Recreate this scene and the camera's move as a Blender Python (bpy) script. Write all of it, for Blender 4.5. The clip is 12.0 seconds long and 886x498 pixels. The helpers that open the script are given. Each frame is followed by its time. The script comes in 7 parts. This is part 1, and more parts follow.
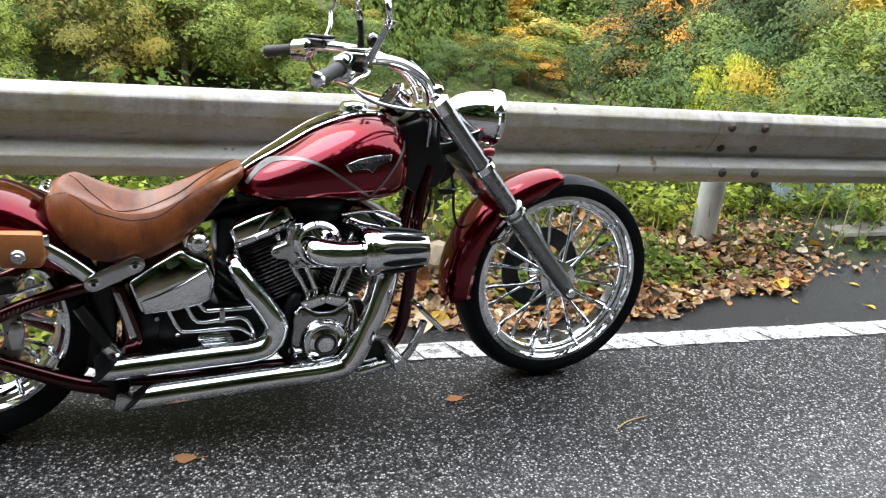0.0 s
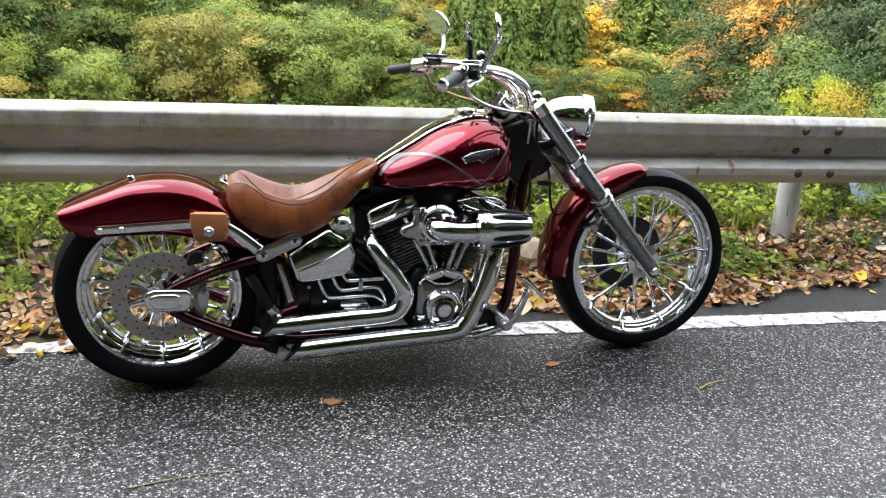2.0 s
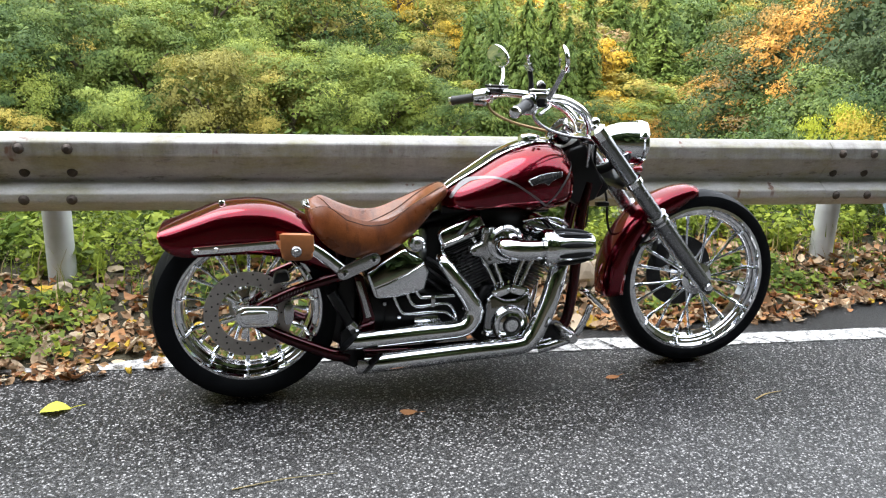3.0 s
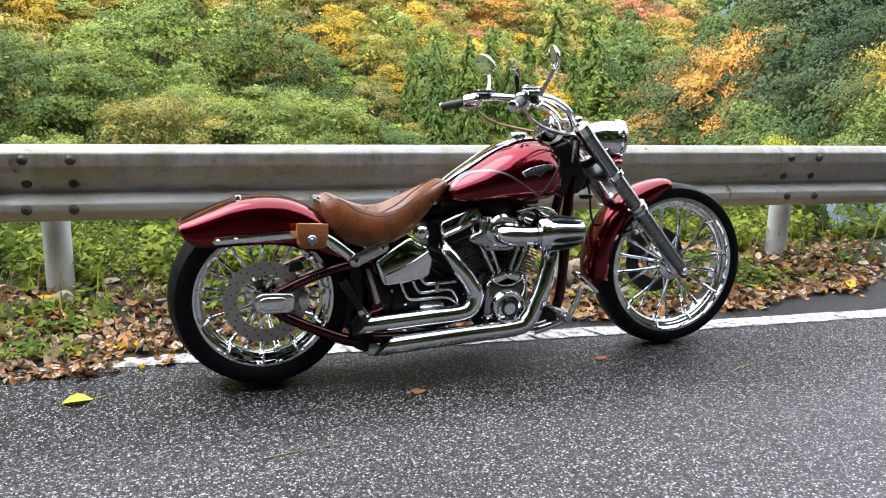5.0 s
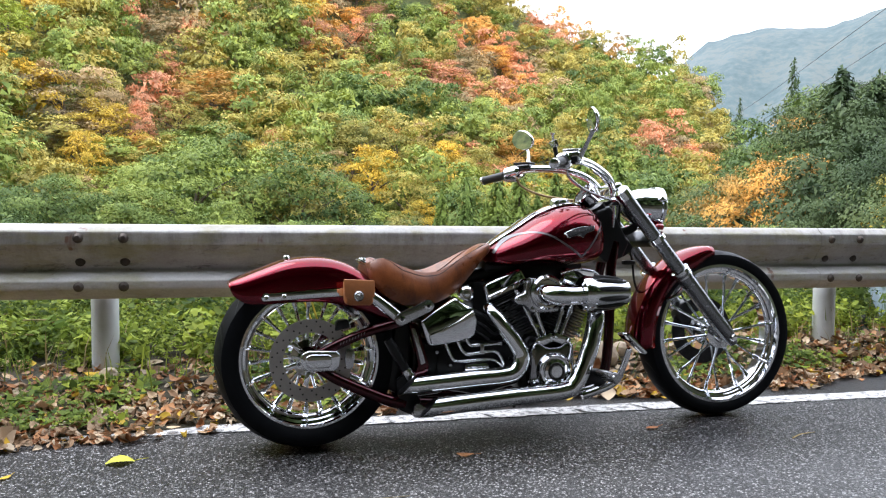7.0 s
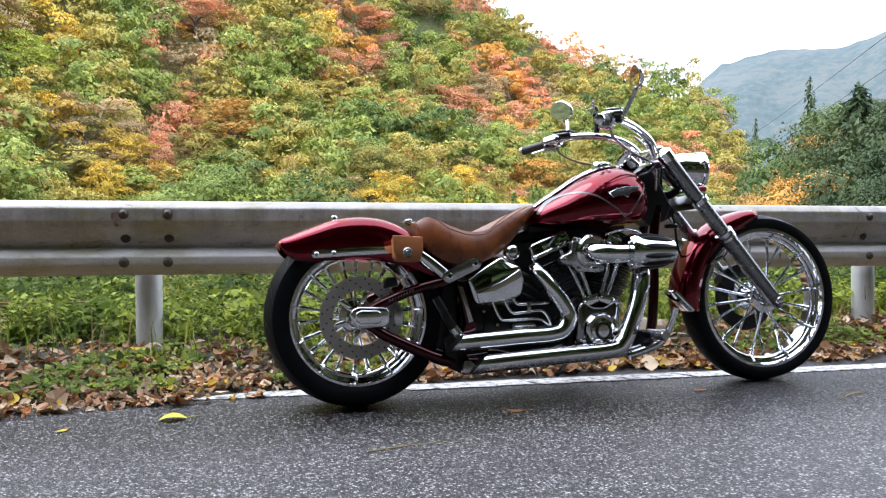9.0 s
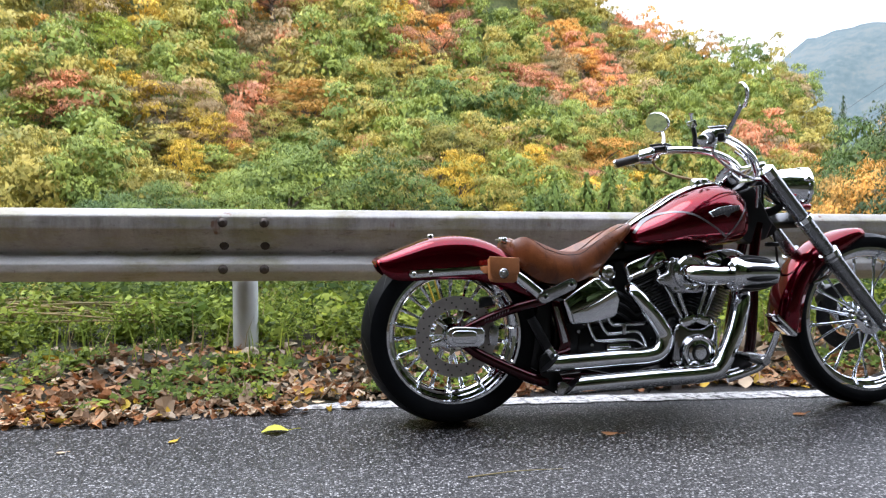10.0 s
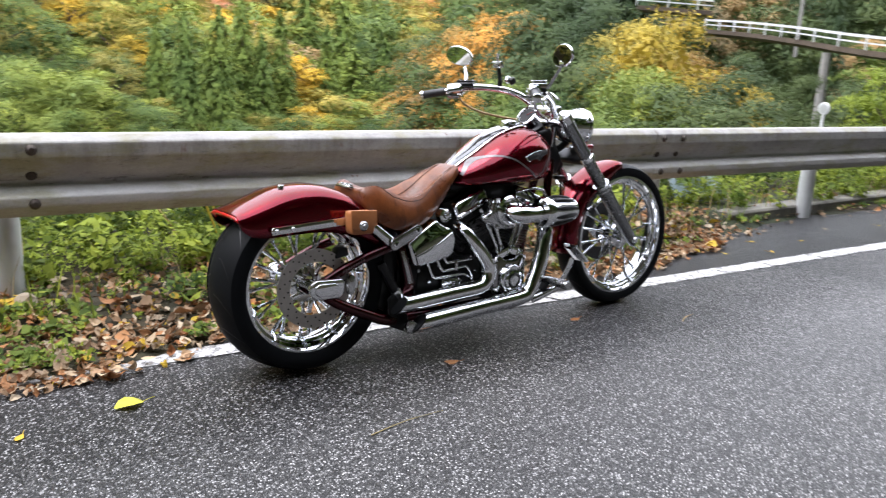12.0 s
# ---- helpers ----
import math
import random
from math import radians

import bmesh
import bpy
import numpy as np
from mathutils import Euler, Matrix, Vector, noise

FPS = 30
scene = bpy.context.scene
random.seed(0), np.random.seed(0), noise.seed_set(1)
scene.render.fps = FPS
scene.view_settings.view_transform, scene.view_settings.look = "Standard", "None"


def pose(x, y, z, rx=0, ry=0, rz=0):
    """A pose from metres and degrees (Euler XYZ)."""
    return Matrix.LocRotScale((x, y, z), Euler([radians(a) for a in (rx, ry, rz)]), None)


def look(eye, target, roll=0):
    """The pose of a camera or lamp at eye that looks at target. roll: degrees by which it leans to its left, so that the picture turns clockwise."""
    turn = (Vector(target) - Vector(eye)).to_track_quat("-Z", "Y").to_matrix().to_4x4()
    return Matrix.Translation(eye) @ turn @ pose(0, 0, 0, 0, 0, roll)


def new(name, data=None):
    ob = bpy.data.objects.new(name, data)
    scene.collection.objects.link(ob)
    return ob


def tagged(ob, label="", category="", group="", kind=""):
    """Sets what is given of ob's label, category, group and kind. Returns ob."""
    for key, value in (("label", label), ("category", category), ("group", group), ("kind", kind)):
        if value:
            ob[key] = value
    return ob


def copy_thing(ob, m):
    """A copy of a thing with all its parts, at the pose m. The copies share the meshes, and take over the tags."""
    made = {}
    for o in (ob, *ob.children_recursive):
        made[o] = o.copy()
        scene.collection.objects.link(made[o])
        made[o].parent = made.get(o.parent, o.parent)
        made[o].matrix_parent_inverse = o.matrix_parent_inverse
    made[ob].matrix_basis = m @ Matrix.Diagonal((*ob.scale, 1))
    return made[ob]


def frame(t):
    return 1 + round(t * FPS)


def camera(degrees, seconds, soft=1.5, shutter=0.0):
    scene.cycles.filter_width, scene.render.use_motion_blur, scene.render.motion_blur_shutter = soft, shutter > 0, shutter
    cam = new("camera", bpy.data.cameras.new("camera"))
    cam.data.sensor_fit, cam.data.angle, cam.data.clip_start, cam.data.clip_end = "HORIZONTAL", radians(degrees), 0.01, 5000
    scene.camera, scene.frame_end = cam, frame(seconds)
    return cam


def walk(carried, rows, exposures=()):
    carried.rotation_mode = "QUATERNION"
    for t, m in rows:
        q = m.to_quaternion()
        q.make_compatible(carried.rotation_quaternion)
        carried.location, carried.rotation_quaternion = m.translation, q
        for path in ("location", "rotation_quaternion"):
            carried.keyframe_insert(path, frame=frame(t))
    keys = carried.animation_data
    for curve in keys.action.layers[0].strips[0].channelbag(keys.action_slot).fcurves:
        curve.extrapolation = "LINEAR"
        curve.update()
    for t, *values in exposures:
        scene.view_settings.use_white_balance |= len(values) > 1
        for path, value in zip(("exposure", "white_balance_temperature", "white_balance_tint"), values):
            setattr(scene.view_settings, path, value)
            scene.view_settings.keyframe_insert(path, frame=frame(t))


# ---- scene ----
cam = camera(58.7, 12.0, soft=1.2, shutter=0.3)
METRES, EYE, TILT, LEAN, TURN = 3.08, 1.322, -20.184, -5.363, -18.259
ROWS = [
    (0.0, 0.0, 0.0, 0.0, 0.0, 0.0, -0.0),
    (0.5, -0.006, -0.0282, -0.0123, 1.67, 0.41, -0.57),
    (1.0, -0.0332, -0.0672, -0.031, 2.28, 0.38, 0.59),
    (1.5, -0.035, -0.1048, -0.0426, 3.4, 1.12, 1.07),
    (2.0, -0.0196, -0.1351, -0.0588, 5.98, 2.51, 0.55),
    (2.5, -0.0344, -0.1598, -0.0642, 7.67, 4.03, 0.41),
    (3.0, -0.0737, -0.1917, -0.0764, 7.13, 4.87, 1.06),
    (5.0, -0.1367, -0.2554, -0.1441, 3.41, 7.82, 3.15),
    (5.5, -0.1816, -0.2592, -0.1508, 1.93, 8.23, 2.95),
    (6.0, -0.1904, -0.2533, -0.1566, 2.43, 10.48, 2.9),
    (6.5, -0.1647, -0.2534, -0.1867, 4.3, 13.86, 3.66),
    (7.0, -0.1594, -0.2439, -0.2303, 5.72, 17.66, 3.28),
    (9.0, -0.2017, -0.2289, -0.3054, 7.08, 19.62, 3.6),
    (9.5, -0.2176, -0.2354, -0.2959, 9.87, 21.33, 2.95),
    (10.0, -0.2271, -0.2526, -0.2595, 11.63, 18.24, 1.29),
    (10.5, -0.2477, -0.303, -0.171, 9.75, 12.17, 0.62),
    (11.0, -0.3044, -0.3172, -0.1487, 4.96, 9.31, 1.28),
    (11.5, -0.3749, -0.3052, -0.1285, -3.83, 6.54, 3.68),
    (12.0, -0.472, -0.2976, -0.1153, -14.01, 4.43, 7.77),
]
walk(cam, [(t, pose(0, 0, EYE, TILT, LEAN, TURN) @ pose(METRES * x, METRES * y, METRES * z, 90 + pitch, roll, yaw)) for t, x, y, z, yaw, pitch, roll in ROWS],
     exposures=[(0.0, 1.11, 6220, 9), (3.0, 1.10, 6170, 9), (5.0, 1.02, 6070, 11), (7.0, 0.90, 5950, 12), (9.0, 0.86, 5820, 14), (9.6, 0.85, 5800, 14), (10.5, 0.94, 5920, 14), (12.0, 0.97, 6120, 14)])

from mathutils.bvhtree import BVHTree

# ---- light ----
world = bpy.data.worlds.new("overcast_sky")
scene.world = world
world.use_nodes = True
wt = world.node_tree
sky = wt.nodes.new("ShaderNodeTexSky")
sky.sky_type, sky.sun_disc = "NISHITA", False
SUN_EL, SUN_AZ = radians(60), radians(-50)
sky.sun_elevation, sky.sun_rotation = SUN_EL, SUN_AZ
sky.air_density, sky.dust_density, sky.ozone_density = 1.0, 6.0, 1.0
veil = wt.nodes.new("ShaderNodeMixRGB")
veil.inputs[0].default_value = 0.8
veil.inputs[2].default_value = (29.5, 30.2, 31.6, 1)
wt.links.new(sky.outputs[0], veil.inputs[1])
wt.links.new(veil.outputs[0], wt.nodes["Background"].inputs[0])
wt.nodes["Background"].inputs[1].default_value = 0.080
sun_data = bpy.data.lights.new("sun", "SUN")
sun_data.energy, sun_data.angle, sun_data.color = 1.5, radians(40), (1.0, 0.96, 0.91)
sun = new("sun", sun_data)
SUN_DIR = Vector((math.sin(SUN_AZ) * math.cos(SUN_EL), math.cos(SUN_AZ) * math.cos(SUN_EL), math.sin(SUN_EL)))
sun.matrix_world = look(SUN_DIR * 60, (0, 0, 0))
scene.view_settings.exposure = 1.2


# ---- materials ----
def node_mat(name):
    m = bpy.data.materials.new(name)
    m.use_nodes = True
    return m, m.node_tree, m.node_tree.nodes["Principled BSDF"]


def ramp(nt, src, stops):
    r = nt.nodes.new("ShaderNodeValToRGB")
    els = r.color_ramp.elements
    els.remove(els[1])
    for k, (p, c) in enumerate(stops):
        e = els[0] if k == 0 else els.new(p)
        e.position, e.color = p, (*c, 1)
    nt.links.new(src, r.inputs[0])
    return r.outputs[0]


def tex_noise(nt, scale, detail=4, rough=0.6, vec=None, stretch=None):
    n = nt.nodes.new("ShaderNodeTexNoise")
    n.inputs["Scale"].default_value, n.inputs["Detail"].default_value, n.inputs["Roughness"].default_value = scale, detail, rough
    if vec is None:
        vec = nt.nodes.new("ShaderNodeTexCoord").outputs["Object"]
    if stretch:
        mp = nt.nodes.new("ShaderNodeMapping")
        mp.inputs["Scale"].default_value = stretch
        nt.links.new(vec, mp.inputs[0])
        vec = mp.outputs[0]
    nt.links.new(vec, n.inputs["Vector"])
    return n.outputs["Fac"]


def mixc(nt, fac, a, b, mode="MIX"):
    m = nt.nodes.new("ShaderNodeMixRGB")
    m.blend_type = mode
    for k, v in ((0, fac), (1, a), (2, b)):
        if isinstance(v, bpy.types.NodeSocket):
            nt.links.new(v, m.inputs[k])
        else:
            m.inputs[k].default_value = v if k == 0 else (*v, 1)
    return m.outputs[0]


def bump(nt, bsdf, src, strength, dist=0.01):
    b = nt.nodes.new("ShaderNodeBump")
    b.inputs["Strength"].default_value, b.inputs["Distance"].default_value = strength, dist
    nt.links.new(src, b.inputs["Height"])
    nt.links.new(b.outputs[0], bsdf.inputs["Normal"])


def simple(name, col, rough=0.5, metal=0.0, vary=0.25, scale=40.0, coat=0.0, bumpy=0.0, spec=0.5):
    m, nt, b = node_mat(name)
    n1 = tex_noise(nt, scale)
    n2 = tex_noise(nt, scale * 0.13, 2)
    mx = mixc(nt, 0.5, n1, n2)
    lo = tuple(c * (1 - vary) for c in col)
    hi = tuple(min(1, c * (1 + vary)) for c in col)
    nt.links.new(ramp(nt, mx, [(0.3, lo), (0.7, hi)]), b.inputs["Base Color"])
    rr = ramp(nt, mx, [(0.3, (rough * 0.8,) * 3), (0.7, (min(1, rough * 1.25),) * 3)])
    nt.links.new(rr, b.inputs["Roughness"])
    b.inputs["Metallic"].default_value = metal
    b.inputs["Specular IOR Level"].default_value = spec
    b.inputs["Coat Weight"].default_value = coat
    b.inputs["Coat Roughness"].default_value = 0.03
    if bumpy:
        bump(nt, b, n1, bumpy, 0.004)
    return m


CHROME = simple("chrome", (0.80, 0.81, 0.83), 0.035, 1.0, 0.05, 30)
CHROME_DULL = simple("brushed_chrome", (0.50, 0.50, 0.51), 0.22, 1.0, 0.1, 60)
SPOKE = simple("polished_spoke_metal", (0.74, 0.77, 0.82), 0.12, 1.0, 0.06, 40)
# chrome whose dark reflections are put into the base colour
CHROME_DARKENED = simple("chrome_with_dark_reflections", (0.36, 0.36, 0.37), 0.07, 1.0, 0.1, 40)
GREY_METAL = simple("silver_grey_fork", (0.25, 0.255, 0.262), 0.24, 0.9, 0.1, 60)
STEEL = simple("disc_steel", (0.40, 0.37, 0.345), 0.42, 0.75, 0.15, 50)
BLACK = simple("black_powder_coat", (0.006, 0.006, 0.0065), 0.36, 0.0, 0.3, 60, spec=0.3)
BLACK_METAL = simple("engine_black", (0.014, 0.014, 0.015), 0.32, 0.5, 0.3, 60)
RUBBER = simple("tyre_rubber", (0.0050, 0.0055, 0.0068), 0.52, 0.0, 0.35, 35, bumpy=0.05, spec=0.10)
GRIP = simple("grip_rubber", (0.02, 0.02, 0.021), 0.55, 0.0, 0.3, 80)
SILVER_LINE = simple("silver_pinstripe", (0.13, 0.12, 0.125), 0.38, 0.5, 0.1, 60, coat=0.2)
GLOSS_BLACK = simple("gloss_black_paint", (0.008, 0.008, 0.009), 0.06, 0.0, 0.2, 30, coat=1.0)
FIN = simple("black_fin_metal", (0.11, 0.11, 0.113), 0.28, 0.85, 0.2, 60)
RED_LENS = simple("red_lens", (0.22, 0.006, 0.010), 0.1, 0.0, 0.1, 40, coat=1.0)
TAIL_RED = simple("tail_light_lens", (0.55, 0.008, 0.012), 0.12, 0.0, 0.1, 40, coat=1.0)
BRAID = simple("braided_brass_cable", (0.34, 0.25, 0.13), 0.4, 0.8, 0.3, 300, bumpy=0.3)
MIRROR = simple("mirror_glass", (0.62, 0.64, 0.65), 0.01, 1.0, 0.01, 5)
LEATHER_TAN = simple("tan_leather", (0.38, 0.135, 0.040), 0.5, 0.0, 0.18, 90, bumpy=0.15)
THREAD = simple("dark_seam", (0.05, 0.022, 0.012), 0.7, 0.0, 0.2, 90)
CONCRETE = simple("concrete", (0.30, 0.29, 0.27), 0.9, 0.0, 0.25, 18, bumpy=0.4)
KERB = simple("stained_kerb_concrete", (0.17, 0.16, 0.135), 0.95, 0.0, 0.55, 9, bumpy=0.7)
BARK = simple("bark", (0.10, 0.075, 0.055), 0.95, 0.0, 0.35, 9, bumpy=0.6)
ROCK = simple("rock", (0.34, 0.27, 0.19), 0.9, 0.0, 0.35, 12, bumpy=0.5)
WHITE_PAINT = simple("white_steel_paint", (0.72, 0.73, 0.74), 0.45, 0.0, 0.1, 6)
POST_STEEL = simple("galvanised_post", (0.58, 0.59, 0.61), 0.42, 0.35, 0.14, 14)
BOLT_RUST = simple("dark_bolt", (0.075, 0.06, 0.05), 0.6, 0.6, 0.4, 80)
BLUE_SHEET = simple("pale_blue_sheet", (0.42, 0.52, 0.58), 0.6, 0.0, 0.2, 20)


def candy(name, deep, bright, rough=0.22):
    """Candy paint: a red tinted metal-flake base under a thick clear coat."""
    m, nt, b = node_mat(name)
    fl = tex_noise(nt, 1400, 2)
    big = tex_noise(nt, 6, 2)
    nt.links.new(ramp(nt, mixc(nt, 0.45, big, fl), [(0.36, deep), (0.64, bright)]), b.inputs["Base Color"])
    b.inputs["Metallic"].default_value = 0.9
    b.inputs["Roughness"].default_value = rough
    b.inputs["Specular IOR Level"].default_value = 0.1
    b.inputs["Specular Tint"].default_value = (0.55, 0.02, 0.05, 1)
    b.inputs["Coat Weight"].default_value = 0.65
    b.inputs["Coat IOR"].default_value = 1.52
    b.inputs["Coat Roughness"].default_value = 0.025
    bump(nt, b, tex_noise(nt, 60, 2), 0.015, 0.001)
    return m


RED = candy("candy_red_paint", (0.09, 0.0005, 0.007), (0.18, 0.0008, 0.012), 0.16)
RED_DARK = candy("dark_red_frame_paint", (0.030, 0.0008, 0.003), (0.05, 0.001, 0.005))


def leather_seat():
    m, nt, b = node_mat("brown_seat_leather")
    co = nt.nodes.new("ShaderNodeTexCoord").outputs["Object"]
    n1, n2, n3 = tex_noise(nt, 220, 3, vec=co), tex_noise(nt, 7, 5, 0.65, co), tex_noise(nt, 26, 4, 0.6, co, (1.0, 0.35, 0.35))
    base = ramp(nt, n2, [(0.3, (0.060, 0.017, 0.007)), (0.5, (0.155, 0.044, 0.012)), (0.7, (0.25, 0.078, 0.020))])
    c = mixc(nt, 0.25, base, ramp(nt, n1, [(0.35, (0.09, 0.028, 0.010)), (0.65, (0.24, 0.085, 0.030))]))
    c = mixc(nt, ramp(nt, n3, [(0.52, (0, 0, 0)), (0.68, (0.55, 0.55, 0.55))]), c, (0.055, 0.017, 0.009))
    nt.links.new(c, b.inputs["Base Color"])
    nt.links.new(ramp(nt, n2, [(0.3, (0.24,) * 3), (0.7, (0.40,) * 3)]), b.inputs["Roughness"])
    b.inputs["Specular IOR Level"].default_value = 0.32
    bump(nt, b, mixc(nt, 0.65, n1, n3), 0.35, 0.004)
    return m


SEAT = leather_seat()


def asphalt():
    m, nt, b = node_mat("worn_asphalt")
    co = nt.nodes.new("ShaderNodeTexCoord").outputs["Object"]
    v = nt.nodes.new("ShaderNodeTexVoronoi")
    v.inputs["Scale"].default_value = 155
    nt.links.new(co, v.inputs["Vector"])
    v2 = nt.nodes.new("ShaderNodeTexVoronoi")
    v2.inputs["Scale"].default_value = 260
    nt.links.new(co, v2.inputs["Vector"])
    big = tex_noise(nt, 0.9, 5, 0.6, co)
    mid = tex_noise(nt, 45, 3, 0.6, co)
    sep = nt.nodes.new("ShaderNodeSeparateColor")
    nt.links.new(v.outputs["Color"], sep.inputs[0])
    stone = ramp(nt, sep.outputs[0], [(0.0, (0.012, 0.012, 0.013)), (0.45, (0.046, 0.0455, 0.046)), (0.70, (0.105, 0.104, 0.103)), (0.84, (0.235, 0.232, 0.230)), (0.96, (0.48, 0.475, 0.47))])
    gap = ramp(nt, v.outputs["Distance"], [(0.25, (1, 1, 1)), (0.62, (0.25, 0.25, 0.25))])
    c = mixc(nt, 1.0, stone, gap, "MULTIPLY")
    c = mixc(nt, 0.2, c, ramp(nt, mid, [(0.35, (0.02, 0.02, 0.02)), (0.7, (0.085, 0.084, 0.082))]))
    c = mixc(nt, 1.0, c, ramp(nt, big, [(0.3, (1.16, 1.16, 1.17)), (0.7, (1.72, 1.70, 1.68))]), "MULTIPLY")
    at = nt.nodes.new("ShaderNodeSeparateXYZ")
    nt.links.new(co, at.inputs[0])
    lane = nt.nodes.new("ShaderNodeMath")
    lane.operation = "MULTIPLY_ADD"
    lane.inputs[1].default_value = 0.032
    nt.links.new(at.outputs[0], lane.inputs[0])
    nt.links.new(at.outputs[1], lane.inputs[2])
    # outside the edge line lies older, browner asphalt with few chips
    step = nt.nodes.new("ShaderNodeMapRange")
    step.inputs["From Min"].default_value, step.inputs["From Max"].default_value = 2.42, 2.50
    nt.links.new(lane.outputs[0], step.inputs["Value"])
    old = mixc(nt, 0.75, c, ramp(nt, mid, [(0.3, (0.012, 0.0112, 0.010)), (0.7, (0.040, 0.037, 0.033))]))
    c = mixc(nt, step.outputs["Result"], c, old)
    # damp, dirty strip at the lane's edge, ragged inner border, bike's shade painted in
    ragged = nt.nodes.new("ShaderNodeMath")
    ragged.operation = "MULTIPLY_ADD"
    ragged.inputs[1].default_value = 0.7
    nt.links.new(tex_noise(nt, 1.6, 5, 0.6, co, (0.5, 1, 1)), ragged.inputs[0])
    nt.links.new(lane.outputs[0], ragged.inputs[2])
    damp_and_shade = nt.nodes.new("ShaderNodeMapRange")
    damp_and_shade.inputs["From Min"].default_value, damp_and_shade.inputs["From Max"].default_value = 1.9, 2.3
    nt.links.new(ragged.outputs[0], damp_and_shade.inputs["Value"])
    dark_strip = damp_and_shade.outputs["Result"]
    c = mixc(nt, dark_strip, c, mixc(nt, 1.0, c, (0.047, 0.047, 0.046), "SUBTRACT"))
    nt.links.new(c, b.inputs["Base Color"])
    nt.links.new(ramp(nt, big, [(0.3, (0.30,) * 3), (0.7, (0.46,) * 3)]), b.inputs["Roughness"])
    h = mixc(nt, 0.5, ramp(nt, v.outputs["Distance"], [(0.1, (1, 1, 1)), (0.7, (0, 0, 0))]), ramp(nt, v2.outputs["Distance"], [(0.1, (1, 1, 1)), (0.7, (0, 0, 0))]))
    b.inputs["Specular IOR Level"].default_value = 0.28
    bump(nt, b, h, 0.7, 0.006)
    return m


ASPHALT = asphalt()


def road_paint():
    m, nt, b = node_mat("worn_white_line")
    co = nt.nodes.new("ShaderNodeTexCoord").outputs["Object"]
    n = tex_noise(nt, 28, 5, 0.7, co)
    n2 = tex_noise(nt, 160, 2, 0.6, co)
    c = ramp(nt, n, [(0.42, (0.07, 0.067, 0.064)), (0.49, (0.42, 0.41, 0.40)), (0.66, (0.66, 0.66, 0.65))])
    nt.links.new(mixc(nt, 0.3, c, ramp(nt, n2, [(0.42, (0.08, 0.08, 0.075)), (0.55, (0.72, 0.72, 0.71))])), b.inputs["Base Color"])
    b.inputs["Roughness"].default_value = 0.7
    bump(nt, b, n2, 0.4, 0.003)
    return m


LINE = road_paint()


def soil():
    m, nt, b = node_mat("forest_soil")
    co = nt.nodes.new("ShaderNodeTexCoord").outputs["Object"]
    n = tex_noise(nt, 9, 6, 0.65, co)
    n2 = tex_noise(nt, 0.25, 4, 0.6, co)
    a = ramp(nt, n, [(0.3, (0.02, 0.016, 0.010)), (0.55, (0.05, 0.036, 0.02)), (0.75, (0.09, 0.06, 0.033))])
    g = ramp(nt, n, [(0.3, (0.012, 0.018, 0.007)), (0.7, (0.035, 0.045, 0.015))])
    xyz = nt.nodes.new("ShaderNodeSeparateXYZ")
    nt.links.new(co, xyz.inputs[0])
    across = nt.nodes.new("ShaderNodeMath")
    across.operation = "GREATER_THAN"
    across.inputs[1].default_value = 25.0
    nt.links.new(xyz.outputs[1], across.inputs[0])
    near = mixc(nt, ramp(nt, n2, [(0.4, (0, 0, 0)), (0.6, (1, 1, 1))]), a, g)
    # the valley side is overgrown with low green shrubs
    shrub = ramp(nt, tex_noise(nt, 1.2, 6, 0.7, co), [(0.35, (0.03, 0.042, 0.012)), (0.5, (0.085, 0.10, 0.028)), (0.65, (0.15, 0.15, 0.045))])
    nt.links.new(mixc(nt, across.outputs[0], near, shrub), b.inputs["Base Color"])
    b.inputs["Roughness"].default_value = 0.95
    bump(nt, b, n, 0.6, 0.05)
    return m


SOIL = soil()


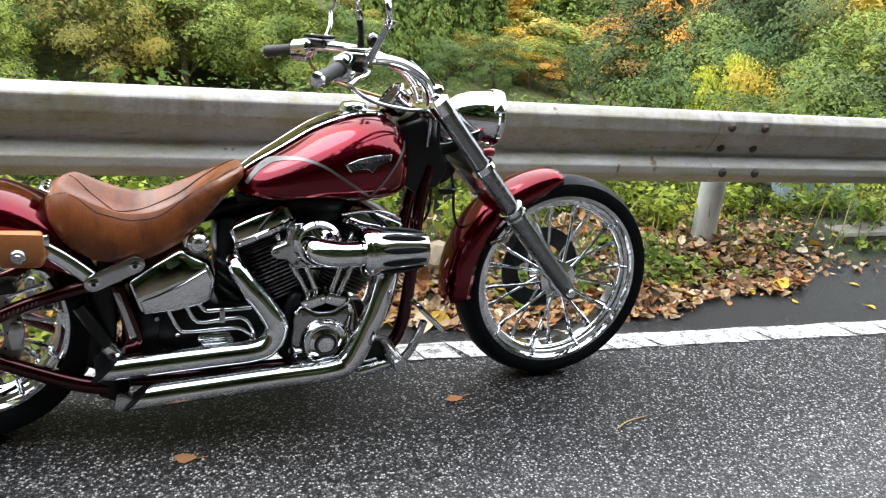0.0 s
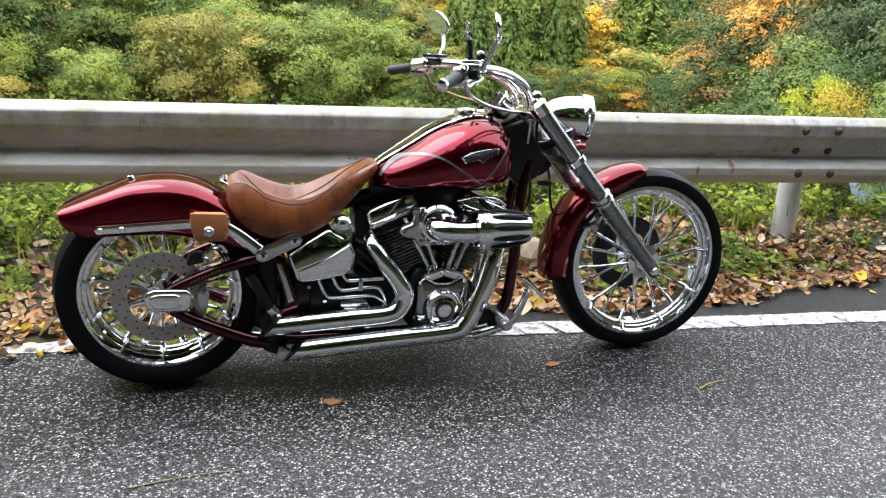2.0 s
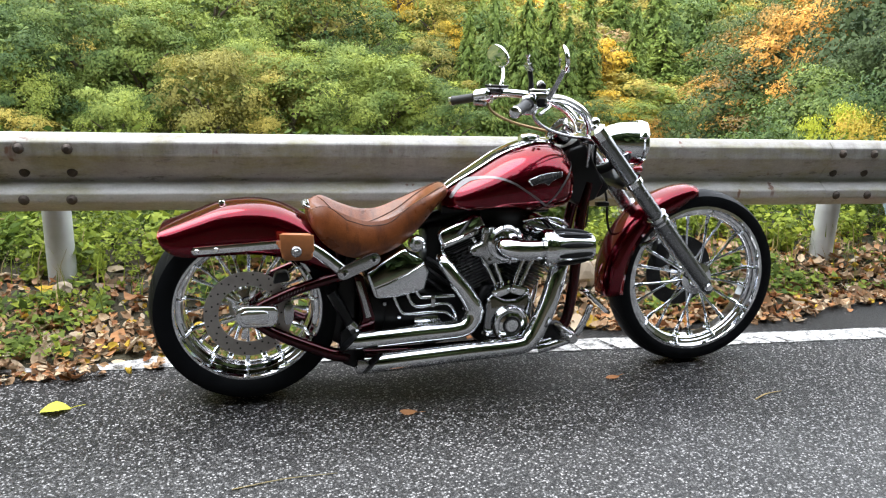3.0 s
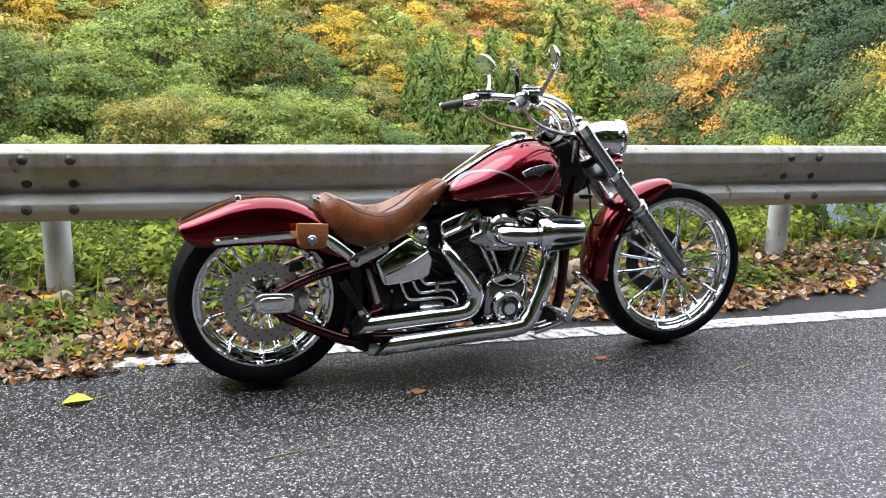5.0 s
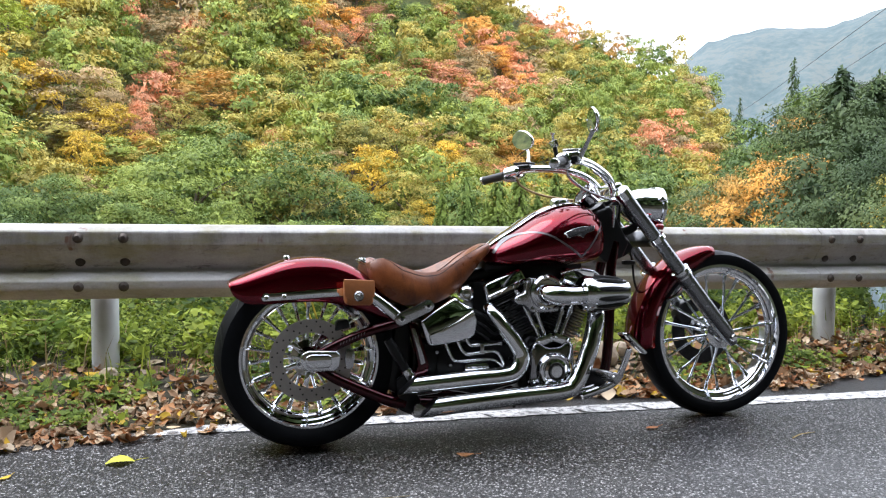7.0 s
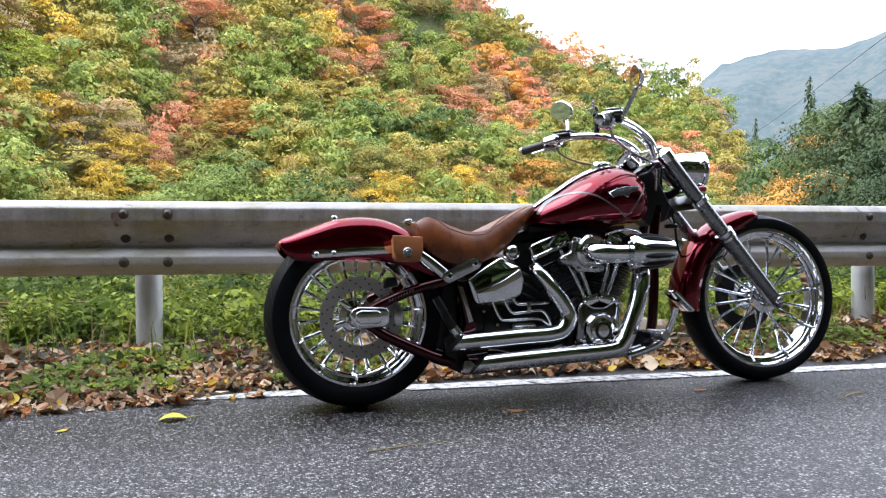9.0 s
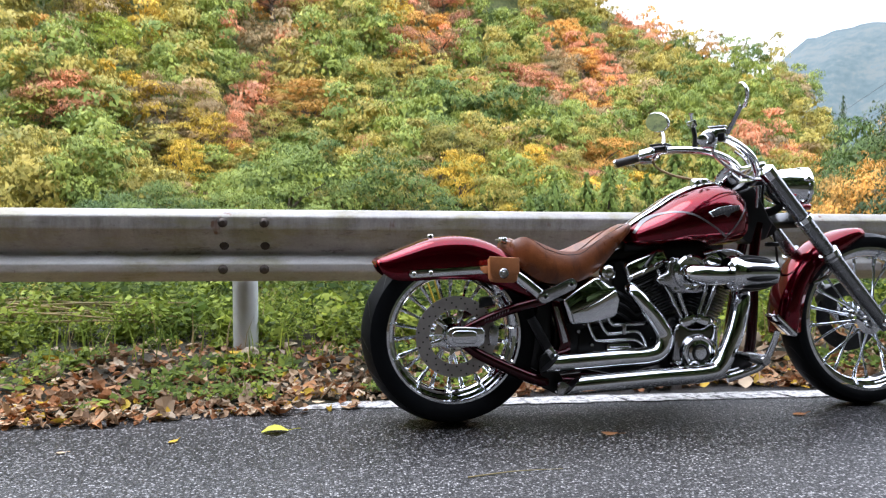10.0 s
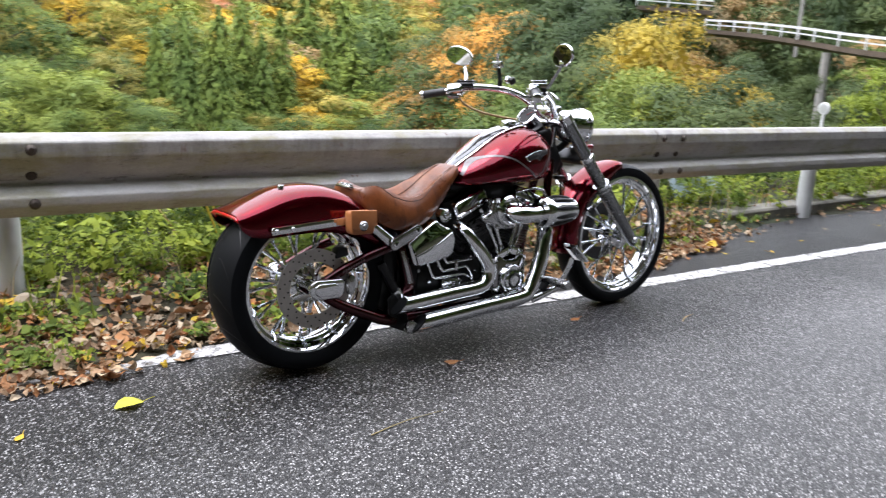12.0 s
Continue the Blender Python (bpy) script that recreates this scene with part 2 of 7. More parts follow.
def rail_steel():
    m, nt, b = node_mat("weathered_rail_steel")
    co = nt.nodes.new("ShaderNodeTexCoord").outputs["Object"]
    height = nt.nodes.new("ShaderNodeSeparateXYZ")
    nt.links.new(co, height.inputs[0])
    z = height.outputs[2]
    g = lambda v: (v, v, v)
    blot = tex_noise(nt, 5.0, 6, 0.65, co, (0.6, 1, 2.5))
    fine = tex_noise(nt, 90, 3, 0.6, co)
    c = ramp(nt, blot, [(0.3, (0.39, 0.375, 0.35)), (0.7, (0.60, 0.585, 0.56))])
    # a dull grey film, rubbed lengthwise; its height bands also paint the beam's shade
    rub = ramp(nt, tex_noise(nt, 7, 7, 0.75, co, (0.5, 1, 1.6)), [(0.34, g(0.3)), (0.62, g(1.0))])
    film_and_shade = ramp(nt, z, [(0.475, g(0.9)), (0.515, g(0.7)), (0.53, g(0.2)), (0.57, g(0.1)), (0.585, g(0.9)), (0.69, g(0.95)), (0.75, g(0.8)), (0.78, g(0.25))])
    c = mixc(nt, mixc(nt, 1.0, film_and_shade, rub, "MULTIPLY"), c, (0.365, 0.34, 0.335))
    # cleaner patches where the film has washed off
    wash = ramp(nt, tex_noise(nt, 1.1, 5, 0.6, co, (1.0, 1, 1.6)), [(0.56, g(0)), (0.66, g(0.5))])
    c = mixc(nt, wash, c, (0.48, 0.47, 0.46))
    # moss and dirt run down in short drips from the upper bead
    drip = ramp(nt, tex_noise(nt, 3.0, 8, 0.7, co, (3.2, 1.0, 0.8)), [(0.42, g(0.0)), (0.64, g(1.0))])
    patch = ramp(nt, tex_noise(nt, 1.3, 4, 0.6, co, (1.0, 1.0, 0.1)), [(0.36, g(0.35)), (0.50, g(1.0))])
    bead = ramp(nt, z, [(0.58, g(0)), (0.64, g(0.2)), (0.70, g(0.45)), (0.735, g(0.62)), (0.755, g(0.55)), (0.77, g(0.15)), (0.79, g(0))])
    dirt = mixc(nt, 1.0, mixc(nt, 1.0, bead, drip, "MULTIPLY"), patch, "MULTIPLY")
    c = mixc(nt, dirt, c, (0.085, 0.075, 0.045))
    # yellow-green lichen on the top and on the lower bead
    lich = ramp(nt, tex_noise(nt, 2.6, 6, 0.7, co, (1.0, 1, 3.0)), [(0.48, g(0)), (0.62, g(0.6))])
    c = mixc(nt, lich, c, (0.30, 0.275, 0.14))
    # dark specks, densest in the band at the fold
    spec = ramp(nt, tex_noise(nt, 22, 5, 0.7, co, (0.6, 1, 2.0)), [(0.56, g(0)), (0.66, g(0.85))])
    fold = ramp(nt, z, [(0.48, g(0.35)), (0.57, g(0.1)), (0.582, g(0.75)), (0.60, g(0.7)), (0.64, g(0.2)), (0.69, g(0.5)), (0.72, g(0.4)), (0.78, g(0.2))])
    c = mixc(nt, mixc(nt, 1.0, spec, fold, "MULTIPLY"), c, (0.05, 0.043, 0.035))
    # a few rust nicks
    rust = ramp(nt, tex_noise(nt, 9, 3, 0.6, co, (1.0, 1.0, 0.5)), [(0.70, g(0)), (0.74, g(0.8))])
    c = mixc(nt, rust, c, (0.16, 0.06, 0.03))
    c = mixc(nt, 0.2, c, fine, "OVERLAY")
    nt.links.new(c, b.inputs["Base Color"])
    b.inputs["Metallic"].default_value = 0.1
    nt.links.new(ramp(nt, blot, [(0.3, g(0.5)), (0.7, g(0.68))]), b.inputs["Roughness"])
    bump(nt, b, fine, 0.15, 0.003)
    return m


RAIL = rail_steel()


def leaf_mat(name, dark, mid, light, per_object=True, trans=0.2, patch=0.22, spread=0.25, tone=1.0):
    """Leaves: a little tone from leaf to leaf, more from patch to patch."""
    m, nt, b = node_mat(name)
    isl = nt.nodes.new("ShaderNodeNewGeometry").outputs["Random Per Island"]
    dark, light = [tuple(q + (c - q) * spread for c, q in zip(e, mid)) for e in (dark, light)]
    c = ramp(nt, isl, [(0.0, dark), (0.5, mid), (1.0, light)])
    geo = nt.nodes.new("ShaderNodeNewGeometry").outputs["Position"]
    tone = ramp(nt, tex_noise(nt, patch, 3, 0.6, geo), [(0.32, (1 - 0.26 * tone, 1 - 0.2 * tone, 1 - 0.14 * tone)), (0.68, (1 + 0.32 * tone, 1 + 0.22 * tone, 1 + 0.08 * tone))])
    c = mixc(nt, 1.0, c, tone, "MULTIPLY")
    if per_object:
        rnd = nt.nodes.new("ShaderNodeObjectInfo").outputs["Random"]
        c = mixc(nt, 1.0, c, ramp(nt, rnd, [(0.0, (0.84, 0.87, 0.90)), (1.0, (1.32, 1.22, 1.08))]), "MULTIPLY")
    nt.links.new(c, b.inputs["Base Color"])
    b.inputs["Roughness"].default_value = 0.6
    b.inputs["Specular IOR Level"].default_value = 0.12
    tr = nt.nodes.new("ShaderNodeBsdfTranslucent")
    nt.links.new(c, tr.inputs[0])
    mx = nt.nodes.new("ShaderNodeMixShader")
    mx.inputs[0].default_value = trans
    nt.links.new(b.outputs[0], mx.inputs[1])
    nt.links.new(tr.outputs[0], mx.inputs[2])
    nt.links.new(mx.outputs[0], nt.nodes["Material Output"].inputs[0])
    return m


LEAVES = {
    "green": leaf_mat("green_foliage", (0.075, 0.115, 0.030), (0.172, 0.235, 0.058), (0.32, 0.38, 0.10), spread=0.5, patch=0.3, tone=1.7),
    "deep": leaf_mat("dark_green_foliage", (0.036, 0.070, 0.024), (0.090, 0.142, 0.044), (0.18, 0.25, 0.07), spread=0.5, patch=0.3, tone=1.7),
    "olive": leaf_mat("olive_foliage", (0.14, 0.13, 0.036), (0.288, 0.268, 0.072), (0.41, 0.385, 0.11), spread=0.5, patch=0.3, tone=1.5),
    "yellow": leaf_mat("yellow_autumn_foliage", (0.266, 0.182, 0.028), (0.49, 0.365, 0.055), (0.672, 0.504, 0.070), spread=0.5),
    "orange": leaf_mat("orange_autumn_foliage", (0.27, 0.15, 0.035), (0.50, 0.295, 0.078), (0.58, 0.37, 0.11), spread=0.5),
    "red": leaf_mat("rust_red_foliage", (0.30, 0.15, 0.09), (0.52, 0.255, 0.15), (0.58, 0.33, 0.21), spread=0.5),
    "brown": leaf_mat("brown_bare_foliage", (0.154, 0.119, 0.063), (0.285, 0.225, 0.125), (0.406, 0.322, 0.182), spread=0.5),
    "cedar": leaf_mat("cedar_foliage", (0.06, 0.10, 0.026), (0.155, 0.225, 0.052), (0.28, 0.36, 0.085), spread=0.6),
    # these two darker greens also carry the shade of the spur's hollows
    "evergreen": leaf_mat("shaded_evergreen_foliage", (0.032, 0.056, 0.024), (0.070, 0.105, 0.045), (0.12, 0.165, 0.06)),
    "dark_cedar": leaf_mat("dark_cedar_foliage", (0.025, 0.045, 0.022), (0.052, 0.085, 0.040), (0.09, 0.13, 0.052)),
    "lime": leaf_mat("lime_foliage", (0.163, 0.213, 0.025), (0.312, 0.375, 0.050), (0.438, 0.500, 0.088)),
}
DRY = [
    leaf_mat("dry_leaf_brown", (0.12, 0.070, 0.038), (0.30, 0.190, 0.110), (0.42, 0.30, 0.19), False, 0.1, 3.0, 0.9),
    leaf_mat("dry_leaf_rust", (0.16, 0.065, 0.028), (0.34, 0.160, 0.070), (0.44, 0.235, 0.11), False, 0.1, 3.0, 0.9),
    leaf_mat("dry_leaf_pale", (0.28, 0.20, 0.13), (0.45, 0.35, 0.24), (0.56, 0.47, 0.35), False, 0.1, 3.0, 0.9),
    leaf_mat("dry_leaf_yellow", (0.34, 0.21, 0.025), (0.48, 0.33, 0.04), (0.56, 0.42, 0.07), False, 0.15, 3.0, 0.9),
]
LEAF_GREEN_YELLOW = leaf_mat("fresh_fallen_leaf", (0.42, 0.42, 0.05), (0.50, 0.50, 0.07), (0.55, 0.55, 0.1), False, 0.15, 30.0)
WEED = leaf_mat("weed_leaves", (0.05, 0.08, 0.015), (0.175, 0.24, 0.036), (0.34, 0.41, 0.065), False, 0.4, 2.2, 0.85, 1.8)
WEED_DARK = leaf_mat("dark_weed_leaves", (0.03, 0.06, 0.016), (0.11, 0.165, 0.036), (0.22, 0.29, 0.06), False, 0.35, 1.4, 0.8, 1.8)
STRAW = leaf_mat("dry_straw", (0.22, 0.17, 0.08), (0.36, 0.29, 0.15), (0.48, 0.40, 0.22), False, 0.15, 3.0)


# ---- mesh helpers ----
def part(name, bm, material, parent=None, label="", smooth=True, solid=0.0):
    me = bpy.data.meshes.new(name)
    bm.normal_update()
    bm.to_mesh(me)
    bm.free()
    me.materials.append(material)
    if smooth:
        me.polygons.foreach_set("use_smooth", [True] * len(me.polygons))
        me.set_sharp_from_angle(angle=radians(38))
    ob = new(name, me)
    ob.parent = parent
    if label:
        ob["label"] = label
    if solid:
        mod = ob.modifiers.new("thickness", "SOLIDIFY")
        mod.thickness, mod.offset = solid, 0.0
    return ob


def mesh_part(name, verts, faces, material, parent=None, label="", smooth=False):
    me = bpy.data.meshes.new(name)
    me.from_pydata(verts, [], faces)
    me.materials.append(material)
    if smooth:
        me.polygons.foreach_set("use_smooth", [True] * len(me.polygons))
    ob = new(name, me)
    ob.parent = parent
    if label:
        ob["label"] = label
    return ob


def loft(loops, closed=True, caps=True, bm=None):
    bm = bm or bmesh.new()
    rows = [[bm.verts.new(p) for p in lp] for lp in loops]
    n = len(rows[0])
    for a, b in zip(rows, rows[1:]):
        for i in range(n if closed else n - 1):
            j = (i + 1) % n
            bm.faces.new((a[i], a[j], b[j], b[i]))
    if closed and caps:
        bm.faces.new(rows[0][::-1])
        bm.faces.new(rows[-1])
    bmesh.ops.recalc_face_normals(bm, faces=bm.faces)
    return bm


def spline(pts, n):
    """Catmull-Rom through pts, n steps a span."""
    P = [Vector(p) for p in pts]
    P = [P[0] * 2 - P[1]] + P + [P[-1] * 2 - P[-2]]
    out = []
    for i in range(1, len(P) - 2):
        a, b, c, d = P[i - 1:i + 3]
        for k in range(n):
            t = k / n
            out.append(0.5 * ((2 * b) + (c - a) * t + (2 * a - 5 * b + 4 * c - d) * t * t + (3 * b - a - 3 * c + d) * t ** 3))
    out.append(P[-2])
    return out


def sweep(pts, radii, sides=14, n=5, flat=1.0, bm=None, smooth=True):
    """A tube along pts; radii: one or as many as pts."""
    path = spline(pts, n) if smooth and len(pts) > 2 else [Vector(p) for p in pts]
    if not isinstance(radii, (list, tuple)):
        radii = [radii] * len(pts)
    rr = np.interp(np.linspace(0, len(pts) - 1, len(path)), range(len(pts)), radii)
    loops, side = [], None
    for i, p in enumerate(path):
        t = (path[min(i + 1, len(path) - 1)] - path[max(i - 1, 0)]).normalized()
        if side is None:
            side = t.cross(Vector((0, 1, 0)) if abs(t.y) < 0.8 else Vector((0, 0, 1))).normalized()
        side = (side - t * side.dot(t)).normalized()
        up = t.cross(side)
        loops.append([p + side * math.cos(a) * rr[i] + up * math.sin(a) * rr[i] * flat for a in [k * math.tau / sides for k in range(sides)]])
    return loft(loops, bm=bm)


def lathe(profile, axis="y", centre=(0, 0, 0), sides=48, closed=False, bm=None, tilt=None):
    """profile: (radius, along) pairs, turned round the axis."""
    bm = bm or bmesh.new()
    c = Vector(centre)
    rot = tilt or Matrix.Identity(3)
    rows = []
    for k in range(sides):
        a = k * math.tau / sides
        row = []
        for r, s in profile:
            v = {"y": (r * math.cos(a), s, r * math.sin(a)), "x": (s, r * math.cos(a), r * math.sin(a)), "z": (r * math.cos(a), r * math.sin(a), s)}[axis]
            row.append(bm.verts.new(c + rot @ Vector(v)))
        rows.append(row)
    n = len(profile)
    for k in range(sides):
        a, b = rows[k], rows[(k + 1) % sides]
        for i in range(n if closed else n - 1):
            j = (i + 1) % n
            bm.faces.new((a[i], a[j], b[j], b[i]))
    bmesh.ops.remove_doubles(bm, verts=bm.verts, dist=1e-5)
    bmesh.ops.recalc_face_normals(bm, faces=bm.faces)
    return bm


def slab(outline, y0, y1, bevel=0.004, seg=2, bm=None):
    """A plate: outline in x, z between two y, with rounded edges."""
    own = bmesh.new()
    loft([[(x, y, z) for x, z in outline] for y in (y0, y1)], bm=own)
    if bevel:
        bmesh.ops.bevel(own, geom=own.edges[:], offset=bevel, segments=seg, affect="EDGES", profile=0.5)
    bmesh.ops.recalc_face_normals(own, faces=own.faces)
    if bm is None:
        return own
    me = bpy.data.meshes.new("join")
    own.to_mesh(me)
    own.free()
    bm.from_mesh(me)
    bpy.data.meshes.remove(me)
    return bm


def block(cx, cy, cz, sx, sy, sz, bevel=0.005, m=None, seg=2):
    bm = bmesh.new()
    bmesh.ops.create_cube(bm, size=1.0, matrix=Matrix.Diagonal((sx, sy, sz, 1)))
    if bevel:
        bmesh.ops.bevel(bm, geom=bm.edges[:], offset=bevel, segments=seg, affect="EDGES", profile=0.5)
    bmesh.ops.transform(bm, matrix=Matrix.Translation((cx, cy, cz)) @ (m or Matrix.Identity(4)), verts=bm.verts)
    return bm


def disc_bolt(x, y, z, r, h, parent, material=None, axis="y", name="bolt"):
    s = -1 if axis == "y" else 1
    prof = [(0, s * h), (r * 0.7, s * h), (r, s * h * 0.6), (r, 0)]
    return part(name, lathe(prof, axis, (x, y, z), 12), material or CHROME, parent)


def thing(name, label, category, m=None, group="", kind=""):
    ob = new(name)
    if m is not None:
        ob.matrix_basis = m
    return tagged(ob, label, category, group, kind)


# ---- the land ----
EDGE_X = [-30, -3, -1.5, -0.9, 0.0, 1.0, 2.0, 2.7, 3.3, 4.2, 12, 40]
EDGE_Y = [2.3, 2.32, 2.30, 2.46, 2.60, 2.62, 2.64, 2.76, 3.02, 3.12, 3.2, 3.2]
RIDGE_AZ = [-180, -120, -75, -40, -20, 0, 14, 19, 24, 27.6, 30, 32.4, 34, 36, 40, 45, 52, 62, 80, 110, 180]
RIDGE_EL = [24, 30, 28, 31, 30, 25.5, 18.0, 14.7, 12.0, 10.5, 9.3, 7.4, 4.2, 1.4, 3.8, 5.0, 8.0, 9.5, 12, 18, 24]
RIDGE_R = [150, 150, 170, 220, 240, 260, 270, 270, 265, 260, 255, 245, 225, 120, 100, 105, 130, 140, 140, 150, 150]


def smooth(a, b, x):
    t = min(1.0, max(0.0, (x - a) / (b - a)))
    return t * t * (3 - 2 * t)


def asphalt_edge(x):
    return float(np.interp(x, EDGE_X, EDGE_Y)) + 0.04 * math.sin(x * 3.1) + 0.025 * math.sin(x * 8.3 + 1)


def land(x, y):
    """Height of the ground."""
    r = math.hypot(x, y)
    az = math.degrees(math.atan2(x, y))
    wob = noise.noise(Vector((x * 0.9, y * 0.9, 0))) * 0.5 + noise.noise(Vector((x * 3.1, y * 3.1, 4))) * 0.25
    e = asphalt_edge(x)
    if y > -6.4:
        z = -0.03
        z += 0.045 * smooth(e - 0.06, e + 0.08, y) + 0.085 * smooth(e + 0.1, max(3.1, e + 0.35), y)
        z += 0.05 * wob * smooth(e + 0.05, e + 0.5, y)
        if y > 4.1:
            z -= 0.55 * (y - 4.1) * smooth(4.0, 5.6, y)
    else:
        z = 0.0
    z = max(z, -13 + 0.6 * wob)
    # height and steepness of this unseen slope are set to hold back sky light
    if y < -6.4:
        z = -0.03 + min(24 + 46 * smooth(-20, 4, x), (-6.4 - y) * 2.6) + 0.5 * wob * smooth(6.4, 9, -y)
    if r > 40 and y > -30:
        el0, rid, big = -13.5, float(np.interp(az, RIDGE_AZ, RIDGE_EL)), float(np.interp(az, RIDGE_AZ, RIDGE_R))
        start = 58 if az < 34 else 40
        t = (r - start) / (big - start)
        if t > 0:
            lump = 6 * noise.noise(Vector((x / 60, y / 60, 3))) + 3 * noise.noise(Vector((x / 22, y / 22, 7)))
            if t <= 1:
                el = el0 + (rid - el0) * t ** 0.72
                zh = r * math.tan(radians(el)) + lump * min(1, t * 3) * (1 - 0.6 * t)
            else:
                zh = big * math.tan(radians(rid)) - (r - big) * 0.15 + lump * 0.4
            z = max(z, zh)
    return z


def axis_steps(fine0, fine1, step, far):
    mid = list(np.arange(fine0, fine1 + 1e-6, step))
    out, d = [], step
    a = fine1
    while a < far:
        d *= 1.16
        a += min(d, 14)
        out.append(a)
    lo, d, a = [], step, fine0
    while a > -far:
        d *= 1.16
        a -= min(d, 14)
        lo.append(a)
    return lo[::-1] + mid + out


def build_ground():
    xs, ys = axis_steps(-3.2, 6.5, 0.09, 520), axis_steps(1.9, 5.2, 0.07, 520)
    vs = [(x, y, land(x, y)) for y in ys for x in xs]
    w = len(xs)
    fs = [(j * w + i, j * w + i + 1, (j + 1) * w + i + 1, (j + 1) * w + i) for j in range(len(ys) - 1) for i in range(w - 1)]
    ob = mesh_part("ground", vs, fs, SOIL, smooth=True)
    return tagged(ob, "leafy brown earth of the verge and wooded valley sides", "ground", kind="structure")


def build_road():
    xs = list(np.arange(-4, 8.01, 0.25)) + [10, 14, 20, 30, 45, 70]
    xs = [-70, -45, -30, -20, -14, -10, -7, -5] + xs
    rows = [[(x, asphalt_edge(x) + 0.35, 0.0), (x, asphalt_edge(x), 0.0), (x, 0.5, 0.0), (x, -1.5, 0.0), (x, -5.6, -0.0), (x, -6.2, -0.0)] for x in xs]
    vs = [p for r in rows for p in r]
    fs = [(i * 6 + k, (i + 1) * 6 + k, (i + 1) * 6 + k + 1, i * 6 + k + 1) for i in range(len(xs) - 1) for k in range(5)]
    ob = mesh_part("road", vs, [f[::-1] for f in fs], ASPHALT)
    return tagged(ob, "worn dark grey asphalt road with pale stone chips", "road", kind="structure")


def build_line(y_near, y_far, slope, x0, x1, name="edge_line"):
    """Painted edge line, cracked into slabs across."""
    rng = random.Random(5)
    bm = bmesh.new()
    x = x0
    while x < x1:
        w = rng.uniform(0.07, 0.22) if abs(x) < 7 else 1.5
        skew = rng.uniform(0.02, 0.07)
        a, b = x + 0.001, x + w - rng.uniform(0.0005, 0.004)
        ja, jb = rng.uniform(-0.008, 0.008), rng.uniform(-0.008, 0.008)
        pts = [(a + skew, y_near - slope * a + ja), (b + skew, y_near - slope * b + jb), ((a + b) / 2 + 0.01, (y_near + y_far) / 2 - slope * x + 0.0), (b, y_far - slope * b + ja), (a, y_far - slope * a + jb)]
        order = [pts[0], pts[1], pts[3], pts[4]]
        top = [bm.verts.new((px, py, 0.0045)) for px, py in order]
        low = [bm.verts.new((px, py, 0.0005)) for px, py in order]
        bm.faces.new(top)
        for i in range(4):
            bm.faces.new((low[i], low[(i + 1) % 4], top[(i + 1) % 4], top[i]))
        x += w
    return tagged(part(name, bm, LINE, smooth=False), "cracked white painted line along the road's edge", "road marking", kind="structure")


def build_mountain():
    """The hazy mountain that closes the valley."""
    az = [24, 28, 30.2, 32.3, 35.8, 39.6, 43, 47, 52, 58, 66]
    el = [4.0, 7.5, 9.6, 11.3, 12.0, 11.7, 12.6, 14.2, 15.0, 14, 12]
    vs, fs, n = [], [], 90
    for k in range(n):
        a = 22 + (68 - 22) * k / (n - 1)
        e = float(np.interp(a, az, el))
        for j in range(14):
            t = j / 13
            r = 650 + 520 * t
            zz = 1.2 + r * math.tan(radians(-4 + (e + 4) * (1 - (1 - t) ** 1.6)))
            zz += 16 * noise.noise(Vector((a * 0.35, t * 3.5, 1))) * t * (1 - t) * 4 + (noise.noise(Vector((a * 2.2, 0, 2))) * 3 + noise.noise(Vector((a * 7, 0, 5))) * 2) * t
            vs.append((r * math.sin(radians(a)), r * math.cos(radians(a)), zz))
    fs = [(k * 14 + j, (k + 1) * 14 + j, (k + 1) * 14 + j + 1, k * 14 + j + 1) for k in range(n - 1) for j in range(13)]
    m, nt, b = node_mat("forest_with_painted_haze")
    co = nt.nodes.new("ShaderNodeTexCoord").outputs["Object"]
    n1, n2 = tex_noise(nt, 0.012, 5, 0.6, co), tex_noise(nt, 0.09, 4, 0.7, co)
    # distance haze: put into the pale colours and a faint glow
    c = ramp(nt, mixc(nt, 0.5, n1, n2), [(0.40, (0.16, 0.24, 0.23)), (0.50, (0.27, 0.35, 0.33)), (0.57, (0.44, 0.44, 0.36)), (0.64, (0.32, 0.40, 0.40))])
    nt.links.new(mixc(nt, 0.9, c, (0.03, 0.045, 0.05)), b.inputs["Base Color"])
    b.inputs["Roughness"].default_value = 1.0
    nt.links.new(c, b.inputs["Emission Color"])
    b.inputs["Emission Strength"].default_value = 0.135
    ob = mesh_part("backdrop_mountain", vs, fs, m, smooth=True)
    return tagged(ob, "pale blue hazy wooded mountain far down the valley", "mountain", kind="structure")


build_ground()
build_road()
build_line(2.345, 2.46, 0.032, -9.0, 26.0)
build_mountain()


# ---- guardrail ----
RAIL_Y = 3.05
WAVE = [(0.062, 0.3485), (0.044, 0.3485), (0.034, 0.345), (0.005, 0.320), (0.001, 0.3145), (0.0, 0.308), (0.0, 0.264), (0.001, 0.257), (0.005, 0.250), (0.069, 0.155), (0.073, 0.148),
        (0.073, 0.142), (0.069, 0.135), (0.006, 0.098), (0.001, 0.093), (0.0, 0.088), (0.0, 0.064), (0.001, 0.057), (0.005, 0.051), (0.046, 0.010)]


def rail_z(x):
    return 0.437 - 0.006 * x


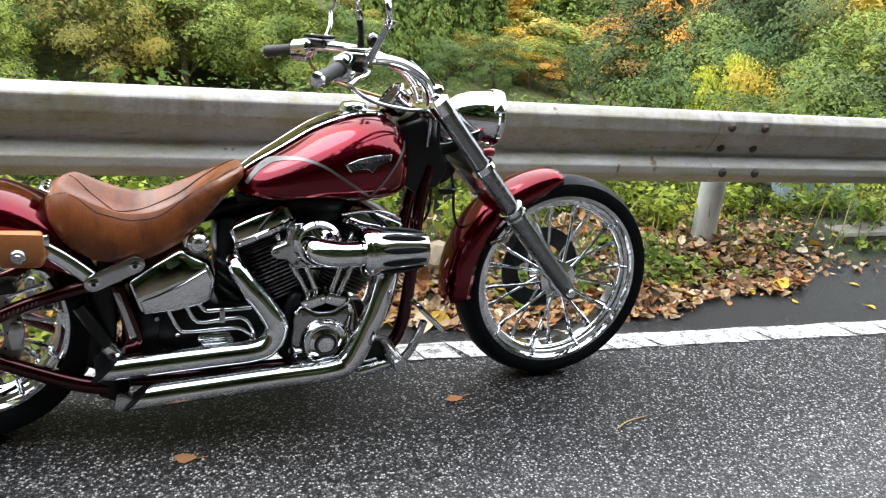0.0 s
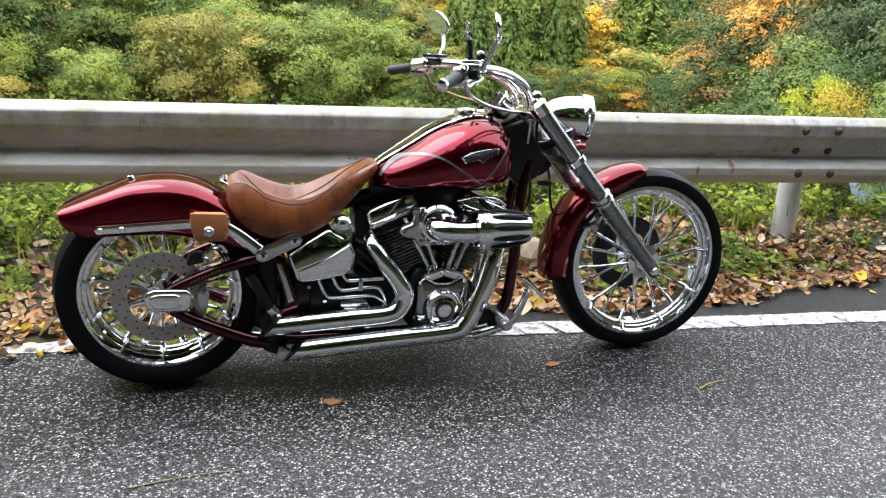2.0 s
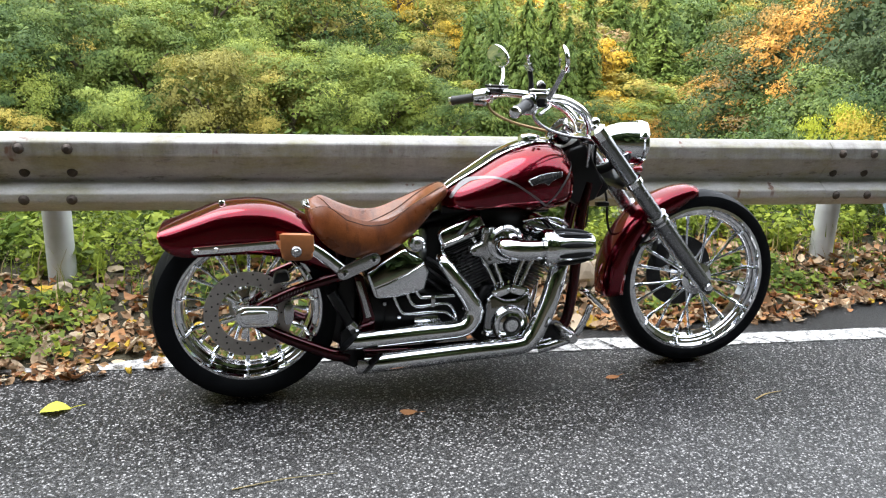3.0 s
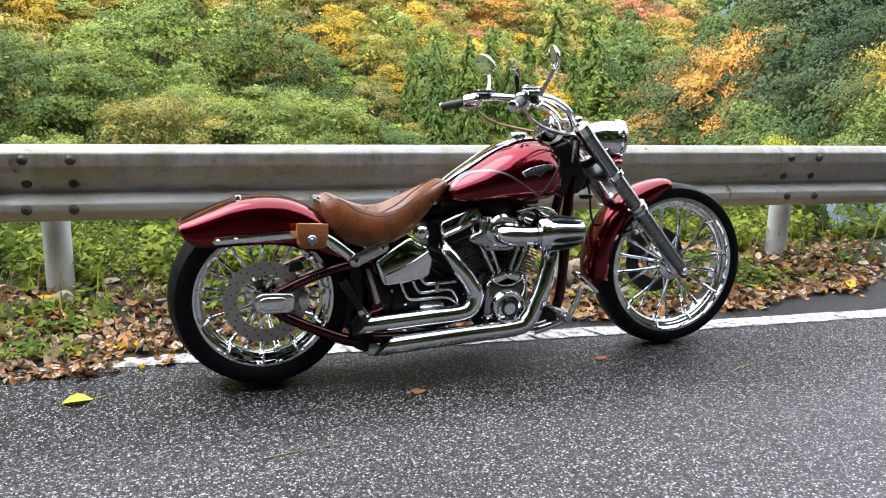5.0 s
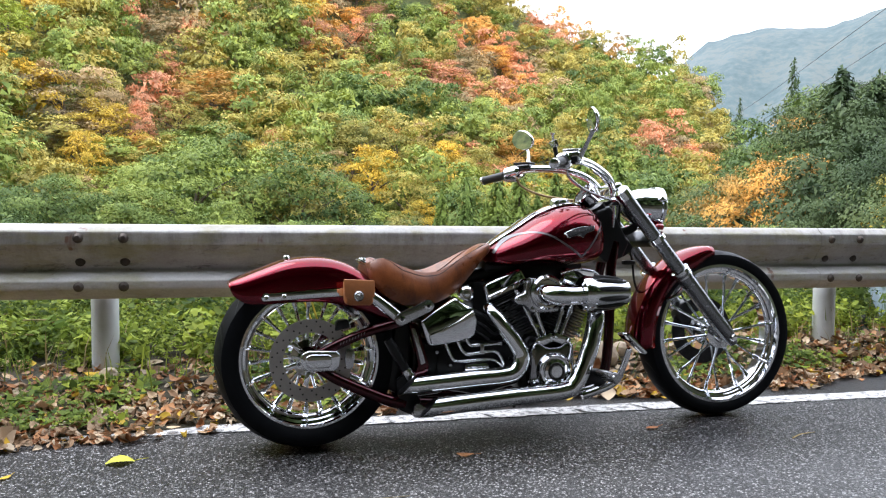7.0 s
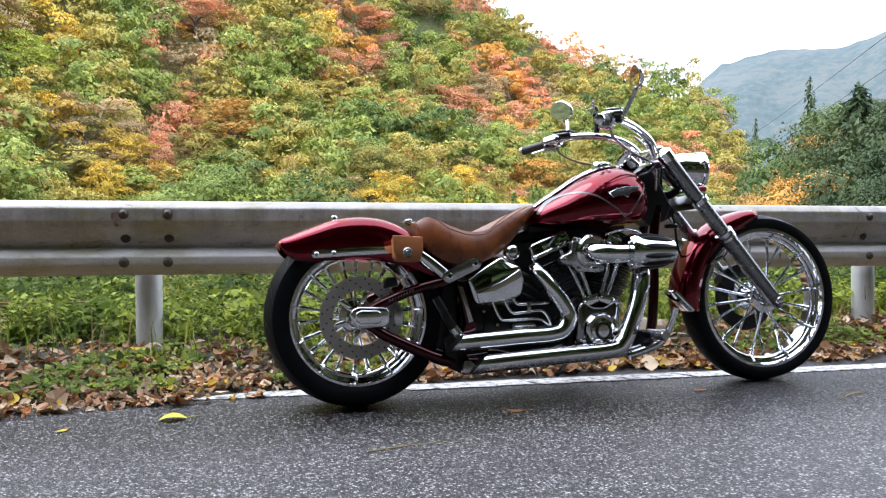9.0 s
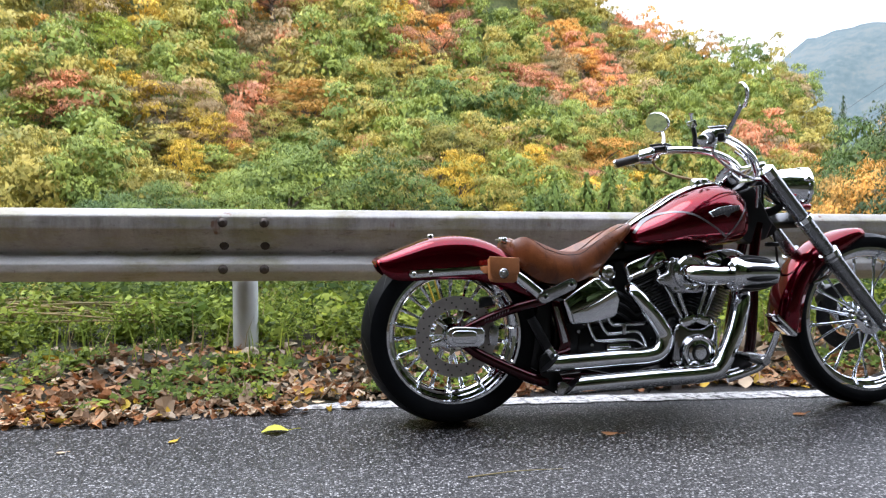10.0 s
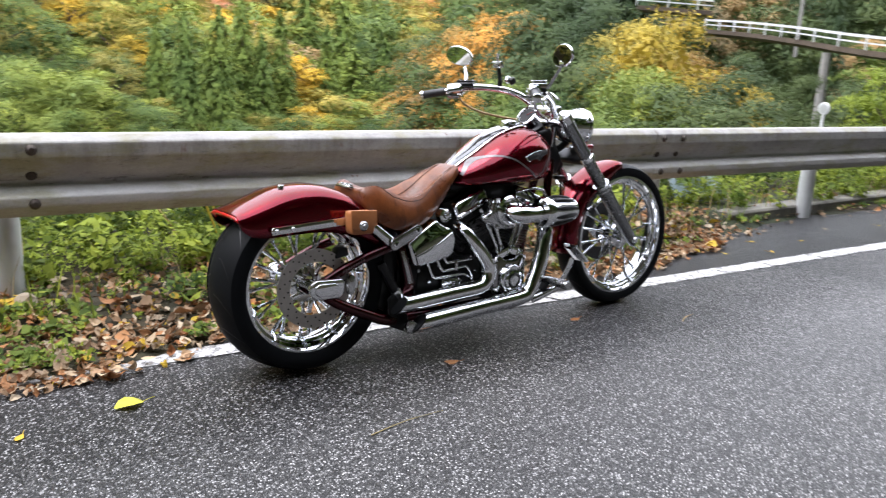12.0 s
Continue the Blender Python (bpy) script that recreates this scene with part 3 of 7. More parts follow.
def build_guardrail():
    rail = thing("guardrail", "weathered grey W-beam steel guardrail on round posts", "guardrail")
    joints = [-9.34, -5.35, -1.36, 2.60, 6.58, 10.5]
    for a, b in zip(joints, joints[1:]):
        # each length laps a little over the next
        loops = []
        for x, off in ((a - 0.16, 0.004), (a + 0.02, 0.004), ((a + b) / 2, 0.0), (b + 0.02, 0.0), (b + 0.16, 0.0)):
            loops.append([(x, RAIL_Y - off + dy, rail_z(x) + dz) for dy, dz in WAVE])
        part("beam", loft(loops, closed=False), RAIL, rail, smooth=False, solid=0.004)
    for jx in joints[1:-1]:
        for dx in (-0.095, 0.095):
            for dz, out in ((0.288, 0.0), (0.180, 0.052), (0.068, 0.0)):
                x = jx + dx
                prof = [(0, -0.016), (0.011, -0.015), (0.018, -0.008), (0.022, -0.003), (0.023, 0)]
                part("bolt", lathe(prof, "y", (x, RAIL_Y + out - 0.006, rail_z(x) + dz), 12), BOLT_RUST, rail)
    for px in (-9.3, -7.3, -5.33, -3.35, -1.37, 0.61, 2.59, 4.52, 6.5, 8.5):
        prof = [(0.061, -0.5), (0.061, rail_z(px) + 0.30), (0.054, rail_z(px) + 0.325), (0.0, rail_z(px) + 0.33)]
        post = part("post", lathe(prof, "z", (px, RAIL_Y + 0.145, 0), 28), POST_STEEL, rail, "pale galvanised round steel post")
        part("bracket", block(px, RAIL_Y + 0.097, rail_z(px) + 0.175, 0.09, 0.03, 0.2, 0.006), POST_STEEL, post)
    return rail


build_guardrail()


# ---- motorcycle: x forward, y to its left, z up, from the rear tyre's contact ----
BIKE = thing("motorcycle", "dark red chromed custom cruiser motorcycle parked on its side stand", "motorcycle", pose(-0.48, 2.14, 0, -2.7, 0, 2.2))
REAR, FRONT = Vector((-0.03, 0, 0.331)), Vector((1.700, 0, 0.351))


def tyre_profile(r_out, r_rim, half):
    side = [(r_rim, half * 0.80), (r_rim + 0.012, half * 0.93), (r_rim + (r_out - r_rim) * 0.45, half), (r_rim + (r_out - r_rim) * 0.72, half * 0.93)]
    crown = [(r_out - 0.030 * half / 0.12 * (a ** 2), half * 0.86 * a) for a in (1.0, 0.8, 0.55, 0.28, 0.0)]
    half_p = side + crown
    return [(r, -s) for r, s in half_p] + [(r, s) for r, s in half_p[::-1][1:]]


def wheel(name, label, c, r_out, r_rim, half, spokes, hub_r, hub_half):
    w = thing(name, label, "")
    w.parent = BIKE
    part("tyre", lathe(tyre_profile(r_out, r_rim, half), "y", c, 96), RUBBER, w, "black rubber tyre with shallow tread grooves")
    rh = half * 0.80
    # lip, bead and stepped well, one side and then its mirror image
    edge = [(r_rim + 0.010, -rh - 0.005), (r_rim - 0.004, -rh - 0.006), (r_rim - 0.007, -rh * 0.93), (r_rim - 0.009, -rh * 0.80), (r_rim - 0.019, -rh * 0.76), (r_rim - 0.020, -rh * 0.60), (r_rim - 0.028, -rh * 0.56), (r_rim - 0.031, -rh * 0.40), (r_rim - 0.034, -rh * 0.36), (r_rim - 0.034, -rh * 0.12)]
    rim = edge + [(r, -y) for r, y in edge[::-1]] + [(r_rim + 0.012, rh * 0.7), (r_rim + 0.012, -rh * 0.7)]
    part("rim", lathe(rim, "y", c, 96, closed=True), CHROME, w, "polished chrome rim")
    hub = [(0.014, -hub_half), (hub_r * 0.55, -hub_half), (hub_r * 0.62, -hub_half * 0.8), (hub_r, -hub_half * 0.72), (hub_r, -hub_half * 0.5), (hub_r * 0.6, -hub_half * 0.4), (hub_r * 0.6, hub_half * 0.4), (hub_r, hub_half * 0.5), (hub_r, hub_half * 0.72), (hub_r * 0.6, hub_half * 0.8), (0.014, hub_half)]
    part("hub", lathe(hub, "y", c, 40, closed=True), CHROME, w)
    bm = bmesh.new()
    end = r_rim - 0.030
    y_rim = -rh * 0.30
    pts = [(hub_r * 0.7, -hub_half * 0.62, 0.0070), (hub_r * 1.4, -hub_half * 0.58, 0.0050), (end * 0.70, y_rim * 0.6 - hub_half * 0.25, 0.0054), (end - 0.040, y_rim, 0.0060), (end - 0.030, y_rim, 0.0078), (end - 0.012, y_rim, 0.0082), (end + 0.004, y_rim, 0.0100)]
    sweep([(r, y, 0) for r, y, _ in pts], [q for _, _, q in pts], 8, 2, bm=bm)
    # the foot of the spoke spreads over the rim's well towards both lips
    foot = [(end - 0.003, y_rim, 0.0075), (end, -rh * 0.52, 0.0062), (r_rim - 0.024, -rh * 0.66, 0.0050), (r_rim - 0.012, -rh * 0.88, 0.0042)]
    sweep([(r, y, 0) for r, y, _ in foot], [q for _, _, q in foot], 8, 2, bm=bm)
    sweep([(r, -y * 0.8, 0) for r, y, _ in foot], [q for _, _, q in foot], 8, 2, bm=bm)
    sp = part("spoke", bm, SPOKE, w)
    sp.matrix_basis = Matrix.Translation(c)
    for k in range(spokes):
        a = math.tau * (k + 0.35) / spokes
        m = Matrix.Translation(c) @ Matrix.Rotation(-a, 4, "Y") @ Matrix.Diagonal((1, -0.5 if k % 2 else 1, 1, 1))
        if k == 0:
            sp.matrix_basis = m
            continue
        o = new("spoke", sp.data)
        o.parent, o.matrix_basis = w, m
    return w


def tread(c, r_out, half, n, parent):
    """Slanting tread grooves, as thin black inlays on the crown."""
    for k in range(n):
        for s in (-1, 1):
            bm = bmesh.new()
            pts = []
            for j in range(6):
                q = j / 5
                a = math.tau * (k + (0.5 if s > 0 else 0)) / n + 0.22 * q * q
                yy = s * half * (0.12 + 0.66 * q)
                rr = r_out - 0.030 * half / 0.12 * (yy / (half * 0.86)) ** 2 + 0.0012
                pts.append((a, yy, rr))
            row = []
            for j, (a, yy, rr) in enumerate(pts):
                wd = 0.0035 * math.sin(math.pi * (0.12 + 0.8 * j / 5)) / r_out
                row.append([Vector((c.x + rr * math.cos(a + d), c.y + yy, c.z + rr * math.sin(a + d))) for d in (-wd, wd)])
            loft(row, closed=False, bm=bm)
            part("tread_groove", bm, BLACK, parent, smooth=False)


rear_wheel = wheel("rear_wheel", "wide rear wheel with chrome spokes", REAR, 0.331, 0.243, 0.124, 22, 0.066, 0.080)
front_wheel = wheel("front_wheel", "tall narrow front wheel with chrome spokes", FRONT, 0.351, 0.284, 0.066, 20, 0.064, 0.074)
tread(REAR, 0.331, 0.124, 16, rear_wheel)
tread(FRONT, 0.351, 0.066, 20, front_wheel)


def brake_disc(name, c, y, r0, r1, holes, parent, mat=None):
    bm = lathe([(r0, y - 0.003), (r1, y - 0.003), (r1, y + 0.003), (r0, y + 0.003)], "y", c, 64, closed=True)
    d = part(name, bm, mat or STEEL, parent, "drilled steel brake disc")
    hole = lathe([(0, -0.0012), (0.0032, -0.0012), (0.0032, 0.001)], "y", (0, 0, 0), 8)
    h = part("drill_hole", hole, BLACK, d)
    for k in range(holes * 3):
        ring, a = k % 3, math.tau * k / (holes * 3)
        rr = r0 + (r1 - r0) * (0.18, 0.5, 0.82)[ring]
        o = h if k == 0 else new("drill_hole", h.data)
        o.parent = d
        o.matrix_basis = Matrix.Translation((c.x + rr * math.cos(a), c.y + y - 0.0035, c.z + rr * math.sin(a)))
    return d


brake_disc("brake_disc", REAR, -0.135, 0.098, 0.146, 16, rear_wheel)
for k in range(6):
    a = math.tau * k / 6 + 0.3
    m = Matrix.Translation((REAR.x + 0.068 * math.cos(a), -0.125, REAR.z + 0.068 * math.sin(a))) @ Matrix.Rotation(-a, 4, "Y")
    part("disc_carrier", block(0, 0, 0, 0.05, 0.012, 0.018, 0.004, m), CHROME, rear_wheel)
brake_disc("brake_disc", FRONT, 0.085, 0.085, 0.146, 14, front_wheel, BLACK_METAL)
part("brake_caliper", slab([(1.60, 0.36), (1.57, 0.42), (1.585, 0.47), (1.63, 0.49), (1.645, 0.44), (1.64, 0.38)], 0.062, 0.125, 0.01), BLACK_METAL, BIKE, "black front brake caliper")
part("brake_caliper", slab([(0.05, 0.43), (0.06, 0.47), (0.10, 0.475), (0.11, 0.44)], -0.15, -0.10, 0.01), BLACK_METAL, BIKE)


# -- mudguards --
def fender_rear():
    st = [(-0.303, 0.612, 0.584, 0.118), (-0.288, 0.619, 0.560, 0.122), (-0.252, 0.634, 0.538, 0.128), (-0.195, 0.656, 0.532, 0.132), (-0.106, 0.686, 0.536, 0.136), (-0.003, 0.694, 0.536, 0.138),
          (0.084, 0.679, 0.522, 0.138), (0.163, 0.640, 0.495, 0.136), (0.225, 0.585, 0.462, 0.132), (0.262, 0.53, 0.44, 0.130)]
    loops = []
    for x, zt, zb, w in st:
        h = zt - zb
        half = [(w + 0.005, zb), (w + 0.005, zb + 0.28 * h), (w + 0.003, zb + 0.57 * h), (w - 0.004, zb + 0.74 * h), (w * 0.89, zb + 0.86 * h), (w * 0.72, zb + 0.935 * h), (w * 0.42, zb + 0.985 * h)]
        loops.append([(x, -y, z) for y, z in half] + [(x, 0, zt)] + [(x, y, z) for y, z in half[::-1]])
    rows = list(zip(*loops))
    fine = [spline(r, 4) for r in rows]
    loops = [list(t) for t in zip(*fine)]
    f = part("rear_fender", loft(loops, closed=False), RED, BIKE, "glossy dark red bobbed rear mudguard", solid=0.005)
    bm = loft([[Vector((p[0] - 0.004, p[1] * 0.98, p[2] - 0.003)) for p in loops[0][2:-2]], [Vector((p[0] + 0.012, p[1] * 0.97, p[2] - 0.022)) for p in loops[0][2:-2]]], closed=False)
    part("tail_light", bm, TAIL_RED, f, "thin red tail light strip", solid=0.006)
    disc_bolt(0, 0, 0, 0.012, 0.012, f, CHROME, "z").matrix_basis = Matrix.Translation((-0.105, -0.03, 0.688))
    return f


def fender_front():
    loops = []
    for k in range(26):
        q = k / 25
        a = radians(188 - 92 * q)
        r = 0.397 - 0.026 * q + 0.006 * math.sin(q * math.pi)
        w = 0.079 * (1 - 0.16 * smooth(0.7, 1.0, q)) * (0.86 + 0.14 * smooth(0, 0.15, q))
        depth = 0.070 * (1 - 0.45 * smooth(0.8, 1.0, q))
        half = [(w, r - depth), (w + 0.002, r - depth * 0.6), (w * 0.97, r - depth * 0.34), (w * 0.84, r - depth * 0.16), (w * 0.55, r - depth * 0.04)]
        sec = [(-y, s) for y, s in half] + [(0, r)] + [(y, s) for y, s in half[::-1]]
        loops.append([(FRONT.x + s * math.cos(a), y, FRONT.z + s * math.sin(a)) for y, s in sec])
    f = part("front_fender", loft(loops, closed=False), RED, BIKE, "glossy dark red front mudguard", solid=0.004)
    part("fender_bracket", sweep([(1.50, -0.10, 0.56), (1.47, -0.088, 0.52), (1.42, -0.082, 0.50)], 0.008, 8), CHROME, f)
    return f


fender_rear()
fender_front()
for s in (-1, 1):
    strut = part("fender_strut", slab([(-0.205, 0.557), (-0.196, 0.572), (0.19, 0.592), (0.19, 0.560), (-0.196, 0.543)], s * 0.142, s * 0.162, 0.006), CHROME, BIKE, "chrome mudguard strut")
    for bx in (-0.185, -0.125):
        disc_bolt(bx, -0.162 if s < 0 else 0.176, 0.558 + (bx + 0.185) * 0.05, 0.008, 0.006, strut, CHROME)
    part("support_link", sweep([(0.17, s * 0.155, 0.560), (0.22, s * 0.158, 0.525), (0.29, s * 0.165, 0.465)], [0.018, 0.020, 0.022], 12, 4, 0.5), CHROME, BIKE)
    pill = [(0.283 + 0.022 * math.cos(a), 0.468 + 0.022 * math.sin(a)) for a in [radians(115 + 18 * i) for i in range(11)]] + [(0.385 + 0.022 * math.cos(a), 0.515 + 0.022 * math.sin(a)) for a in [radians(-65 + 18 * i) for i in range(11)]]
    pl = part("support_plate", slab(pill, s * 0.168, s * 0.188, 0.005), CHROME_DULL, BIKE, "satin chrome bolted plate")
    for bx, bz in ((0.285, 0.470), (0.383, 0.514)):
        disc_bolt(bx, -0.188 if s < 0 else 0.195, bz, 0.013, 0.006, pl, CHROME)
        disc_bolt(bx, -0.1935 if s < 0 else 0.1955, bz, 0.006, 0.001, pl, BLACK, name="hex_socket")

# tool pouch strapped to the strut
pouch = part("tool_pouch", slab([(0.078, 0.612), (0.178, 0.608), (0.180, 0.534), (0.170, 0.524), (0.090, 0.526), (0.080, 0.536)], -0.212, -0.163, 0.010, 3), LEATHER_TAN, BIKE, "small tan leather tool pouch")
part("flap", slab([(0.074, 0.618), (0.182, 0.612), (0.183, 0.556), (0.152, 0.544), (0.126, 0.539), (0.100, 0.545), (0.076, 0.558)], -0.220, -0.213, 0.003), LEATHER_TAN, pouch)
part("snap", lathe([(0, -0.011), (0.006, -0.011), (0.008, -0.008), (0.014, -0.008), (0.018, -0.004), (0.0195, 0)], "y", (0.126, -0.220, 0.559), 18), CHROME_DULL, pouch, "round metal snap")


# -- seat --
def seat():
    st = [(0.178, 0.664, 0.625, 0.085), (0.192, 0.676, 0.595, 0.125), (0.235, 0.672, 0.545, 0.158), (0.30, 0.640, 0.512, 0.172), (0.37, 0.616, 0.508, 0.168), (0.44, 0.618, 0.520, 0.150),
          (0.51, 0.648, 0.555, 0.128), (0.57, 0.690, 0.612, 0.110), (0.62, 0.722, 0.668, 0.096), (0.655, 0.738, 0.700, 0.080), (0.668, 0.738, 0.712, 0.060)]
    loops = []
    for x, zt, zb, w in st:
        h, lip = zt - zb, 0.022 * smooth(0.18, 0.25, x) * (1 - smooth(0.50, 0.64, x))
        half = [(w * 0.55, zb), (w * 0.92, zb + 0.06 * h), (w, zb + 0.30 * h), (w * 0.985, zb + 0.58 * h), (w * 0.92, zb + 0.82 * h + lip * 0.6), (w * 0.78, zb + 0.97 * h + lip), (w * 0.62, zb + 0.97 * h + lip * 0.75), (w * 0.45, zt - lip * 0.5), (w * 0.2, zt - lip * 1.3)]
        loops.append([(x, -y, z) for y, z in half] + [(x, y, z) for y, z in half[::-1]])
    fine = [spline(r, 4) for r in zip(*loops)]
    s = part("seat", loft([list(t) for t in zip(*fine)]), SEAT, BIKE, "worn brown leather solo saddle")
    tree = BVHTree.FromPolygons([v.co for v in s.data.vertices], [tuple(p.vertices) for p in s.data.polygons])
    for sy in (-1, 1):
        for off, x0, x1, nm in ((([0.2, 0.3, 0.45, 0.66], [0.74, 0.86, 0.86, 0.62]), 0.20, 0.655, "stitched_seam"), (([0.22, 0.335, 0.45, 0.66], [0.66, 0.20, 0.46, 0.56]), 0.225, 0.640, "inner_seam")):
            pts = []
            for i in range(24):
                x = x0 + (x1 - x0) * i / 23
                w = float(np.interp(x, [q[0] for q in st], [q[3] for q in st]))
                hit = tree.ray_cast(Vector((x, sy * float(np.interp(x, *off)) * w, 1.2)), Vector((0, 0, -1)))
                if hit[0]:
                    pts.append(hit[0] + Vector((0, 0, 0.0008)))
            part(nm, sweep(pts, 0.0013, 6, 1, smooth=False), THREAD, s)
    hit = tree.ray_cast(Vector((0.335, -0.03, 1.2)), Vector((0, 0, -1)))
    part("tuft_button", lathe([(0.011, -0.002), (0.010, 0.003), (0, 0.005)], "z", hit[0], 14), THREAD, s)
    br = part("seat_bracket", block(0.183, 0.0, 0.668, 0.05, 0.10, 0.012, 0.004, Matrix.Rotation(radians(28), 4, "Y")), CHROME_DULL, s)
    for yy in (-0.03, 0.0, 0.03):
        disc_bolt(0.178, yy, 0.676, 0.009, 0.012, br, CHROME, "z")
    return s


seat()


# -- fuel tank --
def tank():
    st = [(0.652, 0.702, 0.664, 0.030), (0.662, 0.712, 0.656, 0.060), (0.70, 0.742, 0.650, 0.110), (0.78, 0.792, 0.648, 0.158), (0.87, 0.848, 0.647, 0.188), (0.96, 0.882, 0.647, 0.200),
          (1.03, 0.890, 0.650, 0.194), (1.085, 0.876, 0.660, 0.170), (1.115, 0.845, 0.678, 0.135), (1.128, 0.805, 0.705, 0.085), (1.131, 0.785, 0.73, 0.040)]
    loops = []
    for x, zt, zb, w in st:
        zc = zb + 0.42 * (zt - zb)
        lp = []
        for k in range(32):
            a = math.tau * k / 32
            c, s = math.cos(a), math.sin(a)
            y = w * math.copysign(abs(c) ** 0.78, c)
            z = zc + (zt - zc) * abs(s) ** 0.92 if s >= 0 else zc - (zc - zb) * abs(s) ** 0.62
            lp.append((x, y, z))
        loops.append(lp)
    fine = [spline(r, 4) for r in zip(*loops)]
    t = part("fuel_tank", loft([list(q) for q in zip(*fine)]), RED, BIKE, "glossy candy red teardrop fuel tank with silver lines")
    tree = BVHTree.FromPolygons([v.co for v in t.data.vertices], [tuple(p.vertices) for p in t.data.polygons])

    def on_side(x, z, s, lift=0.0012):
        h = tree.ray_cast(Vector((x, s * 0.6, z)), Vector((0, -s, 0)))
        return h[0] + h[1] * lift * (1 if h[1].dot(Vector((0, s, 0))) > 0 else -1) if h[0] else None

    upper = [(0.674, 0.700), (0.690, 0.722), (0.715, 0.745), (0.755, 0.768), (0.813, 0.779), (0.867, 0.766), (0.925, 0.730), (0.993, 0.685)]
    rise = [(0.993, 0.685), (1.030, 0.728), (1.072, 0.782), (1.106, 0.828)]
    for s in (-1, 1):
        mid = spline([(x, 0, z) for x, z in upper], 5) + spline([(x, 0, z) for x, z in rise], 4)[1:]
        rows = []
        for i, p in enumerate(mid):
            d = (mid[min(i + 1, len(mid) - 1)] - mid[max(i - 1, 0)]).normalized()
            nrm = Vector((-d.z, 0, d.x)) * 0.0036
            q = [on_side((p + nrm * k).x, (p + nrm * k).z, s) for k in (-1, 1)]
            if all(q):
                rows.append(q)
        part("pinstripe", loft(rows, closed=False), SILVER_LINE, t, "thin silver V-shaped line")
        out = [(0.918, 0.774), (0.955, 0.790), (0.998, 0.799), (1.050, 0.802), (1.046, 0.784), (1.020, 0.778), (1.004, 0.771), (0.991, 0.756), (0.976, 0.766), (0.955, 0.763), (0.932, 0.755)]
        for nm, k, lift, mt in (("badge", 1.0, 0.0022, CHROME), ("badge_face", 0.92, 0.0042, BLACK)):
            cx, cz = 0.988, 0.780
            bm = bmesh.new()
            grid = []
            for r in ((0.90, 0.95, 1.0) if nm == "badge" else (0.0, 0.2, 0.4, 0.6, 0.8, 1.0)):
                grid.append([on_side(cx + (x - cx) * k * max(r, 0.02), cz + (z - cz) * k * max(r, 0.02), s, lift) for x, z in out])
            for a, b in zip(grid, grid[1:]):
                loft([a, b], caps=False, bm=bm)
            part(nm, bm, mt, t, "", solid=0.002)
        for i in range(7):
            x = 0.946 + i * 0.0150
            pts = [on_side(x, 0.786 + 0.12 * (x - 0.94), s, 0.0062), on_side(x, 0.776 + 0.12 * (x - 0.94), s, 0.0062)]
            if i != 3:
                part("letter_bar", sweep(pts, 0.0008, 6, smooth=False), SILVER_LINE, t)
    # console along the top
    cons, trim = [], []
    for i in range(22):
        x = 0.672 + (1.075 - 0.672) * i / 21
        w = float(np.interp(x, [0.67, 0.75, 0.95, 1.04, 1.075], [0.022, 0.036, 0.052, 0.048, 0.02]))
        z = tree.ray_cast(Vector((x, 0, 1.5)), Vector((0, 0, -1)))[0].z
        ze = tree.ray_cast(Vector((x, w, 1.5)), Vector((0, 0, -1)))[0].z
        cons.append([(x, -w, ze + 0.001), (x, -w * 0.85, ze + 0.012), (x, -w * 0.4, z + 0.013), (x, w * 0.4, z + 0.013), (x, w * 0.85, ze + 0.012), (x, w, ze + 0.001)])
        trim.append((x, -w - 0.002, ze + 0.004))
    c = part("tank_console", loft(cons, closed=False), GLOSS_BLACK, t, "black tank-top console edged in chrome")
    for s in (1, -1):
        part("console_trim", sweep([(x, y * s, z) for x, y, z in trim], 0.0055, 8, 1, smooth=False), CHROME, c)
    zt = tree.ray_cast(Vector((0.985, 0, 1.5)), Vector((0, 0, -1)))[0].z
    part("fuel_cap", lathe([(0.040, -0.004), (0.040, 0.014), (0.034, 0.022), (0.015, 0.026), (0, 0.026)], "z", (0.985, 0, zt + 0.006), 32), CHROME, c, "round chrome filler cap")
    return t


tank()


# -- fork, headlight, bars --
FORK_TOP, FORK_AX = Vector((1.205, 0, 0.930)), Vector((1.692, 0, 0.343))
fdir = (FORK_AX - FORK_TOP).normalized()


def fork_at(q, y):
    p = FORK_TOP.lerp(FORK_AX, q)
    return Vector((p.x, y, p.z))


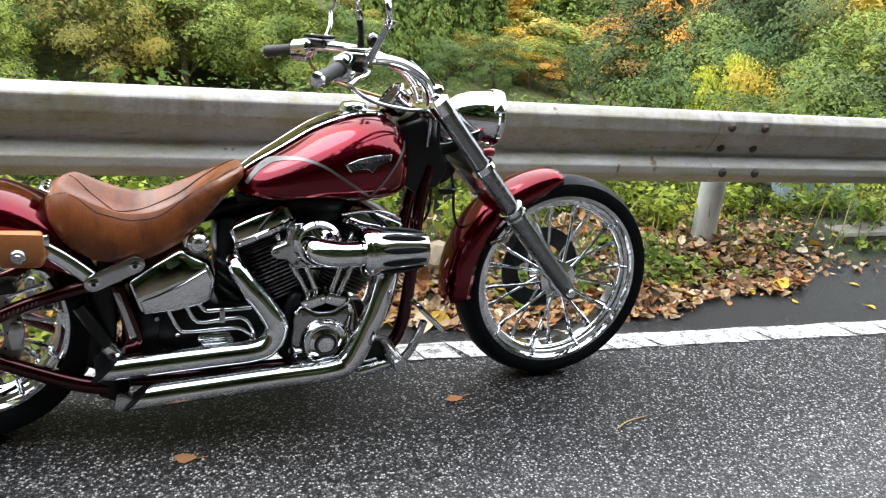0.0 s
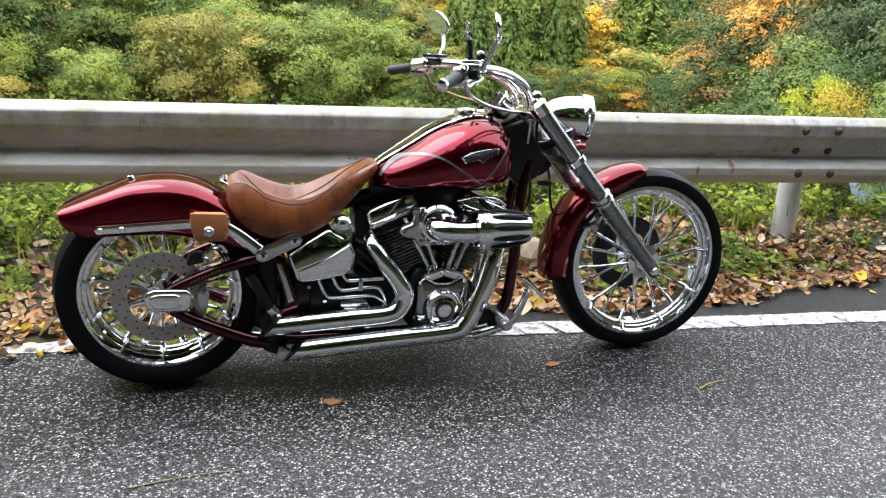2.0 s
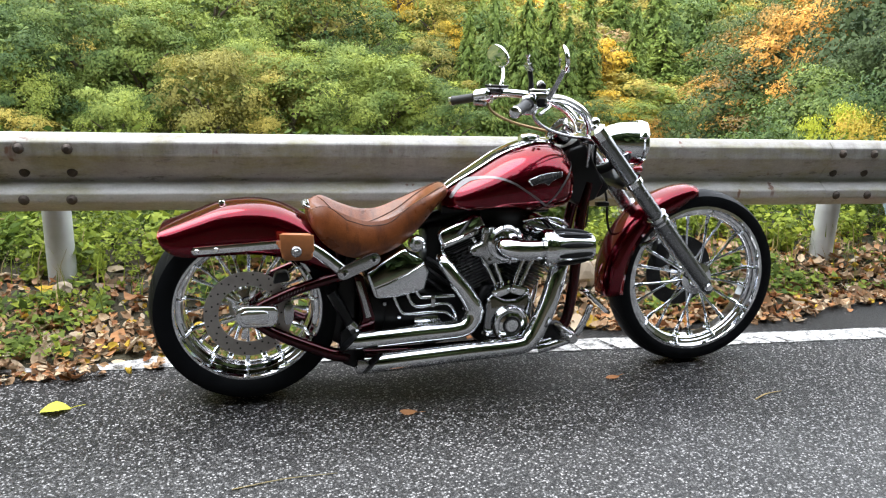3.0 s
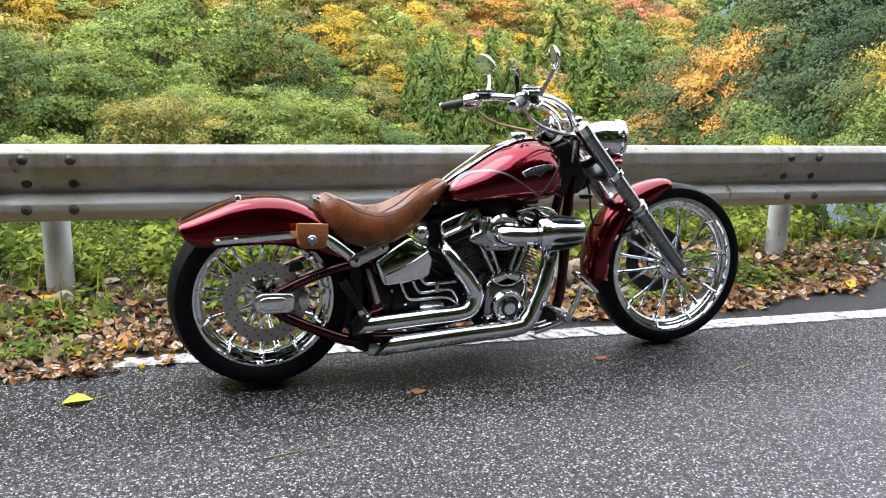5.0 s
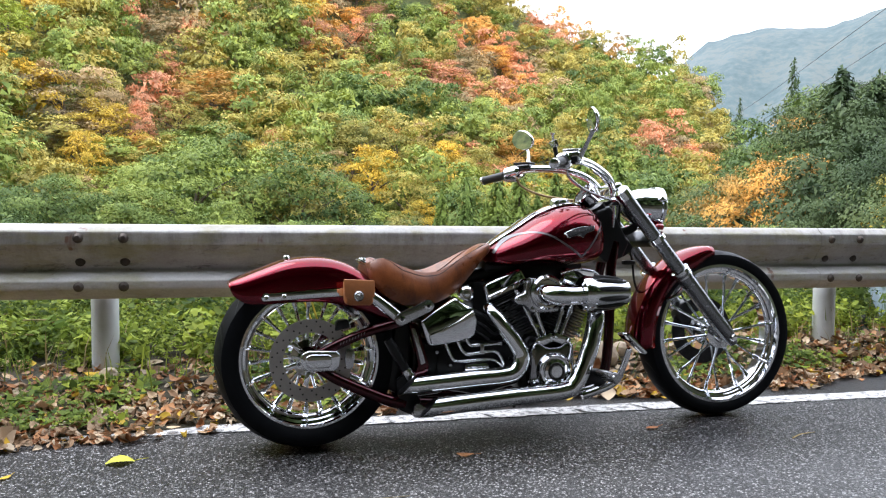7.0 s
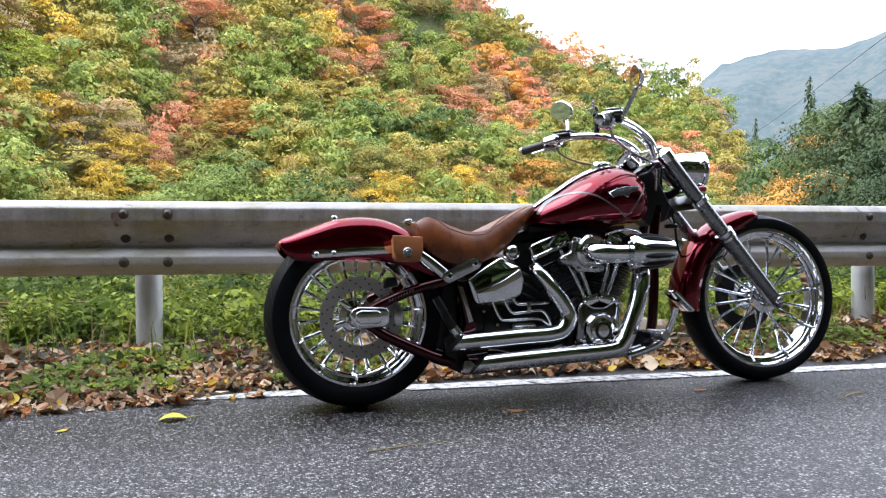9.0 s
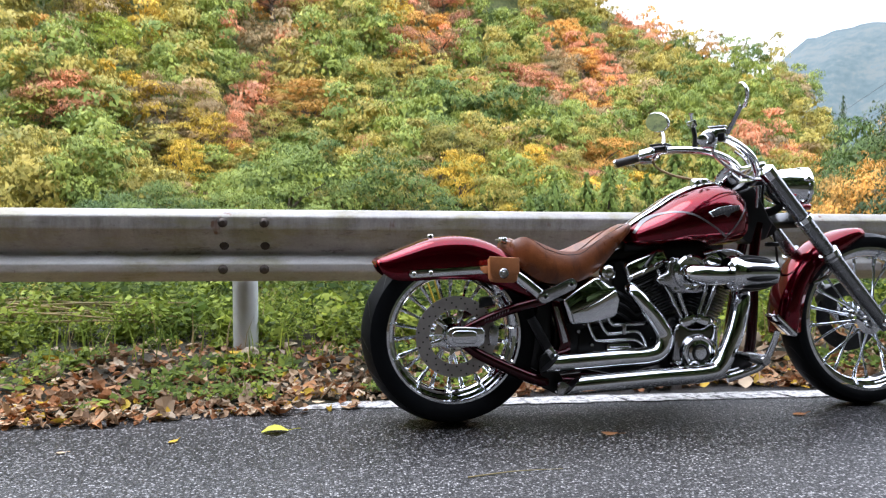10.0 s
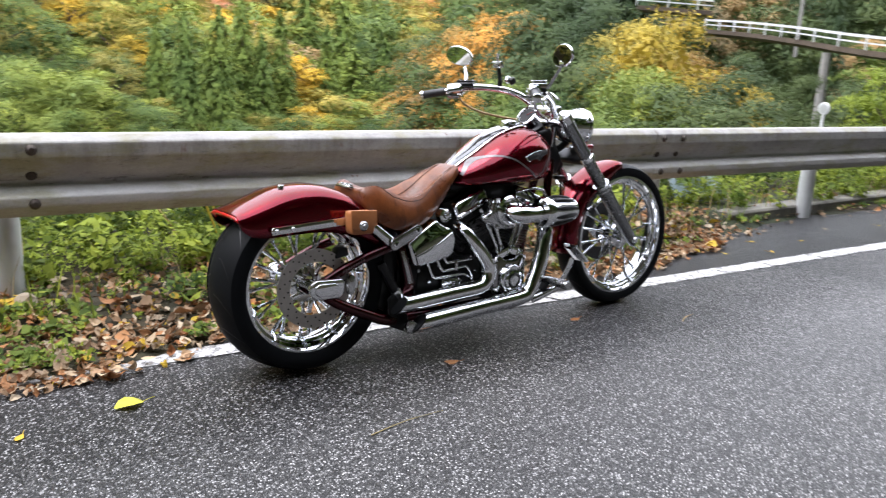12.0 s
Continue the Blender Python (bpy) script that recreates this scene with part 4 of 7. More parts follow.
for s in (-1, 1):
    y = s * 0.122
    leg = part("fork_leg", sweep([fork_at(0.53, y), fork_at(0.56, y), fork_at(0.93, y), fork_at(1.0, y), fork_at(1.045, y)], [0.034, 0.034, 0.031, 0.028, 0.018], 24, 1, smooth=False), GREY_METAL, BIKE, "satin silver-grey lower fork leg")
    part("fork_tube", sweep([fork_at(0.0, y), fork_at(0.53, y)], 0.0285, 24, smooth=False), GREY_METAL, leg, "satin silver-grey fork cover")
    part("fork_cap", sweep([fork_at(-0.035, y), fork_at(-0.02, y), fork_at(0.03, y)], [0.020, 0.033, 0.033], 24, 1, smooth=False), CHROME, leg)
    for q, r, h in ((0.305, 0.037, 0.022), (0.53, 0.039, 0.016), (0.56, 0.037, 0.010)):
        part("fork_clamp", sweep([fork_at(q - h * 0.7, y), fork_at(q - h * 0.6, y), fork_at(q + h * 0.6, y), fork_at(q + h * 0.7, y)], [r - 0.004, r, r, r - 0.004], 24, 1, smooth=False), CHROME, leg)
    part("axle_nut", lathe([(0, s * 0.016), (0.012, s * 0.015), (0.015, s * 0.010), (0.015, 0)], "y", (FORK_AX.x, y + s * 0.024, FORK_AX.z), 16), CHROME, leg)
part("axle", lathe([(0, -0.145), (0.012, -0.145), (0.012, 0.145), (0, 0.145)], "y", (FORK_AX.x, 0, FORK_AX.z + 0.008), 16), CHROME_DULL, BIKE)
frot = Matrix.Rotation(math.atan2(fdir.x, -fdir.z), 4, "Y").inverted()
for q, nm in ((0.02, "upper_clamp"), (0.305, "lower_clamp")):
    p = fork_at(q, 0)
    part(nm, block(p.x, 0, p.z, 0.075, 0.25, 0.034, 0.010, frot, 3), CHROME if q < 0.1 else BLACK_METAL, BIKE)
part("steering_neck", sweep([(1.145, 0, 0.885), (1.20, 0, 0.80), (1.285, 0, 0.70)], [0.035, 0.042, 0.036], 20, 4), BLACK, BIKE)
part("neck_cover", slab([(1.125, 0.865), (1.195, 0.885), (1.275, 0.735), (1.245, 0.675), (1.175, 0.655), (1.125, 0.69)], -0.05, 0.05, 0.012, 3), BLACK, BIKE, "black steering head cover")


def headlight():
    h = thing("headlight", "chrome bullet headlight with a visor", "")
    h.parent = BIKE
    h.matrix_basis = Matrix.Translation((1.350, 0, 0.884)) @ Matrix.Rotation(radians(3), 4, "Y")
    prof = [(0.0, -0.098), (0.020, -0.094), (0.044, -0.078), (0.062, -0.050), (0.074, -0.012), (0.079, 0.030), (0.081, 0.060), (0.086, 0.064), (0.087, 0.076), (0.083, 0.082), (0.078, 0.082)]
    part("shell", lathe(prof, "x", (0, 0, 0), 48), CHROME, h)
    part("lens", lathe([(0.079, 0.080), (0.06, 0.088), (0.03, 0.092), (0, 0.093)], "x", (0, 0, 0), 40), MIRROR, h, "clear headlight lens")
    loops = []
    for x, r in ((0.060, 0.0845), (0.080, 0.0868), (0.094, 0.0868)):
        loops.append([(x - 0.016 * abs(math.cos(a)), r * math.cos(a), r * math.sin(a)) for a in [radians(18 + 144 * k / 24) for k in range(25)]])
    part("visor", loft(loops, closed=False), CHROME, h, solid=0.002)
    part("stalk", sweep([(0.0, 0, -0.07), (-0.05, 0, -0.10), (-0.10, 0, -0.11)], [0.016, 0.018, 0.02], 12), BLACK_METAL, h)


headlight()
for s in (-1, 1):
    ind = part("indicator_stem", sweep([(1.315, s * 0.05, 0.795), (1.345, s * 0.09, 0.795), (1.36, s * 0.115, 0.80)], 0.008, 10), CHROME, BIKE)
    part("indicator", lathe([(0, -0.022), (0.008, -0.020), (0.012, -0.010), (0.013, 0.010), (0.011, 0.013), (0, 0.014)], "x", (1.368, s * 0.125, 0.80), 20), RED_LENS, ind, "small red turn indicator")

# bars
for s in (-1, 1):
    bar_path = [(1.205, s * 0.050, 0.905), (1.195, s * 0.060, 0.955), (1.160, s * 0.078, 1.000), (1.100, s * 0.105, 1.033), (1.03, s * 0.150, 1.050), (0.945, s * 0.215, 1.054), (0.87, s * 0.285, 1.036), (0.80, s * 0.372, 1.018)]
    bar = part("handlebar", sweep(bar_path, [0.017, 0.016, 0.016, 0.0155, 0.0155, 0.0155, 0.0135, 0.0125], 18, 6), CHROME, BIKE, "swept-back chrome handlebar")
    a, b = Vector((0.862, s * 0.294, 1.034)), Vector((0.797, s * 0.376, 1.017))
    part("grip", sweep([a, a.lerp(b, 0.05), a.lerp(b, 0.9), b], [0.019, 0.0175, 0.0175, 0.019], 18, 1, smooth=False), GRIP, bar, "black rubber grip")
    part("grip_cap", sweep([b, b.lerp(a, -0.10), b.lerp(a, -0.14)], [0.0195, 0.018, 0.008], 18, 1, smooth=False), CHROME, bar)
    c = Vector((0.888, s * 0.262, 1.040))
    d = (a - b).normalized()
    part("switch_housing", sweep([c - d * 0.032, c - d * 0.026, c + d * 0.03, c + d * 0.04], [0.024, 0.031, 0.031, 0.020], 20, 1, smooth=False), CHROME, bar)
    part("switch_pod", block(c.x - 0.008, c.y, c.z - 0.022, 0.045, 0.055, 0.030, 0.008, Matrix.Rotation(radians(s * 50), 4, "Z")), CHROME_DULL, bar)
    res = part("reservoir", block(c.x + 0.045, c.y - s * 0.025, c.z + 0.022, 0.062, 0.078, 0.030, 0.008, Matrix.Rotation(radians(s * 38), 4, "Z"), 3), CHROME if s < 0 else GLOSS_BLACK, bar, "brake fluid reservoir" if s < 0 else "black clutch fluid reservoir")
    part("reservoir_lid", block(c.x + 0.045, c.y - s * 0.025, c.z + 0.041, 0.060, 0.076, 0.008, 0.003, Matrix.Rotation(radians(s * 38), 4, "Z"), 2), CHROME if s < 0 else BLACK_METAL, res)
    for bx, by in ((-0.02, 0.02), (0.02, -0.02)):
        disc_bolt(c.x + 0.045 + bx, c.y - s * 0.025 + by, c.z + 0.044, 0.004, 0.003, res, CHROME, "z")
    part("lever_bracket", block(c.x + 0.032, c.y + s * 0.004, c.z + 0.002, 0.045, 0.036, 0.030, 0.006, Matrix.Rotation(radians(s * 38), 4, "Z"), 2), BLACK_METAL, bar)
    for k in (-1, 0, 1):
        part("switch_button", block(c.x - 0.030 + k * 0.008, c.y - s * 0.010 + s * k * 0.012, c.z - 0.018, 0.010, 0.012, 0.008, 0.002), BLACK, bar)
    part("lever", sweep([(c.x + 0.035, c.y, c.z - 0.002), (c.x + 0.045, c.y + s * 0.05, c.z - 0.006), (c.x - 0.005, c.y + s * 0.13, c.z - 0.020), (c.x - 0.028, c.y + s * 0.165, c.z - 0.026)], [0.009, 0.009, 0.008, 0.007], 10, 4, 0.6), CHROME, bar)
    mx, my, mz = (0.966, s * 0.335, 1.190 if s > 0 else 1.176)
    mir = part("mirror", bmesh.new(), CHROME, BIKE, "small chrome rear-view mirror")
    aim = Matrix.Translation((mx, my, mz)) @ Matrix.Rotation(radians(-14 if s < 0 else 14), 4, "Z") @ Matrix.Rotation(radians(-10), 4, "Y") @ Matrix.Translation((-mx, -my, -mz))
    bm = bmesh.new()
    loops = []
    for dx, k in ((0.016, 0.35), (0.013, 0.8), (0.004, 1.0), (-0.003, 1.0), (-0.004, 0.9)):
        lp = []
        for j in range(32):
            an = math.tau * j / 32
            yy, zz = 0.076 * math.cos(an), 0.050 * math.sin(an)
            if zz < 0:
                zz *= 0.75
            lp.append((mx + dx, my + yy * k, mz + zz * k + 0.12 * yy * k * s))
        loops.append(lp)
    loft(loops, bm=bm)
    bmesh.ops.transform(bm, matrix=aim, verts=bm.verts)
    bm.to_mesh(mir.data)
    bm.free()
    mir.data.polygons.foreach_set("use_smooth", [True] * len(mir.data.polygons))
    gl = [[(mx - 0.0052, my + 0.070 * math.cos(an) * k, mz + 0.045 * k * math.sin(an) * (0.75 if math.sin(an) < 0 else 1) + 0.12 * 0.070 * math.cos(an) * k * s) for an in [math.tau * j / 32 for j in range(32)]] for k in (0.02, 1.0)]
    part("glass", loft([[aim @ Vector(p) for p in lp] for lp in gl], caps=False), MIRROR, mir, "mirror glass")
    if s > 0:
        part("mirror_stem", sweep([(0.955, 0.275, 1.062), (0.975, 0.295, 1.105), (0.982, 0.318, 1.145), (0.976, 0.330, 1.168)], [0.009, 0.0075, 0.007, 0.008], 10), CHROME, mir)
    else:
        part("mirror_stem", sweep([(0.945, -0.275, 1.055), (0.962, -0.302, 1.105), (0.974, -0.328, 1.150)], [0.010, 0.008, 0.008], 10, 3, 0.5), CHROME_DULL, mir, "flat polished mirror stem")
        part("mirror_clamp", block(0.976, -0.330, 1.153, 0.026, 0.030, 0.020, 0.005, Matrix.Rotation(radians(20), 4, "Y")), CHROME, mir)
        disc_bolt(0.976, -0.345, 1.153, 0.006, 0.006, mir, CHROME_DULL)
    part("control_cable", sweep([(0.90, s * 0.25, 1.02), (0.92, s * 0.235, 0.982), (0.99, s * 0.20, 0.945), (1.10, s * 0.13, 0.918), (1.19, s * 0.07, 0.90), (1.20, s * 0.05, 0.80)], 0.0055, 8), BRAID if s > 0 else CHROME_DULL, BIKE)
part("riser_clamp", block(1.212, 0, 0.955, 0.05, 0.15, 0.045, 0.012, Matrix.Rotation(radians(-20), 4, "Y"), 3), CHROME, BIKE)
for k, (yy, zz) in enumerate(((-0.055, 0.0), (0.03, 0.015), (-0.02, -0.01), (0.06, -0.01))):
    part("wire_loom", sweep([(1.16, yy * 1.4, 1.02 + zz), (1.20, yy, 0.985 + zz), (1.235, yy * 0.8, 0.93), (1.24, yy * 0.5, 0.84), (1.25, yy * 0.5, 0.74)], 0.0052, 8), (BLACK, CHROME_DULL, CHROME, BLACK)[k], BIKE)
part("hanging_cable", sweep([(1.30, 0.0, 0.72), (1.315, 0.0, 0.656), (1.322, 0.0, 0.585), (1.345, 0.01, 0.535), (1.40, 0.03, 0.49), (1.47, 0.05, 0.47)], 0.005, 8), BLACK, BIKE)
part("hanging_cable", sweep([(1.26, 0.03, 0.70), (1.252, 0.03, 0.653), (1.249, 0.03, 0.58), (1.225, 0.03, 0.53)], 0.0045, 8), BLACK, BIKE)
part("cable_clip", block(1.285, -0.02, 0.655, 0.05, 0.03, 0.018, 0.005), BLACK_METAL, BIKE)

# speedometer
gm = Matrix.Translation((1.098, 0, 0.932)) @ Matrix.Rotation(radians(-52), 4, "Y")
gauge = thing("speedometer", "round chrome speedometer", "")
gauge.parent, gauge.matrix_basis = BIKE, gm
part("cup", lathe([(0, -0.055), (0.030, -0.052), (0.044, -0.03), (0.049, 0.0), (0.053, 0.004), (0.053, 0.012), (0.046, 0.013)], "z", (0, 0, 0), 36), CHROME, gauge)
part("dial", lathe([(0, 0.009), (0.046, 0.009)], "z", (0, 0, 0), 36), BLACK, gauge, "black dial face")
for k in range(11):
    an = radians(-30 + 24 * k)
    part("dial_mark", sweep([(0.036 * math.cos(an), 0.036 * math.sin(an), 0.010), (0.043 * math.cos(an), 0.043 * math.sin(an), 0.010)], 0.0012, 6, smooth=False), WHITE_PAINT, gauge)
part("needle", sweep([(0, 0, 0.011), (0.02, -0.03, 0.011)], 0.0015, 6, smooth=False), RED_LENS, gauge)

# phone holder on the bar
hold = part("phone_holder", sweep([(1.03, 0.12, 1.06), (1.03, 0.12, 1.10), (1.025, 0.125, 1.14)], [0.012, 0.009, 0.010], 12), BLACK_METAL, BIKE, "black and chrome handlebar clamp mount")
part("holder_plate", block(1.02, 0.125, 1.155, 0.014, 0.06, 0.03, 0.004, Matrix.Rotation(radians(-25), 4, "Y")), CHROME_DULL, hold)
part("holder_arm", sweep([(1.02, 0.125, 1.15), (1.015, 0.125, 1.19), (1.015, 0.125, 1.20)], [0.006, 0.006, 0.012], 10, 1, smooth=False), CHROME, hold)
part("holder_ball", lathe([(0, -0.018), (0.013, -0.012), (0.018, 0), (0.013, 0.012), (0, 0.018)], "z", (1.06, 0.10, 1.09), 16), CHROME, hold)
part("holder_knob", lathe([(0, -0.018), (0.013, -0.012), (0.018, 0), (0.013, 0.012), (0, 0.018)], "y", (1.05, 0.06, 1.085), 14), BLACK, hold)


# -- engine --
engine = thing("engine", "chrome and black V-twin engine", "")
engine.parent = BIKE


def rounded(w, d, r, n=4):
    out = []
    for cx, cy, a0 in ((w - r, d - r, 0), (-w + r, d - r, 90), (-w + r, -d + r, 180), (w - r, -d + r, 270)):
        for k in range(n + 1):
            a = radians(a0 + 90 * k / n)
            out.append((cx + r * math.cos(a), cy + r * math.sin(a)))
    return out


def cylinder(base, tilt):
    m = Matrix.Translation(base) @ Matrix.Rotation(radians(tilt), 4, "Y")
    cyl = part("cylinder", sweep([(0, 0, 0), (0, 0, 0.175)], 0.055, 24, smooth=False), BLACK_METAL, engine, "black finned cylinder")
    cyl.matrix_basis = m
    for k in range(13):
        z = 0.012 + k * 0.0122
        w = 0.066 + 0.010 * min(1, k / 5)
        bm = loft([[(x, y, z + dz) for x, y in rounded(w * kk, (w + 0.012) * kk, 0.025)] for dz, kk in ((0, 0.985), (0.001, 1.0), (0.004, 1.0), (0.005, 0.985))])
        part("cooling_fin", bm, FIN, cyl, smooth=False)
    bm = loft([[(x, y, z) for x, y in rounded(w, d, 0.02)] for z, w, d in ((0.172, 0.074, 0.086), (0.200, 0.078, 0.090), (0.205, 0.082, 0.094))])
    part("cylinder_head", bm, CHROME_DULL, cyl)
    for k in range(4):
        bm = loft([[(x, y, 0.176 + k * 0.008 + dz) for x, y in rounded(0.083, 0.096, 0.02)] for dz in (0, 0.003)])
        part("cooling_fin", bm, BLACK_METAL, cyl, smooth=False)
    bm = loft([[(x, y, z) for x, y in rounded(w, d, 0.014, 4)] for z, w, d in ((0.206, 0.090, 0.104), (0.211, 0.094, 0.108), (0.222, 0.094, 0.108), (0.225, 0.089, 0.103), (0.262, 0.086, 0.100), (0.269, 0.080, 0.094), (0.272, 0.070, 0.084), (0.273, 0.04, 0.05))])
    rb = part("rocker_cover", bm, CHROME, cyl, "polished chrome rocker cover")
    for bx in (-0.075, -0.025, 0.025, 0.075):
        o = disc_bolt(0, 0, 0, 0.006, 0.006, rb, CHROME)
        o.matrix_basis = Matrix.Translation((bx, -0.108, 0.2165))
    return cyl


cylinder((0.805, 0.0, 0.362), -22.5)
cylinder((0.945, 0.0, 0.362), 22.5)
# crankcase
part("crankcase", slab([(0.755, 0.19), (0.775, 0.34), (0.80, 0.385), (0.95, 0.385), (0.99, 0.33), (1.01, 0.23), (0.97, 0.165), (0.80, 0.155)], -0.115, 0.13, 0.02, 3), BLACK, engine, "black crankcase")
cam_cover = part("cam_cover", slab([(0.783, 0.205), (0.790, 0.335), (0.815, 0.368), (0.86, 0.340), (0.91, 0.340), (0.945, 0.365), (0.972, 0.345), (0.970, 0.245), (0.945, 0.195), (0.875, 0.178), (0.81, 0.186)], -0.165, -0.115, 0.014, 3), CHROME_DARKENED, engine, "chrome cam cover with dark reflections painted in")
dc = (0.882, -0.165, 0.252)
part("round_cover", lathe([(0.072, 0.004), (0.070, -0.012), (0.060, -0.022), (0.056, -0.022), (0.054, -0.014), (0.048, -0.014), (0.046, -0.026), (0.036, -0.030), (0.034, -0.024), (0.024, -0.024), (0.022, -0.030), (0, -0.031)], "y", dc, 40), CHROME, cam_cover, "ringed round chrome cover")
part("round_insert", lathe([(0.033, -0.0245), (0.025, -0.0250)], "y", dc, 32), BLACK, cam_cover)
for bx, bz in ((0.80, 0.345), (0.955, 0.345), (0.80, 0.215), (0.957, 0.225), (0.875, 0.187)):
    disc_bolt(bx, -0.164, bz, 0.007, 0.007, cam_cover, CHROME)
# pushrod tubes and tappet blocks
for x0, x1, z1 in ((0.845, 0.752, 0.560), (0.870, 0.800, 0.555), (0.905, 0.968, 0.560), (0.930, 1.010, 0.555)):
    pr = part("pushrod_tube", sweep([(x0, -0.118, 0.372), (x0 + (x1 - x0) * 0.5, -0.118, 0.465), (x1, -0.105, z1)], 0.0082, 14, 1, smooth=False), CHROME, engine)
    part("tube_collar", sweep([(x0 + (x1 - x0) * 0.48, -0.118, 0.461), (x0 + (x1 - x0) * 0.56, -0.1175, 0.476)], 0.0108, 14, smooth=False), CHROME, pr)
for cx, tl in ((0.853, -20), (0.922, 20)):
    tb = part("tappet_block", block(cx, -0.125, 0.368, 0.072, 0.06, 0.036, 0.007, Matrix.Rotation(radians(tl), 4, "Y"), 2), CHROME, engine)
    for k in (-1, 1):
        disc_bolt(cx + k * 0.024, -0.155, 0.368 - k * 0.008 * (1 if tl > 0 else -1), 0.006, 0.005, tb, CHROME)
# air intake
intake = thing("air_intake", "chrome forward-facing air intake", "")
intake.parent = BIKE
part("back_plate", slab([(0.775, 0.592), (0.795, 0.608), (0.875, 0.610), (0.900, 0.58), (0.905, 0.482), (0.89, 0.472), (0.79, 0.476), (0.775, 0.50), (0.735, 0.505), (0.725, 0.522), (0.735, 0.540), (0.772, 0.552)], -0.165, -0.125, 0.010, 3), CHROME_DULL, intake, "satin metal intake plate")
part("throttle_ring", lathe([(0.066, 0.0), (0.066, -0.022), (0.058, -0.030), (0.05, -0.030), (0.046, -0.022), (0.0, -0.022)], "y", (0.852, -0.162, 0.552), 36), CHROME, intake)
part("elbow", sweep([(0.838, -0.18, 0.548), (0.842, -0.225, 0.546), (0.872, -0.250, 0.544), (0.92, -0.252, 0.542), (0.972, -0.250, 0.542)], [0.036, 0.038, 0.037, 0.035, 0.035], 28, 6), CHROME, intake)
AX = (0, -0.250, 0.548)
part("filter_collar", lathe([(0.036, 0.955), (0.058, 0.958), (0.064, 0.966), (0.064, 0.982), (0.060, 0.988)], "x", AX, 36), CHROME, intake)
cone_prof = [(0.058, 0.966), (0.066, 0.975), (0.066, 0.992), (0.062, 1.0), (0.058, 1.05), (0.052, 1.10), (0.047, 1.140), (0.043, 1.142), (0.040, 1.12), (0.0, 1.11)]
cone = part("filter_cone", lathe(cone_prof, "x", AX, 48), CHROME, intake, "slotted chrome cone")
for k in range(10):
    an = math.tau * (k + 0.5) / 10
    pts = []
    for q in np.linspace(0, 1, 6):
        x = 1.004 + 0.126 * q
        r = float(np.interp(x, [1.0, 1.05, 1.10, 1.14], [0.062, 0.058, 0.052, 0.047])) - 0.002
        pts.append((x, AX[1] + r * math.cos(an), AX[2] + r * math.sin(an)))
    part("slot", sweep(pts, [0.005, 0.0105, 0.0115, 0.0115, 0.0105, 0.005], 8, 1, smooth=False), BLACK, cone)
part("breather_pipe", sweep([(0.93, -0.13, 0.62), (0.99, -0.15, 0.635), (1.06, -0.15, 0.625), (1.10, -0.13, 0.60)], 0.006, 10), CHROME, intake)
# black filler blocks, added so the gaps round the cylinders read dark
part("tank_gap_filler", block(0.885, 0.0, 0.615, 0.20, 0.12, 0.075, 0.012), BLACK, engine, "black block filling the dark gap under the tank")
part("cylinder_gap_filler", block(0.875, 0.02, 0.50, 0.13, 0.10, 0.17, 0.02), BLACK, engine, "black block filling the dark gap between the cylinders")
part("under_tank_filler", block(0.86, 0.0, 0.655, 0.42, 0.07, 0.05, 0.012), BLACK, engine)
for k, (x0, x1) in enumerate(((0.80, 0.70), (0.95, 1.07))):
    part("plug_wire", sweep([(x0, -0.05, 0.63), (x0 + (x1 - x0) * 0.5, -0.10, 0.625), (x1, -0.12, 0.575)], 0.005, 8), BLACK, engine)
for bx, by, bz in ((0.785, -0.166, 0.598), (0.742, -0.166, 0.522), (0.80, -0.166, 0.488), (0.893, -0.166, 0.488)):
    disc_bolt(bx, by, bz, 0.010, 0.005, intake, CHROME_DULL)

# exhaust
def pipe(name, pts, r):
    """A pipe whose end is cut on the slant, the lower lip reaching further back."""
    bm = sweep(pts, r, 28, 8)
    r = r[-1] if isinstance(r, list) else r
    e = Vector(pts[-1])
    for v in bm.verts:
        if v.co.x < e.x + 0.004:
            v.co.x += (v.co.z - e.z) * 1.1
    p = part(name, bm, CHROME, BIKE, "slash-cut chrome exhaust pipe")
    # a black cap paints the dark hollow inside the cut end
    rings = []
    for k, back in ((0.90, -0.0025), (0.86, -0.0015), (0.80, 0.004)):
        rings.append([(e.x + back + k * r * math.sin(a) * 1.1, e.y + k * r * math.cos(a), e.z + k * r * math.sin(a)) for a in [math.tau * j / 24 for j in range(24)]])
    part("pipe_mouth", loft(rings), BLACK, p, "black cap standing for the dark hollow of the pipe")
    return p


pipe("exhaust_pipe", [(0.640, -0.090, 0.500), (0.638, -0.150, 0.485), (0.672, -0.178, 0.432), (0.722, -0.187, 0.362), (0.741, -0.188, 0.315), (0.724, -0.190, 0.270), (0.680, -0.190, 0.250), (0.55, -0.190, 0.243), (0.30, -0.190, 0.230)], [0.022, 0.024, 0.028, 0.031, 0.0325, 0.0325, 0.0325, 0.0325, 0.0325])
pipe("exhaust_pipe", [(1.055, -0.100, 0.530), (1.062, -0.140, 0.500), (1.052, -0.185, 0.455), (1.018, -0.205, 0.350), (0.985, -0.210, 0.270), (0.950, -0.212, 0.210), (0.900, -0.212, 0.183), (0.70, -0.212, 0.172), (0.37, -0.212, 0.153)], 0.034)
part("exhaust_bracket", slab([(0.315, 0.135), (0.325, 0.172), (0.345, 0.170), (0.40, 0.130), (0.395, 0.118), (0.32, 0.122)], -0.225, -0.195, 0.006), CHROME_DULL, BIKE)
